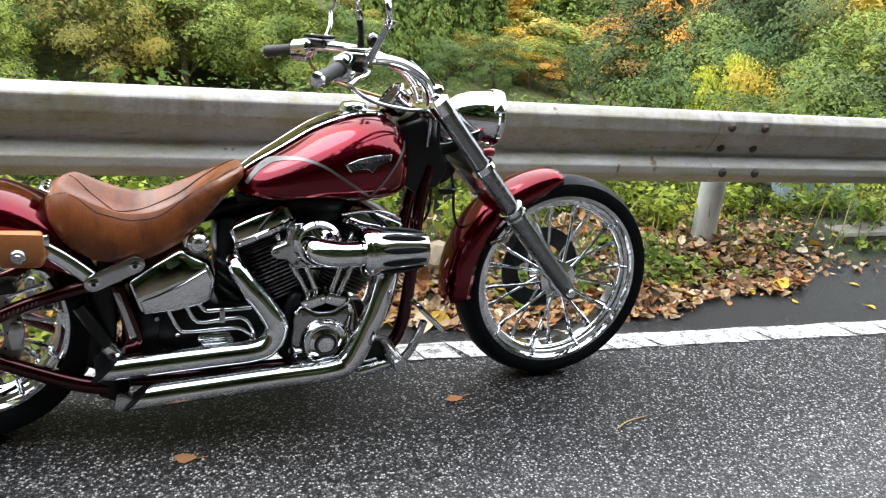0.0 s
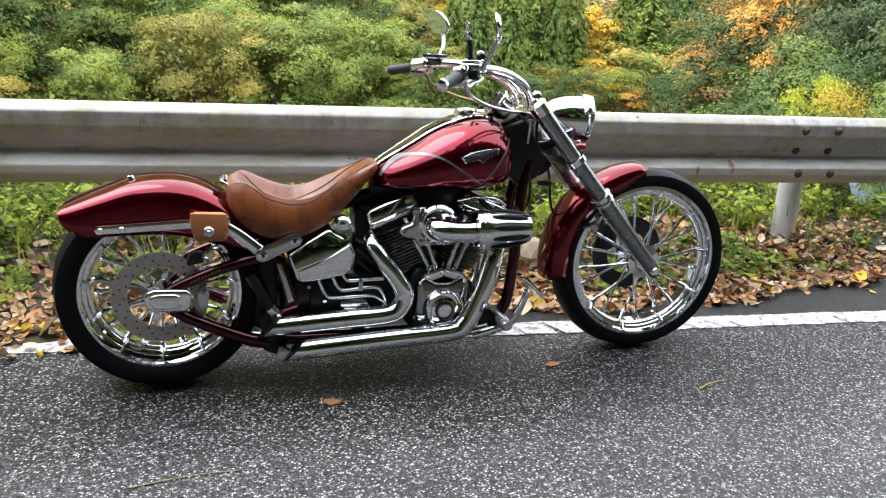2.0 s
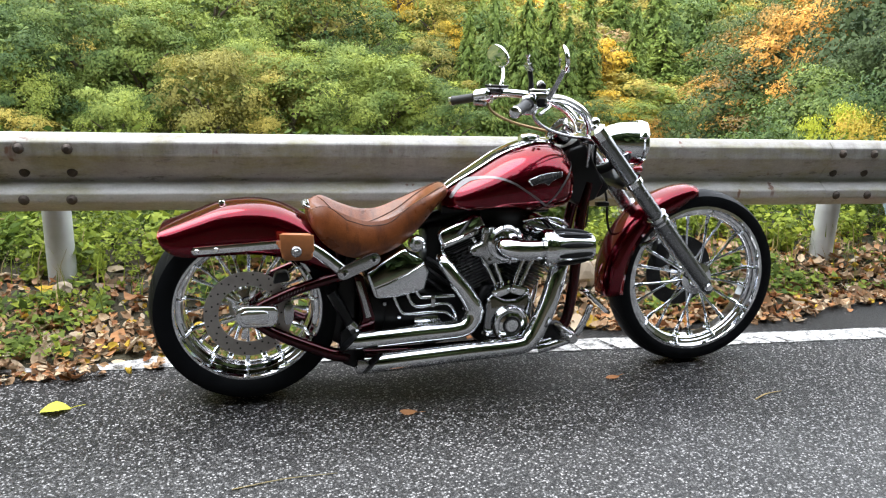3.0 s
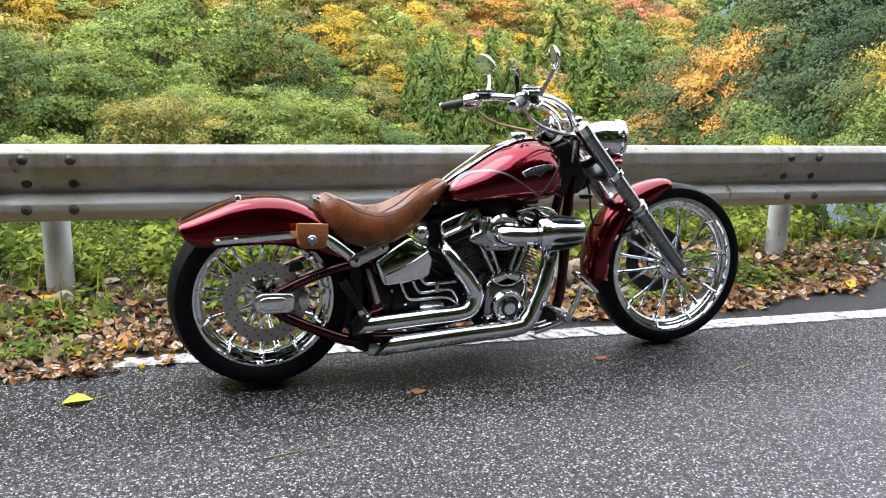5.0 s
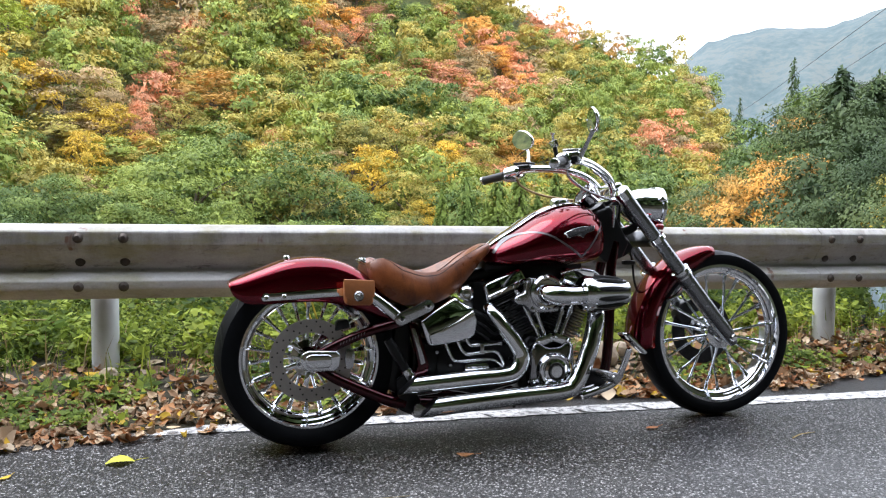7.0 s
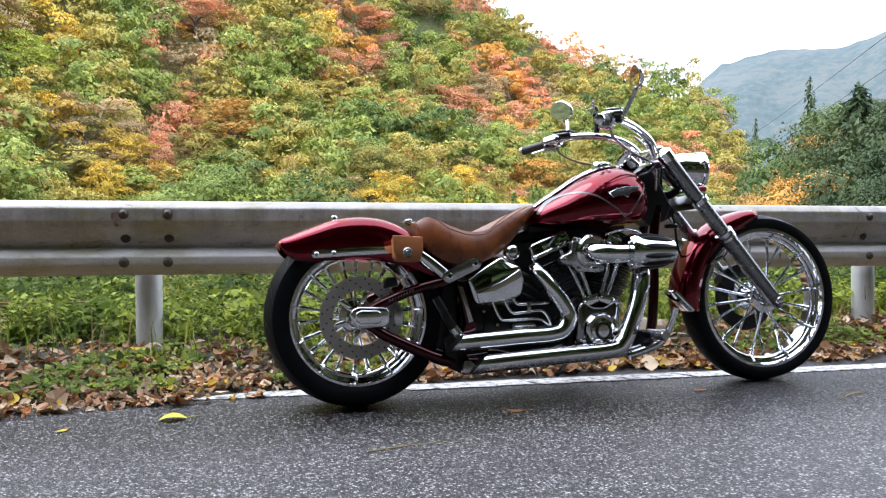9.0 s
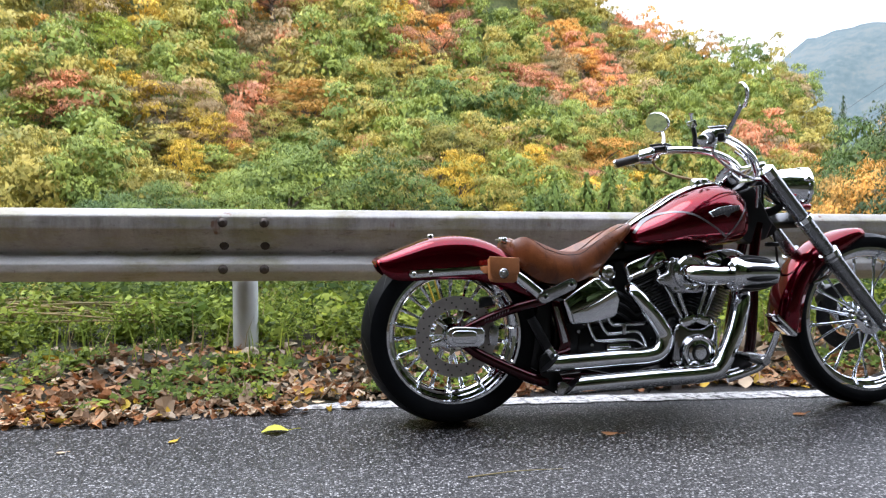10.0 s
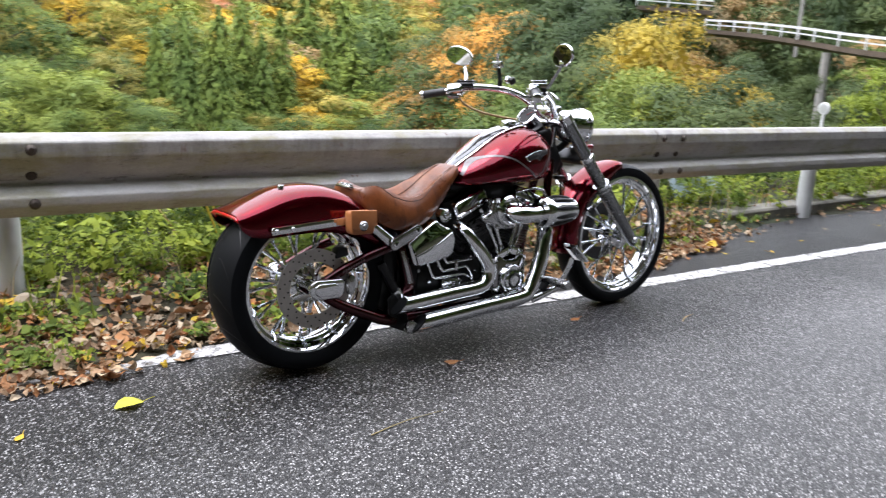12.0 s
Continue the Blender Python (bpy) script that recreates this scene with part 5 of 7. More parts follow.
part("exhaust_hanger", slab([(0.27, 0.25), (0.30, 0.27), (0.36, 0.17), (0.345, 0.11), (0.28, 0.14)], -0.165, -0.145, 0.005), BLACK, BIKE)

# oil tank cover, lines, transmission
oil_edge = [(0.361, 0.456), (0.423, 0.499), (0.485, 0.535), (0.504, 0.541), (0.513, 0.527), (0.561, 0.501), (0.572, 0.479), (0.586, 0.454), (0.574, 0.396), (0.550, 0.383), (0.473, 0.368), (0.399, 0.363), (0.387, 0.372)]
oil = part("oil_tank_cover", slab(oil_edge, -0.158, 0.16, 0.014, 4), CHROME, BIKE, "polished chrome oil tank cover")
# the upper half leans back above a ridge, the lower half hangs plumb
bm = bmesh.new()
ridge = [(0.388, 0.410), (0.434, 0.426), (0.497, 0.456), (0.560, 0.496)]
top = [(0.372, 0.455), (0.423, 0.490), (0.485, 0.526), (0.556, 0.502)]
loft([[(x, -0.176, z) for x, z in ridge], [(x, -0.176, z + 0.003) for x, z in ridge], [(x * 0.5 + u * 0.5, -0.171, z * 0.5 + w * 0.5) for (x, z), (u, w) in zip(ridge, top)], [(u, -0.157, w) for u, w in top]], closed=False, bm=bm)
part("upper_panel", bm, CHROME, oil)
bm = slab([(0.390, 0.408), (0.434, 0.424), (0.497, 0.454), (0.558, 0.492), (0.572, 0.455), (0.565, 0.402), (0.545, 0.389), (0.473, 0.374), (0.402, 0.369)], -0.178, -0.150, 0.005, 3)
for v in bm.verts:
    if v.co.y < -0.165:
        v.co.y += (0.45 - v.co.z) * 0.12
part("lower_panel", bm, CHROME, oil)
part("filler_cap", lathe([(0.027, 0.02), (0.027, -0.012), (0.020, -0.018), (0.018, -0.012), (0.012, -0.012), (0.010, -0.024), (0, -0.026)], "y", (0.541, -0.140, 0.553), 24), CHROME, BIKE)
for pts in ([(0.540, 0.385), (0.547, 0.371), (0.560, 0.360), (0.593, 0.360), (0.678, 0.361)], [(0.508, 0.375), (0.515, 0.358), (0.528, 0.337), (0.549, 0.327), (0.619, 0.333), (0.656, 0.331), (0.679, 0.303), (0.690, 0.262)],
            [(0.460, 0.372), (0.467, 0.353), (0.486, 0.313), (0.511, 0.302), (0.593, 0.304), (0.646, 0.301), (0.675, 0.278), (0.682, 0.255)]):
    part("oil_line", sweep([(x, -0.145, z) for x, z in pts], 0.0062, 12, 5), CHROME, engine)
part("line_clip", block(0.600, -0.148, 0.345, 0.016, 0.014, 0.042, 0.004), CHROME_DULL, engine)
for x, z in ((0.432, 0.337), (0.484, 0.285), (0.45, 0.24), (0.72, 0.30), (0.70, 0.36)):
    disc_bolt(x, -0.117, z, 0.009, 0.010, engine, CHROME_DARKENED)
# added filler: keeps the open gap beside the oil tank black
part("rear_gap_filler", block(0.665, 0.0, 0.47, 0.15, 0.13, 0.25, 0.02), BLACK, engine, "black block filling the dark gap behind the cylinder")
for k, z in enumerate((0.40, 0.44, 0.48)):
    part("hose", sweep([(0.60, -0.06, z), (0.63, -0.09, z - 0.02), (0.67, -0.085, z - 0.05), (0.70, -0.07, z - 0.04)], 0.008, 10), BLACK_METAL, engine)
part("transmission", slab([(0.42, 0.20), (0.44, 0.35), (0.60, 0.37), (0.76, 0.36), (0.77, 0.20), (0.60, 0.165)], -0.115, 0.12, 0.02), BLACK, engine, "black gearbox case")
gb = part("gearbox_cover", slab([(0.535, 0.290), (0.620, 0.292), (0.636, 0.264), (0.640, 0.235), (0.535, 0.235)], -0.145, -0.115, 0.006), CHROME, engine)
for k in range(3):
    part("cover_rib", block(0.583 + k * 0.004, -0.150, 0.281 - k * 0.017, 0.085, 0.012, 0.008, 0.003), CHROME, gb)
part("primary_cover", slab([(0.44, 0.20), (0.43, 0.30), (0.50, 0.35), (0.80, 0.36), (0.98, 0.34), (1.0, 0.22), (0.92, 0.165), (0.55, 0.16)], 0.13, 0.20, 0.03, 3), CHROME, engine)

# frame, swingarm, shocks
frame_part = thing("frame", "dark red painted steel frame", "")
frame_part.parent = BIKE
for s in (-1, 1):
    part("down_tube", sweep([(1.215, s * 0.035, 0.74), (1.185, s * 0.05, 0.60), (1.165, s * 0.075, 0.40), (1.140, s * 0.085, 0.235), (1.085, s * 0.088, 0.172), (0.98, s * 0.09, 0.155), (0.40, s * 0.10, 0.150), (0.30, s * 0.11, 0.19)], 0.020, 14, 5), RED_DARK, frame_part)
    part("seat_post", slab([(0.318, 0.452), (0.352, 0.452), (0.395, 0.300), (0.392, 0.255), (0.335, 0.25), (0.352, 0.30), (0.336, 0.38)], s * 0.118, s * 0.155, 0.008), RED_DARK, frame_part)
    part("post_cover", slab([(0.326, 0.435), (0.343, 0.432), (0.380, 0.305), (0.362, 0.298), (0.348, 0.36)], s * 0.153, s * 0.160, 0.003), CHROME_DULL, frame_part)
    arm = part("swingarm", sweep([(-0.03, s * 0.160, 0.345), (0.06, s * 0.160, 0.386), (0.16, s * 0.158, 0.424), (0.29, s * 0.150, 0.456)], [0.016, 0.018, 0.018, 0.020], 14), RED_DARK, BIKE, "dark red triangular swingarm")
    part("lower_arm", sweep([(-0.02, s * 0.160, 0.315), (0.06, s * 0.160, 0.262), (0.22, s * 0.155, 0.186), (0.30, s * 0.145, 0.160)], [0.018, 0.020, 0.022, 0.024], 14), RED_DARK, arm)
    for k in range(9):
        if s < 0:
            t0 = 0.066 + k * 0.0105
            zz = 0.387 + (t0 - 0.06) * 0.40
            part("letter_bar", sweep([(t0, -0.1775, zz - 0.004), (t0 + 0.003, -0.1775, zz + 0.005)], 0.0016, 6, smooth=False), SILVER_LINE, arm)
    part("shock_absorber", sweep([(0.243, s * 0.145, 0.395), (0.262, s * 0.145, 0.362), (0.305, s * 0.145, 0.285), (0.325, s * 0.145, 0.252)], [0.016, 0.018, 0.018, 0.020], 14, 1, smooth=False), BLACK, BIKE)
    part("shock_end", sweep([(0.305, s * 0.147, 0.283), (0.322, s * 0.147, 0.256), (0.336, s * 0.147, 0.236)], [0.022, 0.024, 0.018], 14, 1, smooth=False), CHROME, BIKE)
    cap = part("axle_cover", slab([(-0.075, 0.345), (-0.066, 0.364), (-0.045, 0.372), (0.055, 0.368), (0.066, 0.35), (0.062, 0.310), (0.045, 0.296), (-0.05, 0.298), (-0.070, 0.312)], s * 0.165, s * 0.190, 0.008, 3), CHROME, BIKE, "chrome rear axle cover")
    part("cover_face", slab([(-0.058, 0.346), (-0.050, 0.356), (-0.035, 0.360), (0.022, 0.358), (0.034, 0.350), (0.034, 0.320), (0.024, 0.310), (-0.04, 0.310), (-0.056, 0.322)], s * 0.186, s * 0.199, 0.006, 3), CHROME, cap)
    part("chain_adjuster", slab([(0.088, 0.372), (0.112, 0.372), (0.118, 0.35), (0.112, 0.30), (0.086, 0.298), (0.082, 0.34)], s * 0.150, s * 0.182, 0.008, 2), CHROME_DULL, BIKE)
part("rear_brace", block(0.30, 0, 0.19, 0.05, 0.28, 0.05, 0.012), RED_DARK, frame_part)
part("inner_fender", slab([(0.245, 0.21), (0.27, 0.40), (0.30, 0.52), (0.34, 0.50), (0.33, 0.30), (0.32, 0.17)], -0.12, 0.12, 0.01), BLACK, frame_part)
# black slab added to darken the gap between wheel and gearbox
part("frame_gap_filler", slab([(0.335, 0.17), (0.345, 0.36), (0.40, 0.39), (0.47, 0.36), (0.46, 0.18)], -0.105, 0.105, 0.015), BLACK, frame_part, "black slab filling the dark gap ahead of the rear wheel")
part("backbone", sweep([(1.15, 0, 0.70), (0.9, 0, 0.66), (0.65, 0, 0.62), (0.35, 0, 0.52)], 0.025, 12), BLACK, frame_part)
part("axle", lathe([(0, -0.17), (0.014, -0.17), (0.014, 0.17), (0, 0.17)], "y", REAR, 16), CHROME_DULL, BIKE)

# foot controls
for s in (-1, 1):
    fc = part("foot_bracket", slab([(0.99, 0.175), (1.02, 0.25), (1.075, 0.25), (1.105, 0.205), (1.08, 0.175)], s * 0.14, s * 0.185, 0.012, 3), BLACK_METAL, BIKE)
    part("foot_peg", sweep([(1.055, s * 0.17, 0.235), (1.058, s * 0.215, 0.237), (1.06, s * 0.325, 0.238), (1.06, s * 0.335, 0.238)], [0.010, 0.019, 0.021, 0.016], 16, 1, smooth=False), CHROME_DULL, fc, "ribbed foot peg")
    part("pedal_arm", sweep([(0.985, s * 0.195, 0.155), (1.05, s * 0.205, 0.175), (1.112, s * 0.22, 0.205), (1.138, s * 0.245, 0.275), (1.148, s * 0.265, 0.335)], [0.017, 0.016, 0.014, 0.012, 0.011], 12, 5, 0.7), CHROME, fc)
    pm = Matrix.Rotation(radians(45), 4, "Y")
    pedal = part("pedal_pad", block(1.152, s * 0.28, 0.360, 0.105, 0.085, 0.014, 0.005, pm), CHROME, fc, "chrome pedal pad")
    for k in range(3):
        part("pad_rib", block(1.160 + (k - 1) * 0.020 - 0.006, s * 0.285, 0.362 - (k - 1) * 0.020 - 0.006, 0.008, 0.06, 0.004, 0.0015, pm), BLACK, pedal)
part("master_cylinder", sweep([(0.95, -0.175, 0.165), (1.00, -0.180, 0.172), (1.04, -0.185, 0.185)], [0.016, 0.018, 0.014], 12, 2), CHROME_DULL, BIKE)
part("side_stand", sweep([(0.98, 0.16, 0.16), (0.93, 0.23, 0.10), (0.90, 0.305, 0.025)], [0.012, 0.011, 0.010], 10), BLACK_METAL, BIKE)


# ---- woods ----
def leaf_quads(pos, nrm, size, rs):
    """Folded pointed leaves: four corners each, facing about nrm."""
    n = len(pos)
    nrm = nrm + rs.normal(0, 0.45, (n, 3))
    nrm /= np.linalg.norm(nrm, axis=1)[:, None] + 1e-9
    a = np.cross(nrm, rs.normal(0, 1, (n, 3)))
    a /= np.linalg.norm(a, axis=1)[:, None] + 1e-9
    b = np.cross(nrm, a)
    s = size * rs.uniform(0.6, 1.3, (n, 1))
    w = rs.uniform(0.45, 0.8, (n, 1))
    out = np.stack([pos - a * s, pos + b * s * w - nrm * s * 0.25, pos + a * s, pos - b * s * w - nrm * s * 0.25], 1)
    return out


def leaf_tris(pos, nrm, size, rs, along=None):
    """Small pointed leaf sprays: three corners each, facing about nrm; with soft normals."""
    n = len(pos)
    out = nrm / (np.linalg.norm(nrm, axis=1)[:, None] + 1e-9)
    nrm = out + rs.normal(0, 0.42, (n, 3))
    nrm /= np.linalg.norm(nrm, axis=1)[:, None] + 1e-9
    if along is None:
        a = np.cross(nrm, rs.normal(0, 1, (n, 3)))
    else:
        a = along - nrm * np.einsum("ij,ij->i", along, nrm)[:, None] + rs.normal(0, 0.22, (n, 3))
    a /= np.linalg.norm(a, axis=1)[:, None] + 1e-9
    b = np.cross(nrm, a)
    s = size * rs.uniform(0.55, 1.4, (n, 1))
    w = rs.uniform(0.5, 0.9, (n, 1)) * (1.0 if along is None else 0.75)
    long = 1.2 if along is None else 1.5
    tri = np.stack([pos - a * s + b * s * w, pos - a * s * 0.7 - b * s * w, pos + a * s * long - nrm * s * 0.2], 1)
    flip = np.einsum("ij,ij->i", np.cross(tri[:, 1] - tri[:, 0], tri[:, 2] - tri[:, 0]), out) < 0
    tri[flip] = tri[flip][:, ::-1]
    soft = out * 0.6 + nrm * 0.4
    soft /= np.linalg.norm(soft, axis=1)[:, None] + 1e-9
    return np.stack([tri, np.repeat(soft[:, None, :], 3, 1)])


def crown_broad(rs, clumps, per, size, core=True, airy=0.0, clump=(0.42, 0.95)):
    """A crown of separate boughs, each a heap of drooping leaf clumps round a coarse heart: about 6 m wide and 7 m tall."""
    out, ph = [], rs.uniform(0, 6.28, 3)
    lobes = max(6, clumps // 5)
    each = clumps // lobes
    for k in range(lobes):
        u = -0.62 + 1.6 * (k + rs.uniform(0.1, 0.9)) / lobes
        a = k * 2.4 + rs.uniform(-0.5, 0.5)
        dent = 1 + 0.20 * math.sin(a * 2 + ph[0]) + 0.14 * math.sin(a * 3 + 4 * u + ph[1]) + 0.10 * math.sin(5 * u + ph[2])
        rad = math.sqrt(max(0.03, 1 - u * u)) * dent * rs.uniform(0.66, 0.86)
        bough = np.array([rad * math.cos(a) * 2.5, rad * math.sin(a) * 2.5, 4.0 + u * 2.6 * (0.6 + 0.4 * dent)])
        dome = (bough - np.array([0, 0, 2.6])) / 3.4
        reach = rs.uniform(0.95, 1.3) * (12 / lobes) ** 0.35
        for q in range(each + (1 if core else 0)):
            inner = q == each
            e = rs.normal(0, 1, 3) + dome * 1.1 + np.array([0, 0, 0.5])
            e /= np.linalg.norm(e)
            c = bough * np.array([0.8, 0.8, 0.97]) if inner else bough + e * reach * np.array([1.0, 1.0, 0.62]) * rs.uniform(0.65, 1.0)
            lr = reach * 0.85 if inner else rs.uniform(*clump) * 0.86
            shape = np.array([1.1, 1.1, 0.85]) if inner else np.array([rs.uniform(0.9, 1.4), rs.uniform(0.9, 1.4), rs.uniform(0.45, 0.7)])
            n = int(per * lr ** 1.5 * (0.42 if inner else 1.15))
            d = rs.normal(0, 1, (n, 3))
            d[:, 2] = np.where(d[:, 2] < -0.35, -d[:, 2], d[:, 2])
            d /= np.linalg.norm(d, axis=1)[:, None]
            p = d * lr * np.where(rs.rand(n, 1) < 0.84, rs.uniform(0.72, 1.03, (n, 1)), rs.uniform(0.95, 1.35, (n, 1))) * shape
            p[:, 2] -= 0.32 * np.maximum(0, p[:, 0] * math.cos(a) + p[:, 1] * math.sin(a)) * (1.1 - u)
            keep = rs.rand(n) > airy
            nr = d * 0.5 + e * 0.4 + dome * 0.25 + np.array([0, 0, 0.12])
            out.append(leaf_tris((c + p)[keep], nr[keep], size * (2.4 if inner else 1.0), rs))
    return np.concatenate(out, 1)


def crown_cedar(rs, tiers, per, size):
    """A narrow cone of drooping sprays, about 3.6 m wide and 12 m tall."""
    out = []
    for k in range(tiers):
        t = k / tiers
        z = 0.8 + 11.0 * t
        rad = (1.75 * (1 - t) ** 0.72 + 0.10) * (1 + 0.22 * math.sin(k * 2.1) * rs.rand())
        n = max(8, int(per * (rad / 1.9)))
        boughs = max(4, int(8 * (1 - t) + 3))
        ba = rs.uniform(0, math.tau) + np.arange(boughs) * math.tau / boughs + rs.normal(0, 0.15, boughs)
        bl = rs.uniform(0.75, 1.15, boughs)
        pick = rs.randint(0, boughs, n)
        a = ba[pick] + rs.normal(0, 0.14, n)
        q = rs.uniform(0.12, 1.05, n) ** 0.8 * bl[pick]
        p = np.stack([np.cos(a) * rad * q, np.sin(a) * rad * q, z - 0.75 * rad * q * q + rs.normal(0, 0.10, n)], 1)
        nr = np.stack([np.cos(a), np.sin(a), np.full(n, 0.75)], 1)
        fall = np.stack([np.cos(a) * 0.7, np.sin(a) * 0.7, np.full(n, -0.9)], 1)
        out.append(leaf_tris(p, nr, size, rs, fall))
    return np.concatenate(out, 1)


def quads_mesh(name, quads, materials, index=None, normals=None):
    """A mesh of loose leaves, three or four corners each."""
    n, c = quads.shape[:2]
    me = bpy.data.meshes.new(name)
    me.vertices.add(n * c)
    me.vertices.foreach_set("co", quads.reshape(-1).astype(np.float32))
    me.loops.add(n * c)
    me.loops.foreach_set("vertex_index", np.arange(n * c, dtype=np.int32))
    me.polygons.add(n)
    me.polygons.foreach_set("loop_start", np.arange(0, n * c, c, dtype=np.int32))
    for m in materials:
        me.materials.append(m)
    if index is not None:
        me.polygons.foreach_set("material_index", index.astype(np.int32))
    me.update()
    me.validate()
    if normals is not None:
        at = me.attributes.new("custom_normal", "FLOAT_VECTOR", "POINT")
        at.data.foreach_set("vector", normals.reshape(-1).astype(np.float32))
    return me


KINDS = list(LEAVES)
WORDS = {"green": "green broadleaf tree", "deep": "dark evergreen broadleaf tree", "olive": "olive-green broadleaf tree", "yellow": "golden yellow autumn tree", "orange": "orange autumn tree",
         "red": "rust-red autumn tree", "brown": "brown half-bare autumn tree", "cedar": "dark conical cedar tree", "evergreen": "shaded dark evergreen tree", "dark_cedar": "very dark conical cedar tree", "lime": "lime-green leafy tree"}
LOW_BROAD = [crown_broad(np.random.RandomState(20 + k), 46, 105, 0.09, clump=(0.5, 1.1)) for k in range(5)]
FAR_BROAD = [crown_broad(np.random.RandomState(30 + k), 27, 72, 0.118, clump=(0.65, 1.25)) for k in range(5)]
ROUGH_BROAD = [crown_broad(np.random.RandomState(60 + k), 14, 18, 0.36, clump=(0.7, 1.3)) for k in range(3)]
LOW_CEDAR = [crown_cedar(np.random.RandomState(40 + k), 26, 90, 0.19) for k in range(2)]
PROTO = {}


def trunk_mesh(kind):
    h, r = (9.5, 0.16) if "cedar" in kind else (4.6, 0.20)
    bm = sweep([(0, 0, -1.5), (0.05, 0.02, h * 0.3), (-0.04, 0.05, h * 0.65), (0.03, 0, h)], [r * 1.3, r, r * 0.7, r * 0.2], 8, 2)
    if "cedar" not in kind:
        for k in range(6):
            a = k * 1.1
            z = 1.6 + 0.45 * k
            sweep([(0, 0, z), (math.cos(a) * 0.8, math.sin(a) * 0.8, z + 0.8), (math.cos(a) * 1.9, math.sin(a) * 1.9, z + 1.5)], [r * 0.5, r * 0.35, r * 0.12], 6, 2, bm=bm)
    return bm


def make_tree(kind, variant, m, far=False):
    """A tree at the pose m: the first of its sort is built, the others are copies of it."""
    key = (kind, variant, far)
    if key not in PROTO:
        rs = np.random.RandomState(100 + KINDS.index(kind) * 7 + variant)
        t = thing("tree", WORDS[kind] + " on the wooded valley side", "tree", m, "trees of the valley")
        part("trunk", trunk_mesh(kind), BARK, t)
        if "cedar" in kind:
            q = crown_cedar(rs, 40, 300, 0.125)
        else:
            q = crown_broad(rs, 70, 175, 0.058, kind != "brown", 0.2 if kind == "brown" else 0.0, (0.45, 1.05)) if far else crown_broad(rs, 85, 340, 0.047, kind != "brown", 0.3 if kind == "brown" else 0.0, (0.42, 1.0))
        c = new("crown", quads_mesh("crown", q[0], [LEAVES[kind]], None, q[1]))
        c.parent = t
        PROTO[key] = t
        return t
    first = PROTO[key]
    return copy_thing(first, m @ Matrix.Diagonal([1 / v for v in first.scale] + [1]))


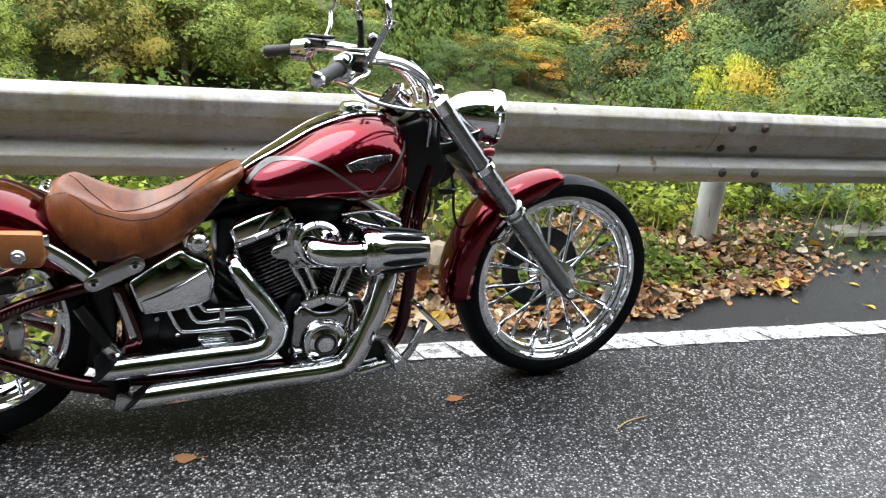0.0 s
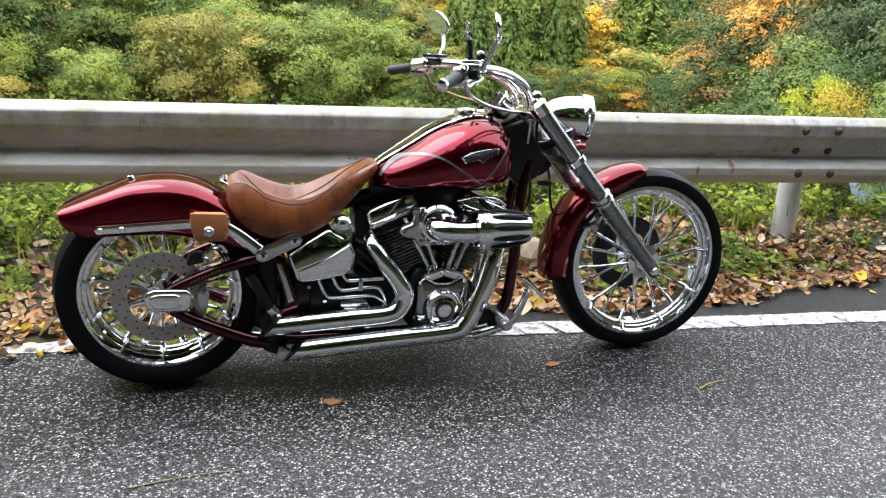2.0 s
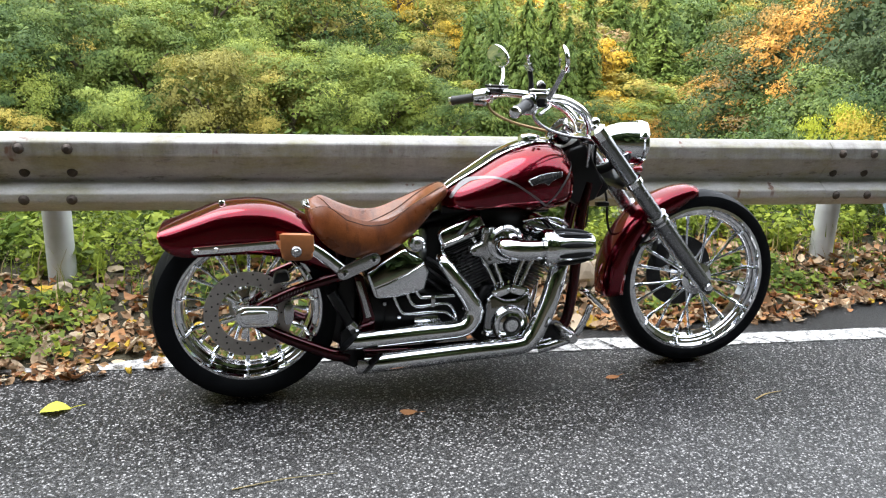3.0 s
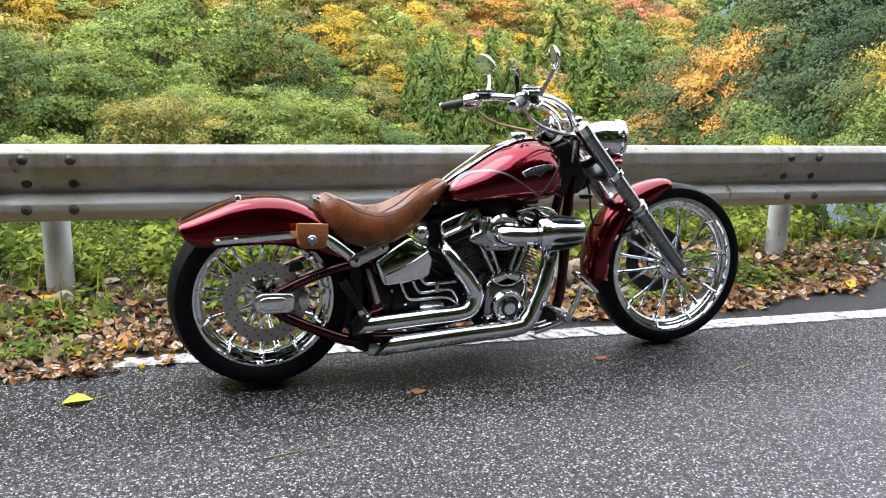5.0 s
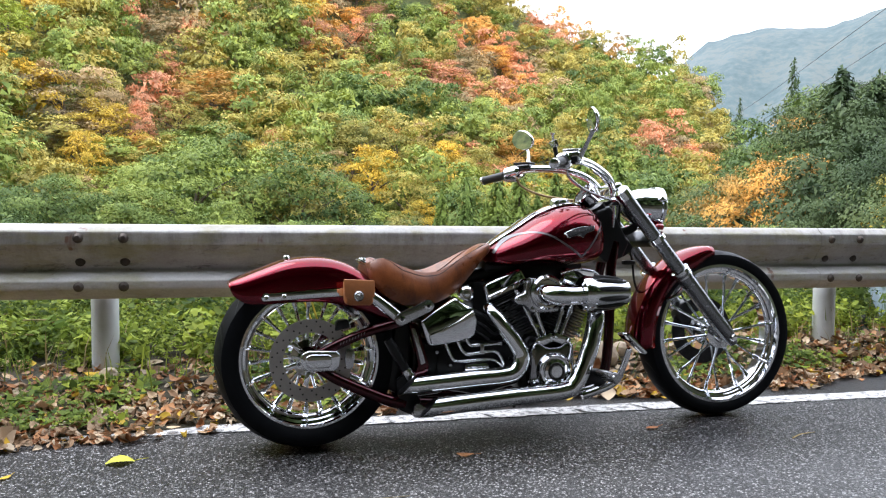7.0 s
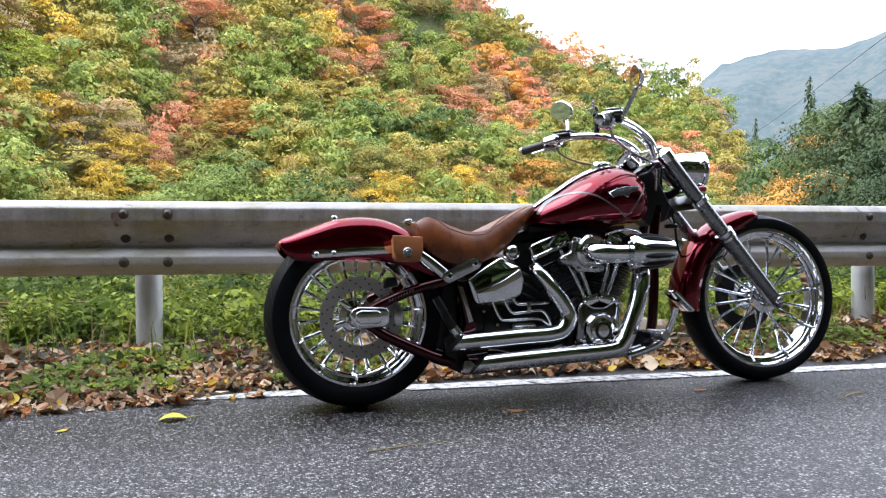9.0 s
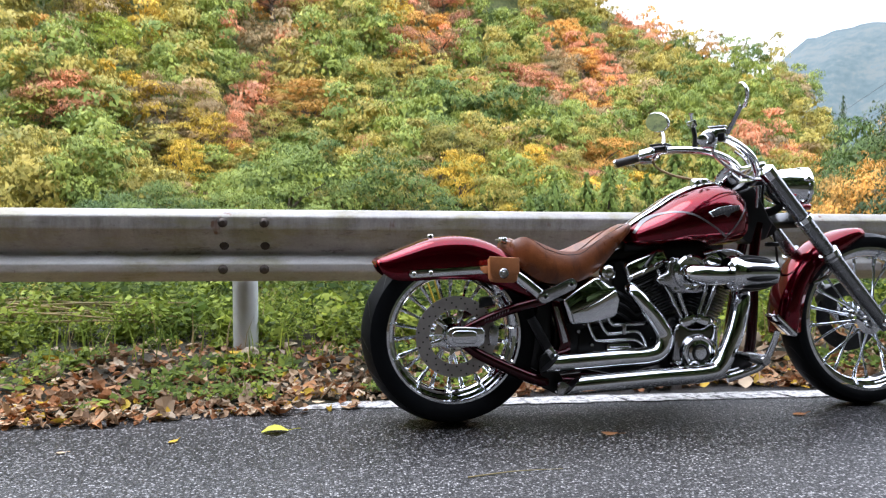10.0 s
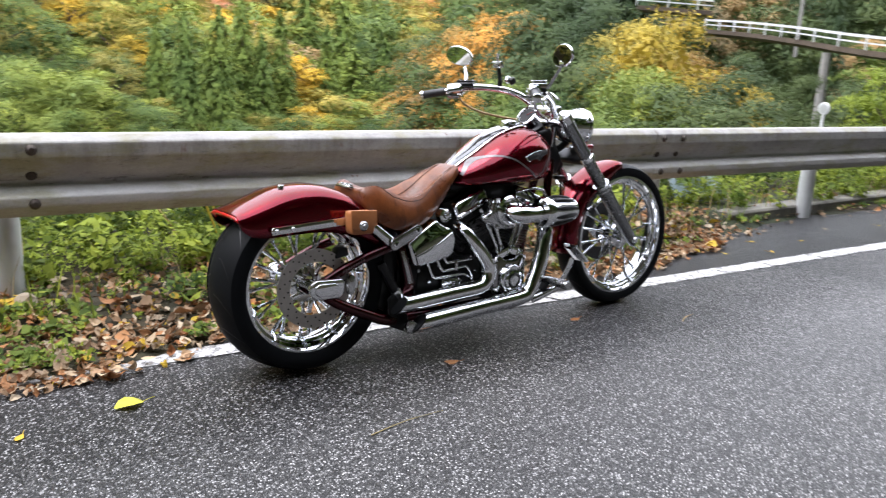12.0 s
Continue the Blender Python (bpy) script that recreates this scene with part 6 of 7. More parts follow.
# trees that stand out on the far side: azimuth, elevation of the top, sort, width in degrees, height
STANDING = [
    # the stand of cedars and what grows between and below them
    (15.4, 2.4, "cedar", 2.6, 15), (16.9, 0.6, "cedar", 2.2, 12), (17.7, 3.0, "cedar", 2.8, 16), (19.3, 3.4, "cedar", 3.0, 16), (20.6, 1.2, "cedar", 2.4, 13), (22.4, -1.6, "cedar", 2.2, 8), (21.9, 2.8, "cedar", 2.6, 15), (23.9, 4.9, "cedar", 3.0, 17), (25.2, 2.0, "cedar", 2.4, 14), (26.4, 3.6, "cedar", 2.8, 16), (27.2, 0.4, "cedar", 3.6, 11), (29.4, 1.2, "cedar", 2.6, 13), (13.6, 1.4, "cedar", 2.2, 12),
    (12.6, 0.6, "yellow", 3.4, 8), (10.8, -0.6, "olive", 4.2, 8), (26.6, -5.6, "orange", 3.0, 4), (29.6, -4.0, "orange", 3.2, 5), (24.0, -4.4, "olive", 3.0, 5), (20.8, -4.6, "olive", 3.4, 5), (31.4, 1.6, "olive", 3.6, 10), (17.6, -3.8, "green", 3.6, 5), (14.2, -3.4, "olive", 3.6, 6), (19.2, -5.0, "deep", 4.0, 6), (22.6, -4.6, "deep", 4.0, 6), (25.2, -4.2, "green", 4.0, 6), (28.2, -4.6, "deep", 4.0, 6), (30.8, -3.8, "green", 4.2, 7), (32.6, -3.2, "evergreen", 4.0, 8),
    # broad evergreens, with golden and rust crowns above them
    (-8.4, 0.9, "olive", 6.4, 9), (-3.9, 4.4, "green", 8.4, 14), (3.2, 4.1, "deep", 8.0, 14), (0.2, 2.4, "green", 5.6, 11), (6.6, 1.2, "deep", 5.4, 10), (-1.6, -0.4, "deep", 5.6, 8), (1.4, -1.6, "lime", 3.6, 6), (-5.8, -1.0, "deep", 5.0, 7), (4.6, -1.4, "deep", 5.0, 7), (8.2, -1.4, "deep", 5.0, 7), (-12.4, -1.0, "olive", 5.6, 7), (-15.6, 0.8, "deep", 6.0, 9), (-2.0, 2.9, "lime", 2.0, 10), (-12.0, 2.2, "green", 5.0, 9),
    (5.4, 4.0, "brown", 2.8, 9), (8.6, 4.4, "yellow", 4.6, 11), (11.2, 2.6, "olive", 4.4, 10), (13.7, 4.8, "yellow", 4.0, 10), (16.4, 4.4, "olive", 3.4, 10), (19.1, 5.3, "orange", 3.8, 9), (21.4, 5.6, "olive", 3.0, 9), (10.4, 6.4, "olive", 5.0, 11), (7.2, 6.2, "olive", 4.6, 11),
    (-9.7, 7.0, "yellow", 4.2, 9), (-11.0, 5.0, "yellow", 3.2, 8), (-7.3, 7.0, "red", 2.2, 8), (-2.4, 9.0, "orange", 6.0, 9), (-4.8, 7.6, "olive", 4.0, 9), (1.7, 5.6, "red", 1.8, 8), (-12.0, 8.6, "brown", 4.4, 9), (-4.6, 15.9, "red", 3.6, 9), (7.6, 15.9, "red", 2.6, 9), (7.4, 12.8, "brown", 3.4, 9), (8.8, 14.2, "red", 2.0, 9), (13.0, 10.6, "red", 3.4, 9), (13.6, 9.2, "red", 2.2, 8), (15.4, 11.0, "brown", 2.8, 9), (4.4, 13.2, "red", 2.0, 9), (-16.2, 13.6, "yellow", 2.6, 9), (-15.0, 12.8, "lime", 3.4, 9), (17.6, 11.6, "orange", 2.2, 9), (-18.5, 9.0, "red", 3.6, 9), (10.4, 17.0, "brown", 2.6, 9),
]
# trees of the nearer spur: azimuth, elevation of the top, distance, sort, width against height
HEROES = [
    # the nearer spur
    (33.5, 2.4, 70, "evergreen", 1.0), (34.8, 2.6, 62, "orange", 0.8), (37.4, 3.8, 56, "orange", 1.0), (35.6, 4.6, 66, "deep", 1.0), (39.2, 3.2, 54, "evergreen", 1.0), (37.8, -0.8, 44, "evergreen", 1.0), (39.4, -1.6, 40, "deep", 1.1), (38.4, -3.6, 32, "lime", 0.4), (41.0, -4.4, 30, "yellow", 0.7), (36.4, -4.4, 34, "deep", 0.9), (43.0, -3.6, 30, "deep", 0.9), (45.6, -2.6, 28, "deep", 0.9),
    (38.6, 6.4, 66, "evergreen", 0.9), (40.6, 9.4, 64, "dark_cedar", 1.9), (42.6, 8.6, 62, "dark_cedar", 2.0), (44.4, 10.2, 66, "dark_cedar", 1.9), (46.4, 9.0, 66, "dark_cedar", 1.8), (41.8, 7.4, 58, "evergreen", 1.0), (39.4, 7.8, 66, "evergreen", 1.0), (41.0, 5.2, 50, "evergreen", 1.0), (43.2, 4.4, 46, "evergreen", 0.9), (46.2, 3.4, 44, "olive", 0.9), (48.0, 3.5, 38, "yellow", 1.0), (47.0, 0.9, 33, "green", 0.9), (44.6, 1.6, 40, "evergreen", 0.9), (49.8, 1.4, 42, "orange", 0.8),
    (46.8, -0.2, 32, "green", 0.9), (49.4, -0.9, 29, "evergreen", 0.9), (51.6, 0.4, 36, "evergreen", 0.9), (43.0, -0.4, 38, "deep", 1.0), (40.8, 0.6, 46, "evergreen", 1.0), (54.2, -1.6, 28, "evergreen", 0.9), (57.2, -3.4, 24, "evergreen", 0.9),
    (62.5, 1.6, 13.5, "lime", 0.75), (66.0, 2.4, 13, "lime", 0.8), (53.5, 1.4, 50, "evergreen", 0.8), (56.5, 0.2, 44, "evergreen", 0.7), (61.2, 0.0, 40, "evergreen", 0.8),
]


def place_hero(az, el, r, kind, wide, k):
    while True:
        x, y = r * math.sin(radians(az)), r * math.cos(radians(az))
        z0 = land(x, y) - 0.3
        h = 1.1 + r * math.tan(radians(el)) - z0
        if r < 80 or h < 11.5 or r > 250:
            break
        r += 4.0
    tall = 12.0 if "cedar" in kind else 7.4
    s = max(0.35, h / tall)
    wd = wide * (s if "cedar" in kind else min(s, 0.55 * s + 0.5))
    make_tree(kind, k % 2, Matrix.Translation((x, y, z0)) @ Matrix.Rotation(k * 2.4, 4, "Z") @ Matrix.Diagonal((wd, wd, s, 1)), r > 47)


def place_standing(az, el, kind, wide, h, k):
    """Where the valley side is high enough for a tree of that height to reach that elevation."""
    r = 50.0
    while r < 252:
        x, y = r * math.sin(radians(az)), r * math.cos(radians(az))
        if math.degrees(math.atan2(land(x, y) + h - 1.1, r)) >= el:
            break
        r += 1.0
    z0 = land(x, y) - 0.4
    w = r * math.tan(radians(wide)) * (1.35 if el > 8 else 1.1)
    sz = (h + 0.4) / (12.0 if "cedar" in kind else 7.3)
    sw = w / (2.8 if "cedar" in kind else 5.2 if kind in ("red", "orange", "brown") else 6.4)
    make_tree(kind, k % 2, Matrix.Translation((x, y, z0)) @ Matrix.Rotation(k * 2.4, 4, "Z") @ Matrix.Diagonal((sw, sw, sz, 1)), r > 80)
    return az, r, wide


def spur():
    """The dark wood that closes the nearer spur up to its crest."""
    rng = random.Random(8)
    for k in range(84):
        az = 33.4 + 16.5 * (k + rng.random()) / 84
        top = float(np.interp(az, [33, 35, 37, 39, 40.5, 43, 46, 50], [3.2, 4.6, 5.6, 6.6, 8.6, 8.8, 9.4, 9.0]))
        layer = k % 3
        # the upper road runs there
        if layer == 2 and az > 42.0:
            continue
        kind = ("evergreen", "deep", "evergreen", "orange", "evergreen", "brown", "deep", "dark_cedar")[rng.randrange(8)] if layer else ("dark_cedar", "evergreen")[rng.randrange(2)]
        place_hero(az, top - layer * rng.uniform(1.2, 2.4) - rng.uniform(0, 0.7), 88 - layer * 13, kind, 1.9 if "cedar" in kind else 1.3, k)


spur()
CLEAR = [place_standing(*one, k) for k, one in enumerate(STANDING)]
for k, hero in enumerate(HEROES):
    place_hero(*hero, k)


def sort_of(az, el, x, y, rng):
    """Which tree grows there: autumn colours in drifts, evergreens low down."""
    n = noise.noise(Vector((x / 26, y / 26, 11))) + 0.5 * noise.noise(Vector((x / 9, y / 9, 17)))
    warm = 0.49 + 0.85 * n + 0.018 * max(-10, min(12, el)) + 0.012 * max(-10, min(6, az - 8))
    pick = 0.5 + 1.1 * noise.noise(Vector((x / 15, y / 15, 23))) + rng.uniform(-0.22, 0.22)
    if az > 33.5:
        table = ("evergreen", "dark_cedar", "deep", "brown", "evergreen", "evergreen", "dark_cedar", "deep")
        return table[rng.randrange(8)]
    if warm < 0.25:
        table = ("deep", "deep", "green", "green", "olive")
    elif warm < 0.62:
        table = ("deep", "green", "green", "olive", "green", "olive", "olive")
    elif warm < 0.80:
        table = ("green", "olive", "green", "olive", "brown", "olive", "yellow")
    else:
        table = ("orange", "brown", "red", "red", "brown", "orange", "olive")
    return table[max(0, min(len(table) - 1, int(pick * len(table))))]


def woods():
    rng = random.Random(31)
    quads, soft, index, placed = [], [], [], 0
    r = 57.0
    while r < 262:
        step = 5.2 if r < 120 else 5.9 + (r - 120) * 0.008
        dr = step * 0.78
        for az0 in np.arange(-20.5, 66, math.degrees(step / r)):
            az = az0 + rng.uniform(-0.45, 0.45) * math.degrees(step / r)
            rr = r + rng.uniform(-0.5, 0.5) * dr
            big = float(np.interp(az, RIDGE_AZ, RIDGE_R))
            if rr > big + 6 or (13.0 < az < 32 and rr < 92) or (az > 33 and rr < 72):
                continue
            x, y = rr * math.sin(radians(az)), rr * math.cos(radians(az))
            z = land(x, y)
            el = math.degrees(math.atan2(z, rr))
            if el > 18.0 or z < -12.4:
                continue
            kind = sort_of(az, el, x, y, rng)
            s = rng.uniform(0.95, 1.55) * (1.12 if kind in ("deep", "green", "olive") else 1.0)
            if any(abs(az - a) < w * 0.3 and hr - 3.5 < rr < hr + 1.5 for a, hr, w in CLEAR):
                continue
            hides = any(abs(az - a) < w * 0.55 and hr - 15 < rr < hr for a, hr, w in CLEAR)
            if rr < 84 and placed < 24 and -24 < az < 50:
                sz = s * rng.uniform(0.85, 1.1)
                make_tree(kind, rng.randrange(2), Matrix.Translation((x, y, z - 0.4)) @ Matrix.Rotation(rng.uniform(0, 6.28), 4, "Z") @ Matrix.Diagonal((s, s, sz, 1)))
                placed += 1
                continue
            base = LOW_CEDAR[rng.randrange(2)] if "cedar" in kind else (LOW_BROAD if rr < 108 else FAR_BROAD)[rng.randrange(5)]
            if "cedar" in kind:
                s *= 0.85
            a = rng.uniform(0, 6.28)
            rot = np.array([[math.cos(a), -math.sin(a), 0], [math.sin(a), math.cos(a), 0], [0, 0, 1]])
            turned = base @ rot.T
            quads.append(turned[0] * np.array([s, s, s * (0.66 if hides else rng.uniform(0.9, 1.25))]) + np.array([x, y, z - 1.0 * s]))
            soft.append(turned[1])
            index.append(np.full(base.shape[1], KINDS.index(kind)))
        r += dr
    me = quads_mesh("woodland", np.concatenate(quads), [LEAVES[k] for k in KINDS], np.concatenate(index), np.concatenate(soft))
    tagged(new("woodland", me), "dense mixed autumn forest covering the valley side", "forest", kind="stuff")
    # the wooded cutting across the road, unseen; its oversized front row blocks sky light
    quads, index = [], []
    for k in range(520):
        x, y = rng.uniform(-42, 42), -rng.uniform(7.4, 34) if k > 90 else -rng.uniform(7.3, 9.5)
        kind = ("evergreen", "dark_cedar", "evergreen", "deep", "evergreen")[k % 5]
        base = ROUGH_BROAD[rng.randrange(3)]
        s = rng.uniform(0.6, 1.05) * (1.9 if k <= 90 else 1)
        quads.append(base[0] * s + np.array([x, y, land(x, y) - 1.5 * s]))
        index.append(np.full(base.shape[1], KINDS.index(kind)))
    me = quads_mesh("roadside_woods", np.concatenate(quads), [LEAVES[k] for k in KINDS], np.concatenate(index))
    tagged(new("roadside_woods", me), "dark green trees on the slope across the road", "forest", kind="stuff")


woods()


# ---- verge: leaf litter, weeds, small things ----
def dry_leaf(rng, size, curl):
    """A curled oval leaf with a bent midrib: 12 triangles."""
    vs, fs = [], []
    n = 4
    bend, twist = rng.uniform(-1, 1) * curl, rng.uniform(-0.4, 0.4)
    wid = rng.uniform(0.26, 0.42)
    for i in range(n + 1):
        t = i / n
        w = wid * math.sin(math.pi * min(0.97, max(0.05, t)) ** 0.85)
        x, z = (t - 0.5), bend * (t - 0.5) ** 2 * 1.6
        cup = curl * rng.uniform(0.2, 0.6) * w
        for sd in (-1, 0, 1):
            vs.append((x * size, sd * w * size, (z + (cup if sd else 0) + twist * sd * w * (t - 0.5)) * size))
    for i in range(n):
        for j in (0, 1):
            a = i * 3 + j
            fs.append((a, a + 3, a + 4, a + 1))
    return np.array(vs), fs


def litter():
    rng = random.Random(77)
    shapes = [dry_leaf(rng, 1.0, c) for c in (0.4, 0.8, 1.2, 1.8, 0.7, 1.1, 1.5, 0.3)]
    bed = thing("leaf_litter", "bed of fallen brown and rust autumn leaves on the verge", "leaf litter", kind="stuff")
    data = {}
    V, F, I, off = [], [], [], 0
    singles = 0
    spots = []
    for k in range(17000):
        x = rng.uniform(-4.0, 7.5) if k % 7 else rng.choice((-4 - abs(rng.gauss(0, 2.5)), 7.5 + abs(rng.gauss(0, 2.5))))
        e = asphalt_edge(x)
        d = abs(rng.gauss(0, 0.34)) - 0.09
        # the bed is deepest along the asphalt's edge and thins out among the weeds
        if x > 3.0 and rng.random() < (0.6 if x < 3.4 else 0.93):
            continue
        y = e + d if k % 3 else e + rng.uniform(0.1, 0.95)
        if y > 3.9:
            continue
        if x > -1.05 and y < 2.455 - 0.032 * x and rng.random() < 0.85:
            continue
        spots.append((x, y))
    spots.sort(key=lambda p: abs(p[0] + 1.2) + p[1] * 0.5)
    for k, (x, y) in enumerate(spots):
        z = max(land(x, y), 0.0 if y < asphalt_edge(x) + 0.03 else -1) + rng.uniform(0.004, 0.028)
        size = rng.uniform(0.02, 0.056) * (rng.uniform(1.4, 2.2) if rng.random() < 0.14 else 1)
        si = rng.randrange(8)
        mi = rng.choices((0, 1, 2, 3), (0.42, 0.26, 0.26, 0.06))[0]
        m = Matrix.Translation((x, y, z)) @ Euler((rng.gauss(0, 0.36), rng.gauss(0, 0.36), rng.uniform(0, 6.28))).to_matrix().to_4x4() @ Matrix.Diagonal((size, size, size, 1))
        vs, fs = shapes[si]
        if k % 14 == 0 and singles < 290 and -3 < x < 4:
            key = (si, mi)
            if key not in data:
                me = bpy.data.meshes.new("leaf")
                me.from_pydata(vs.tolist(), [], fs)
                me.materials.append(DRY[mi])
                data[key] = me
            o = new("leaf", data[key])
            o.parent, o.matrix_basis = bed, m
            singles += 1
            continue
        A = np.array(m)
        V.append(vs @ A[:3, :3].T + A[:3, 3])
        F += [tuple(i + off for i in f) for f in fs]
        I += [mi] * len(fs)
        off += len(vs)
    me = bpy.data.meshes.new("leaf_layer")
    me.from_pydata(np.concatenate(V).tolist(), [], F)
    for m in DRY:
        me.materials.append(m)
    me.polygons.foreach_set("material_index", I)
    o = tagged(new("leaf_layer", me), kind="stuff")
    o.parent = bed


def weeds():
    """Low leafy weeds, one object of stuff per look."""
    rs = np.random.RandomState(3)
    for name, mat, n, lab, zone in (("weeds", WEED, 1250, "bright green low weeds growing round the rail posts", 0), ("undergrowth", WEED_DARK, 640, "dark green undergrowth on the bank behind the rail", 1), ("yellow_weeds", LEAVES["lime"], 330, "yellow-green leafy plants along the verge", 2)):
        quads = []
        for k in range(n + 160):
            x = rs.uniform(-4.5, 8.5) if k < n else rs.choice((rs.uniform(-11, -4.5), rs.uniform(8.5, 13)))
            if zone == 1:
                y = 3.7 + abs(rs.normal(0, 1.0))
                h = rs.uniform(0.22, 0.6)
            else:
                y = 3.46 + rs.normal(0, 0.24) + (0.3 if zone == 2 else 0)
                h = rs.uniform(0.06, 0.24) if zone == 0 else rs.uniform(0.10, 0.34)
                if y < 3.2:
                    h = 0.03 + 0.05 * rs.rand()
            e = asphalt_edge(x)
            if y < e + 0.12:
                continue
            if x > 3.2 and y < 3.25:
                continue
            if x > 1.0 and zone != 1 and noise.noise(Vector((x * 2.3, y * 2.3, 31))) < -0.04:
                continue
            z = land(x, y)
            m = int(14 + h * (250 if zone == 1 else 190))
            t = rs.uniform(0.15, 1.0, m)
            a = rs.uniform(0, math.tau, m)
            rad = h * 0.45 * np.sqrt(t) * rs.uniform(0.3, 1.1, m)
            p = np.stack([x + np.cos(a) * rad, y + np.sin(a) * rad, z + t * h], 1)
            nr = np.stack([np.cos(a) * 0.5, np.sin(a) * 0.5, np.full(m, 1.0)], 1)
            broad = zone != 1 and y > 3.2 and rs.rand() < 0.22
            if broad:
                # a few broad leaves held out flat on thin stems
                p, nr = p[: m // 2], nr[: m // 2]
            quads.append(leaf_quads(p, nr, 0.018 + 0.018 * rs.rand() if broad else 0.008 + 0.020 * rs.rand() ** 1.6 if zone != 1 else 0.010 + 0.018 * rs.rand(), rs))
        me = quads_mesh(name, np.concatenate(quads), [mat])
        tagged(new(name, me), lab, "weeds", kind="stuff")
    quads = []
    for k in range(4200):
        x = rs.uniform(-4.0, 6.5)
        y = asphalt_edge(x) + 0.06 + rs.rand() * 0.75
        if y > 3.2 or noise.noise(Vector((x * 1.7, y * 2.6, 9))) < (0.02 if x < 0.3 else 0.15):
            continue
        z = land(x, y)
        m = 7
        a = rs.uniform(0, math.tau, m)
        rad = rs.uniform(0.01, 0.05, m)
        p = np.stack([x + np.cos(a) * rad, y + np.sin(a) * rad, z + rs.uniform(0.02, 0.055, m)], 1)
        quads.append(leaf_quads(p, np.tile([0.0, -0.25, 1.0], (m, 1)), 0.009 + 0.020 * rs.rand() ** 2, rs))
    tagged(new("ivy", quads_mesh("ivy", np.concatenate(quads), [WEED, WEED_DARK], (rs.rand(sum(len(q) for q in quads)) < 0.65).astype(int))), "low green creeping plants among the fallen leaves", "weeds", kind="stuff")
    # grass blades and straw
    bl = []
    for k in range(1500):
        x = rs.uniform(-4.5, 8.5)
        y = 3.3 + rs.normal(0, 0.25)
        if y < asphalt_edge(x) + 0.15:
            continue
        z = land(x, y)
        h = rs.uniform(0.06, 0.26)
        a, lean = rs.uniform(0, math.tau), rs.uniform(0.1, 0.8) * h
        w = 0.0022 + 0.002 * rs.rand()
        d = np.array([math.cos(a), math.sin(a), 0])
        sd = np.array([-d[1], d[0], 0]) * w
        b = np.array([x, y, z - 0.01])
        mid = b + d * lean * 0.35 + np.array([0, 0, h * 0.6])
        tip = b + d * lean + np.array([0, 0, h])
        bl.append([b - sd, b + sd, mid + sd * 0.8, mid - sd * 0.8])
        bl.append([mid - sd * 0.8, mid + sd * 0.8, tip + sd * 0.1, tip - sd * 0.1])
    bl = np.array(bl)
    idx = (np.arange(len(bl)) // 2 % 4 == 0).astype(int)
    me = quads_mesh("grass", bl, [WEED, STRAW], idx)
    tagged(new("grass", me), "thin green and straw-coloured grass blades on the verge", "grass", kind="stuff")


litter()
weeds()


def fallen_leaf(x, y, size, turn, material, words):
    rng = random.Random(int((x + 9) * 1000))
    vs, fs = dry_leaf(rng, size, 0.35)
    o = mesh_part("fallen_leaf", [tuple(v) for v in vs], fs, material, smooth=True)
    low = float(vs[:, 2].min())
    o.matrix_basis = Matrix.Translation((x, y, 0.003 - low)) @ Matrix.Rotation(radians(turn), 4, "Z")
    stem = bmesh.new()
    sweep([(size * 0.45, 0, 0.002 + low), (size * 0.7, size * 0.05, 0.004 + low), (size * 0.95, size * 0.12, 0.003 + low)], 0.0012, 5, 2, bm=stem)
    part("stem", stem, material, o)
    tagged(o, words, "leaf", "fallen leaves on the asphalt")


fallen_leaf(-1.147, 2.07, 0.095, 8, LEAF_GREEN_YELLOW, "fresh yellow-green leaf lying on the asphalt")
fallen_leaf(0.848, 2.055, 0.060, 10, DRY[1], "curled orange-brown leaf lying on the asphalt")
fallen_leaf(-1.48, 1.99, 0.045, 60, DRY[3], "small yellow leaf lying on the asphalt")
fallen_leaf(-2.1, 2.29, 0.07, 20, DRY[3], "yellow leaf lying beside the verge")
fallen_leaf(0.02, 1.88, 0.06, -10, DRY[1], "flat rust-coloured leaf lying in the motorcycle's shadow")
for x, y, s, mm in ((-1.816, 1.903, 0.032, 2), (2.0, 2.52, 0.06, 2), (2.35, 2.62, 0.05, 1), (2.7, 2.6, 0.045, 3), (3.2, 2.75, 0.05, 3), (3.6, 2.62, 0.045, 3), (3.05, 2.5, 0.04, 3), (4.2, 2.8, 0.05, 2), (4.8, 2.7, 0.04, 3), (1.45, 2.45, 0.05, 2), (1.15, 2.5, 0.05, 3), (5.3, 2.85, 0.05, 2)):
    fallen_leaf(x, y, s, x * 97 % 180, DRY[mm], ("brown", "rust-coloured", "pale tan", "yellow")[mm] + " dry leaf lying on the road's edge")


def twig(pts, r, words):
    tagged(part("twig", sweep(pts, [r, r * 0.8, r * 0.4], 6, 3), STRAW), words, "twig")


twig([(1.30, 1.80, 0.004), (1.36, 1.83, 0.006), (1.44, 1.85, 0.004)], 0.003, "dry straw-coloured twig lying on the asphalt")
twig([(-0.55, 1.50, 0.003), (-0.40, 1.53, 0.005), (-0.25, 1.54, 0.003)], 0.0025, "thin dark twig lying on the asphalt")


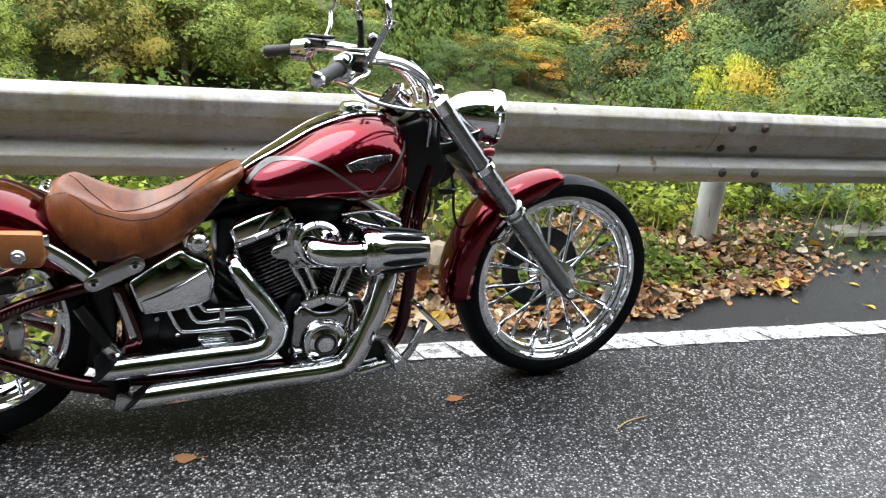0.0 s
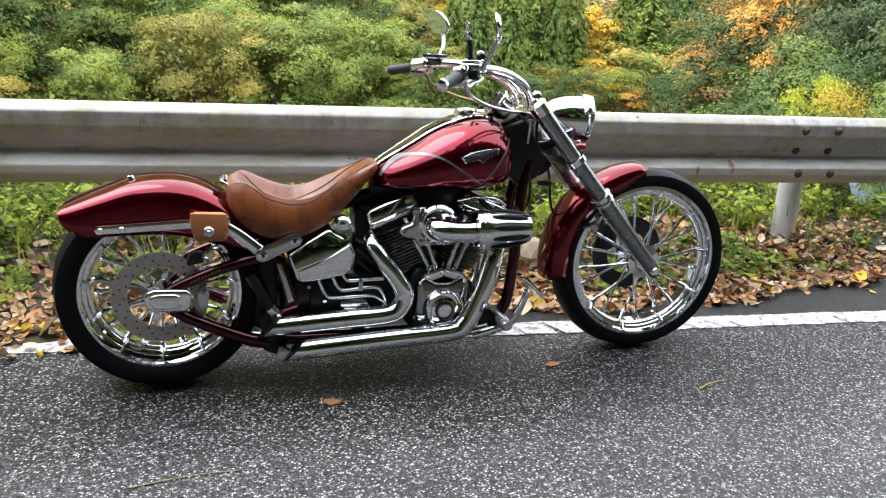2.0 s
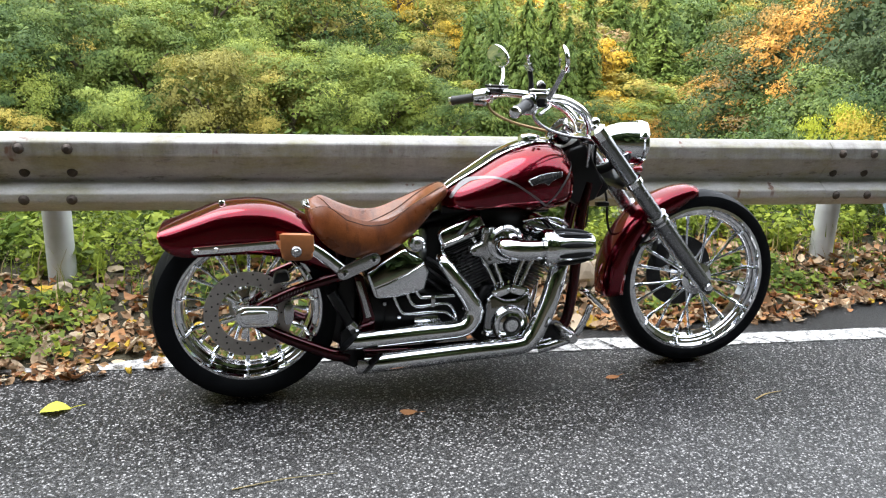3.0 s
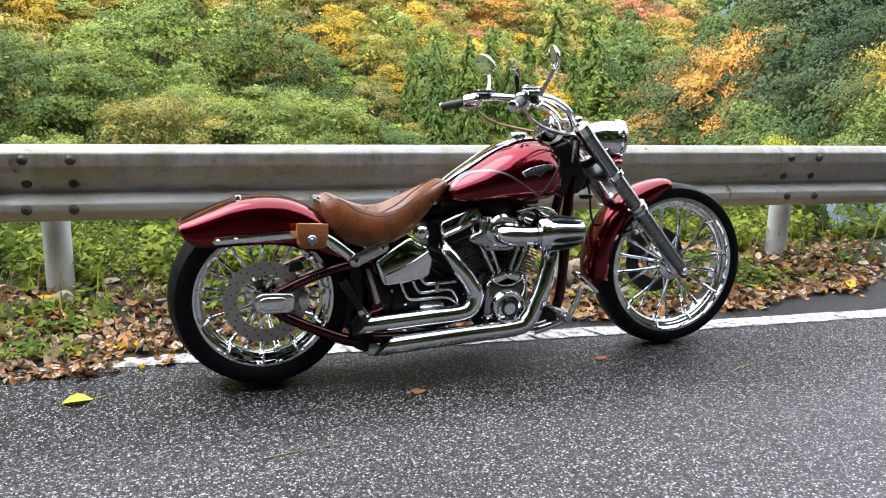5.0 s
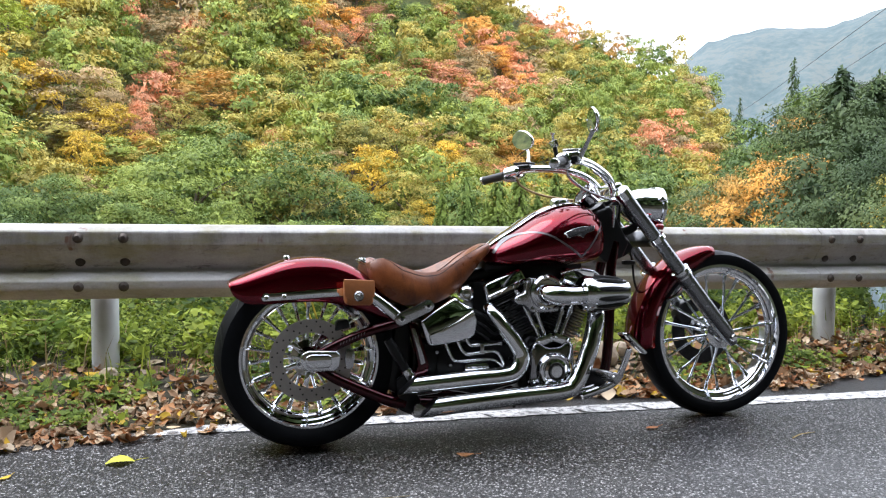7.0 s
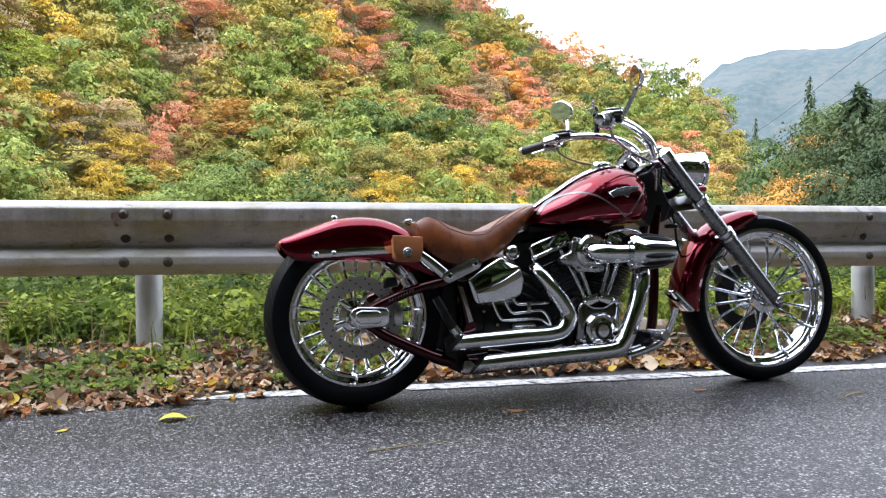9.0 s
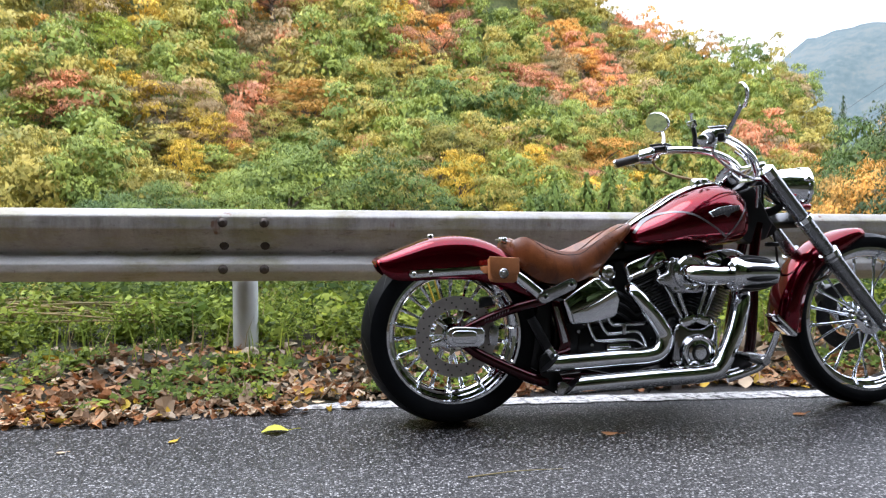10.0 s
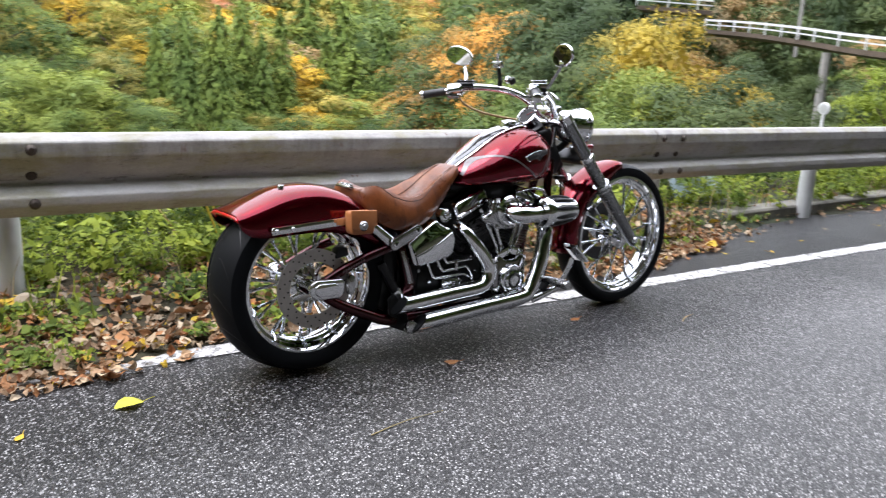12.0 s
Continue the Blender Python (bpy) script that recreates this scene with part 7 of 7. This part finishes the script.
def dry_canes():
    """A heap of fallen dry canes on the bank."""
    rng = random.Random(12)
    heap = thing("dry_canes", "heap of fallen straw-coloured canes among the weeds", "canes")
    for k in range(16):
        x, y = -2.75 + rng.uniform(-0.25, 0.25), 3.72 + rng.uniform(-0.18, 0.25)
        z = land(x, y) + 0.10 + rng.uniform(0, 0.14)
        ln, a = rng.uniform(0.7, 1.25), rng.uniform(-0.22, 0.16)
        p = Vector((x, y, z))
        d = Vector((math.cos(a), math.sin(a), rng.uniform(-0.06, 0.03)))
        part("cane", sweep([p, p + d * ln * 0.5 + Vector((0, 0, 0.02)), p + d * ln], [0.007, 0.006, 0.003], 6, 3), STRAW, heap)


dry_canes()


def stalks():
    """Bent yellow stalks leaning under the rail."""
    st = thing("plant_stalks", "bent yellow plant stalks leaning under the rail", "stalks")
    for k, (a, b, c) in enumerate((((-0.30, 3.52, 0.05), (-0.38, 3.5, 0.25), (-0.47, 3.5, 0.50)), ((-0.27, 3.54, 0.05), (-0.345, 3.52, 0.24), (-0.42, 3.51, 0.50)), ((-0.52, 3.48, 0.08), (-0.60, 3.49, 0.27), (-0.70, 3.5, 0.42)), ((-0.33, 3.5, 0.06), (-0.28, 3.48, 0.22), (-0.22, 3.47, 0.27)))):
        part("stalk", sweep([a, b, c], [0.007, 0.006, 0.004], 7, 4), LEAVES["yellow"] if k < 2 else STRAW, st)


stalks()


def stone(x, y, sx, sy, sz, seed, words):
    bm = bmesh.new()
    bmesh.ops.create_icosphere(bm, subdivisions=2, radius=1.0)
    for v in bm.verts:
        v.co *= 1 + 0.28 * noise.noise(v.co * 1.3 + Vector((seed, 0, 0))) + 0.08 * noise.noise(v.co * 4 + Vector((0, seed, 0)))
        v.co = Vector((round(v.co.x * 2.6) / 2.6 * 0.5 + v.co.x * 0.5, v.co.y, round(v.co.z * 2.2) / 2.2 * 0.5 + v.co.z * 0.5))
        v.co = Vector((v.co.x * sx, v.co.y * sy, v.co.z * sz))
    o = part("stone", bm, ROCK, smooth=False)
    o.matrix_basis = Matrix.Translation((x, y, land(x, y) + sz * 0.4)) @ Matrix.Rotation(seed, 4, "Z")
    tagged(o, words, "stone", "stones on the verge")


stone(1.085, 2.99, 0.088, 0.07, 0.078, 1.3, "angular tan stone half sunk in fallen leaves")
stone(1.22, 3.08, 0.06, 0.06, 0.05, 3.3, "small brown stone beside the larger stone")
stone(-1.33, 3.02, 0.05, 0.045, 0.04, 5.1, "flat pale brown stone at the post's foot")


# concrete edging past the rail post, and the pale sheet behind it
def edging():
    bm = bmesh.new()
    loops = []
    for x in (3.52, 4.6, 6.5, 9.0):
        y = 3.28 + (x - 3.15) * 0.02
        loops.append([(x, y - 0.10, -0.05), (x, y - 0.09, 0.085), (x, y - 0.075, 0.10), (x, y + 0.10, 0.10), (x, y + 0.11, -0.3)])
    loft(loops, bm=bm)
    tagged(part("concrete_kerb", bm, KERB), "low rough concrete edging strip under the guardrail", "kerb", kind="structure")
    sheet = thing("corrugated_sheet", "pale blue-grey corrugated sheet leaning behind the edging", "sheet", pose(3.75, 3.62, 0.10, -32, 0, 6))
    loops = []
    for k in range(34):
        x = -0.35 + 0.7 * k / 33
        loops.append([(x, 0.012 * math.sin(k * 1.5), z) for z in (-0.02, 0.16, 0.34)])
    part("panel", loft(loops, closed=False), BLUE_SHEET, sheet, solid=0.003)


edging()


def delineator():
    d = thing("delineator", "small round reflector on a white stem above the rail", "reflector")
    x, y = 4.56, RAIL_Y + 0.12
    part("stem", sweep([(x, y, 0.70), (x, y, 0.86)], 0.012, 12, smooth=False), WHITE_PAINT, d)
    part("plate", lathe([(0, -0.012), (0.045, -0.011), (0.05, -0.006), (0.05, 0.006), (0, 0.008)], "x", (x, y, 0.905), 28), WHITE_PAINT, d)
    part("reflector", lathe([(0, -0.017), (0.036, -0.015), (0.038, -0.011)], "x", (x, y, 0.905), 24), POST_STEEL, d)


delineator()


# ---- the upper road across the valley ----
def polar(az, el, r):
    return Vector((r * math.sin(radians(az)), r * math.cos(radians(az)), 1.15 + r * math.tan(radians(el))))


def far_road(name, pts, words, wide=5.0):
    road = thing(name, words, "elevated road")
    path = spline([polar(*p) for p in pts], 6)
    rows = []
    for p in path:
        out = Vector((p.x, p.y, 0)).normalized()
        rows.append([p + Vector((0, 0, -0.28)), p, p + out * wide, p + out * wide + Vector((0, 0, -0.28))])
    part("deck", loft(rows), BARK, road, "dark mossy concrete deck")
    for z0, z1 in ((0.60, 0.74), (0.30, 0.38)):
        part("rail_beam", loft([[p + Vector((0, 0, z0)), p + Vector((0, 0, z1)), p + Vector((p.x, p.y, 0)).normalized() * 0.06 + Vector((0, 0, z1)), p + Vector((p.x, p.y, 0)).normalized() * 0.06 + Vector((0, 0, z0))] for p in path]), WHITE_PAINT, road, "white steel guardrail beam")
    last = path[0]
    for p in path:
        if (p - last).length > 1.9 or p is path[0]:
            part("rail_post", block(p.x, p.y + 0.1, p.z + 0.38, 0.08, 0.08, 0.8, 0.01), WHITE_PAINT, road)
            last = p
    return road


far_road("upper_road", [(46.4, 4.15, 57), (48, 4.08, 57), (49.6, 4.0, 57), (51.4, 3.9, 57.5)], "upper mountain road with a white guardrail across the valley", 3.0)
lower = far_road("bridge", [(51.2, 2.7, 64), (54, 2.55, 58), (57, 2.25, 52), (60, 1.85, 47), (63.5, 1.5, 43), (68, 1.2, 40)], "concrete bridge with a white guardrail across the valley")
pp = polar(58.8, 1.0, 49)
part("pier", sweep([(pp.x, pp.y, pp.z - 9), (pp.x, pp.y, pp.z + 0.4)], 0.24, 14, smooth=False), CONCRETE, lower, "pale concrete pier")
up = polar(57.0, 3, 60)
pole = thing("utility_pole", "grey utility pole beside the bridge", "pole")
part("shaft", sweep([(up.x, up.y, up.z - 2), (up.x, up.y, up.z + 9)], [0.13, 0.09], 12, smooth=False), CONCRETE, pole)
for k in range(3):
    a, b = polar(30.5 + 0.9 * k, 4.6 - 0.5 * k, 150), polar(46 + 1.2 * k, 14.5 - 1.6 * k, 48)
    mid = (a + b) / 2 - Vector((0, 0, 1.2))
    o = tagged(part("power_line", sweep([a, mid, b], 0.022, 5, 8), BLACK), "thin black power line over the valley", "cable", "power lines")
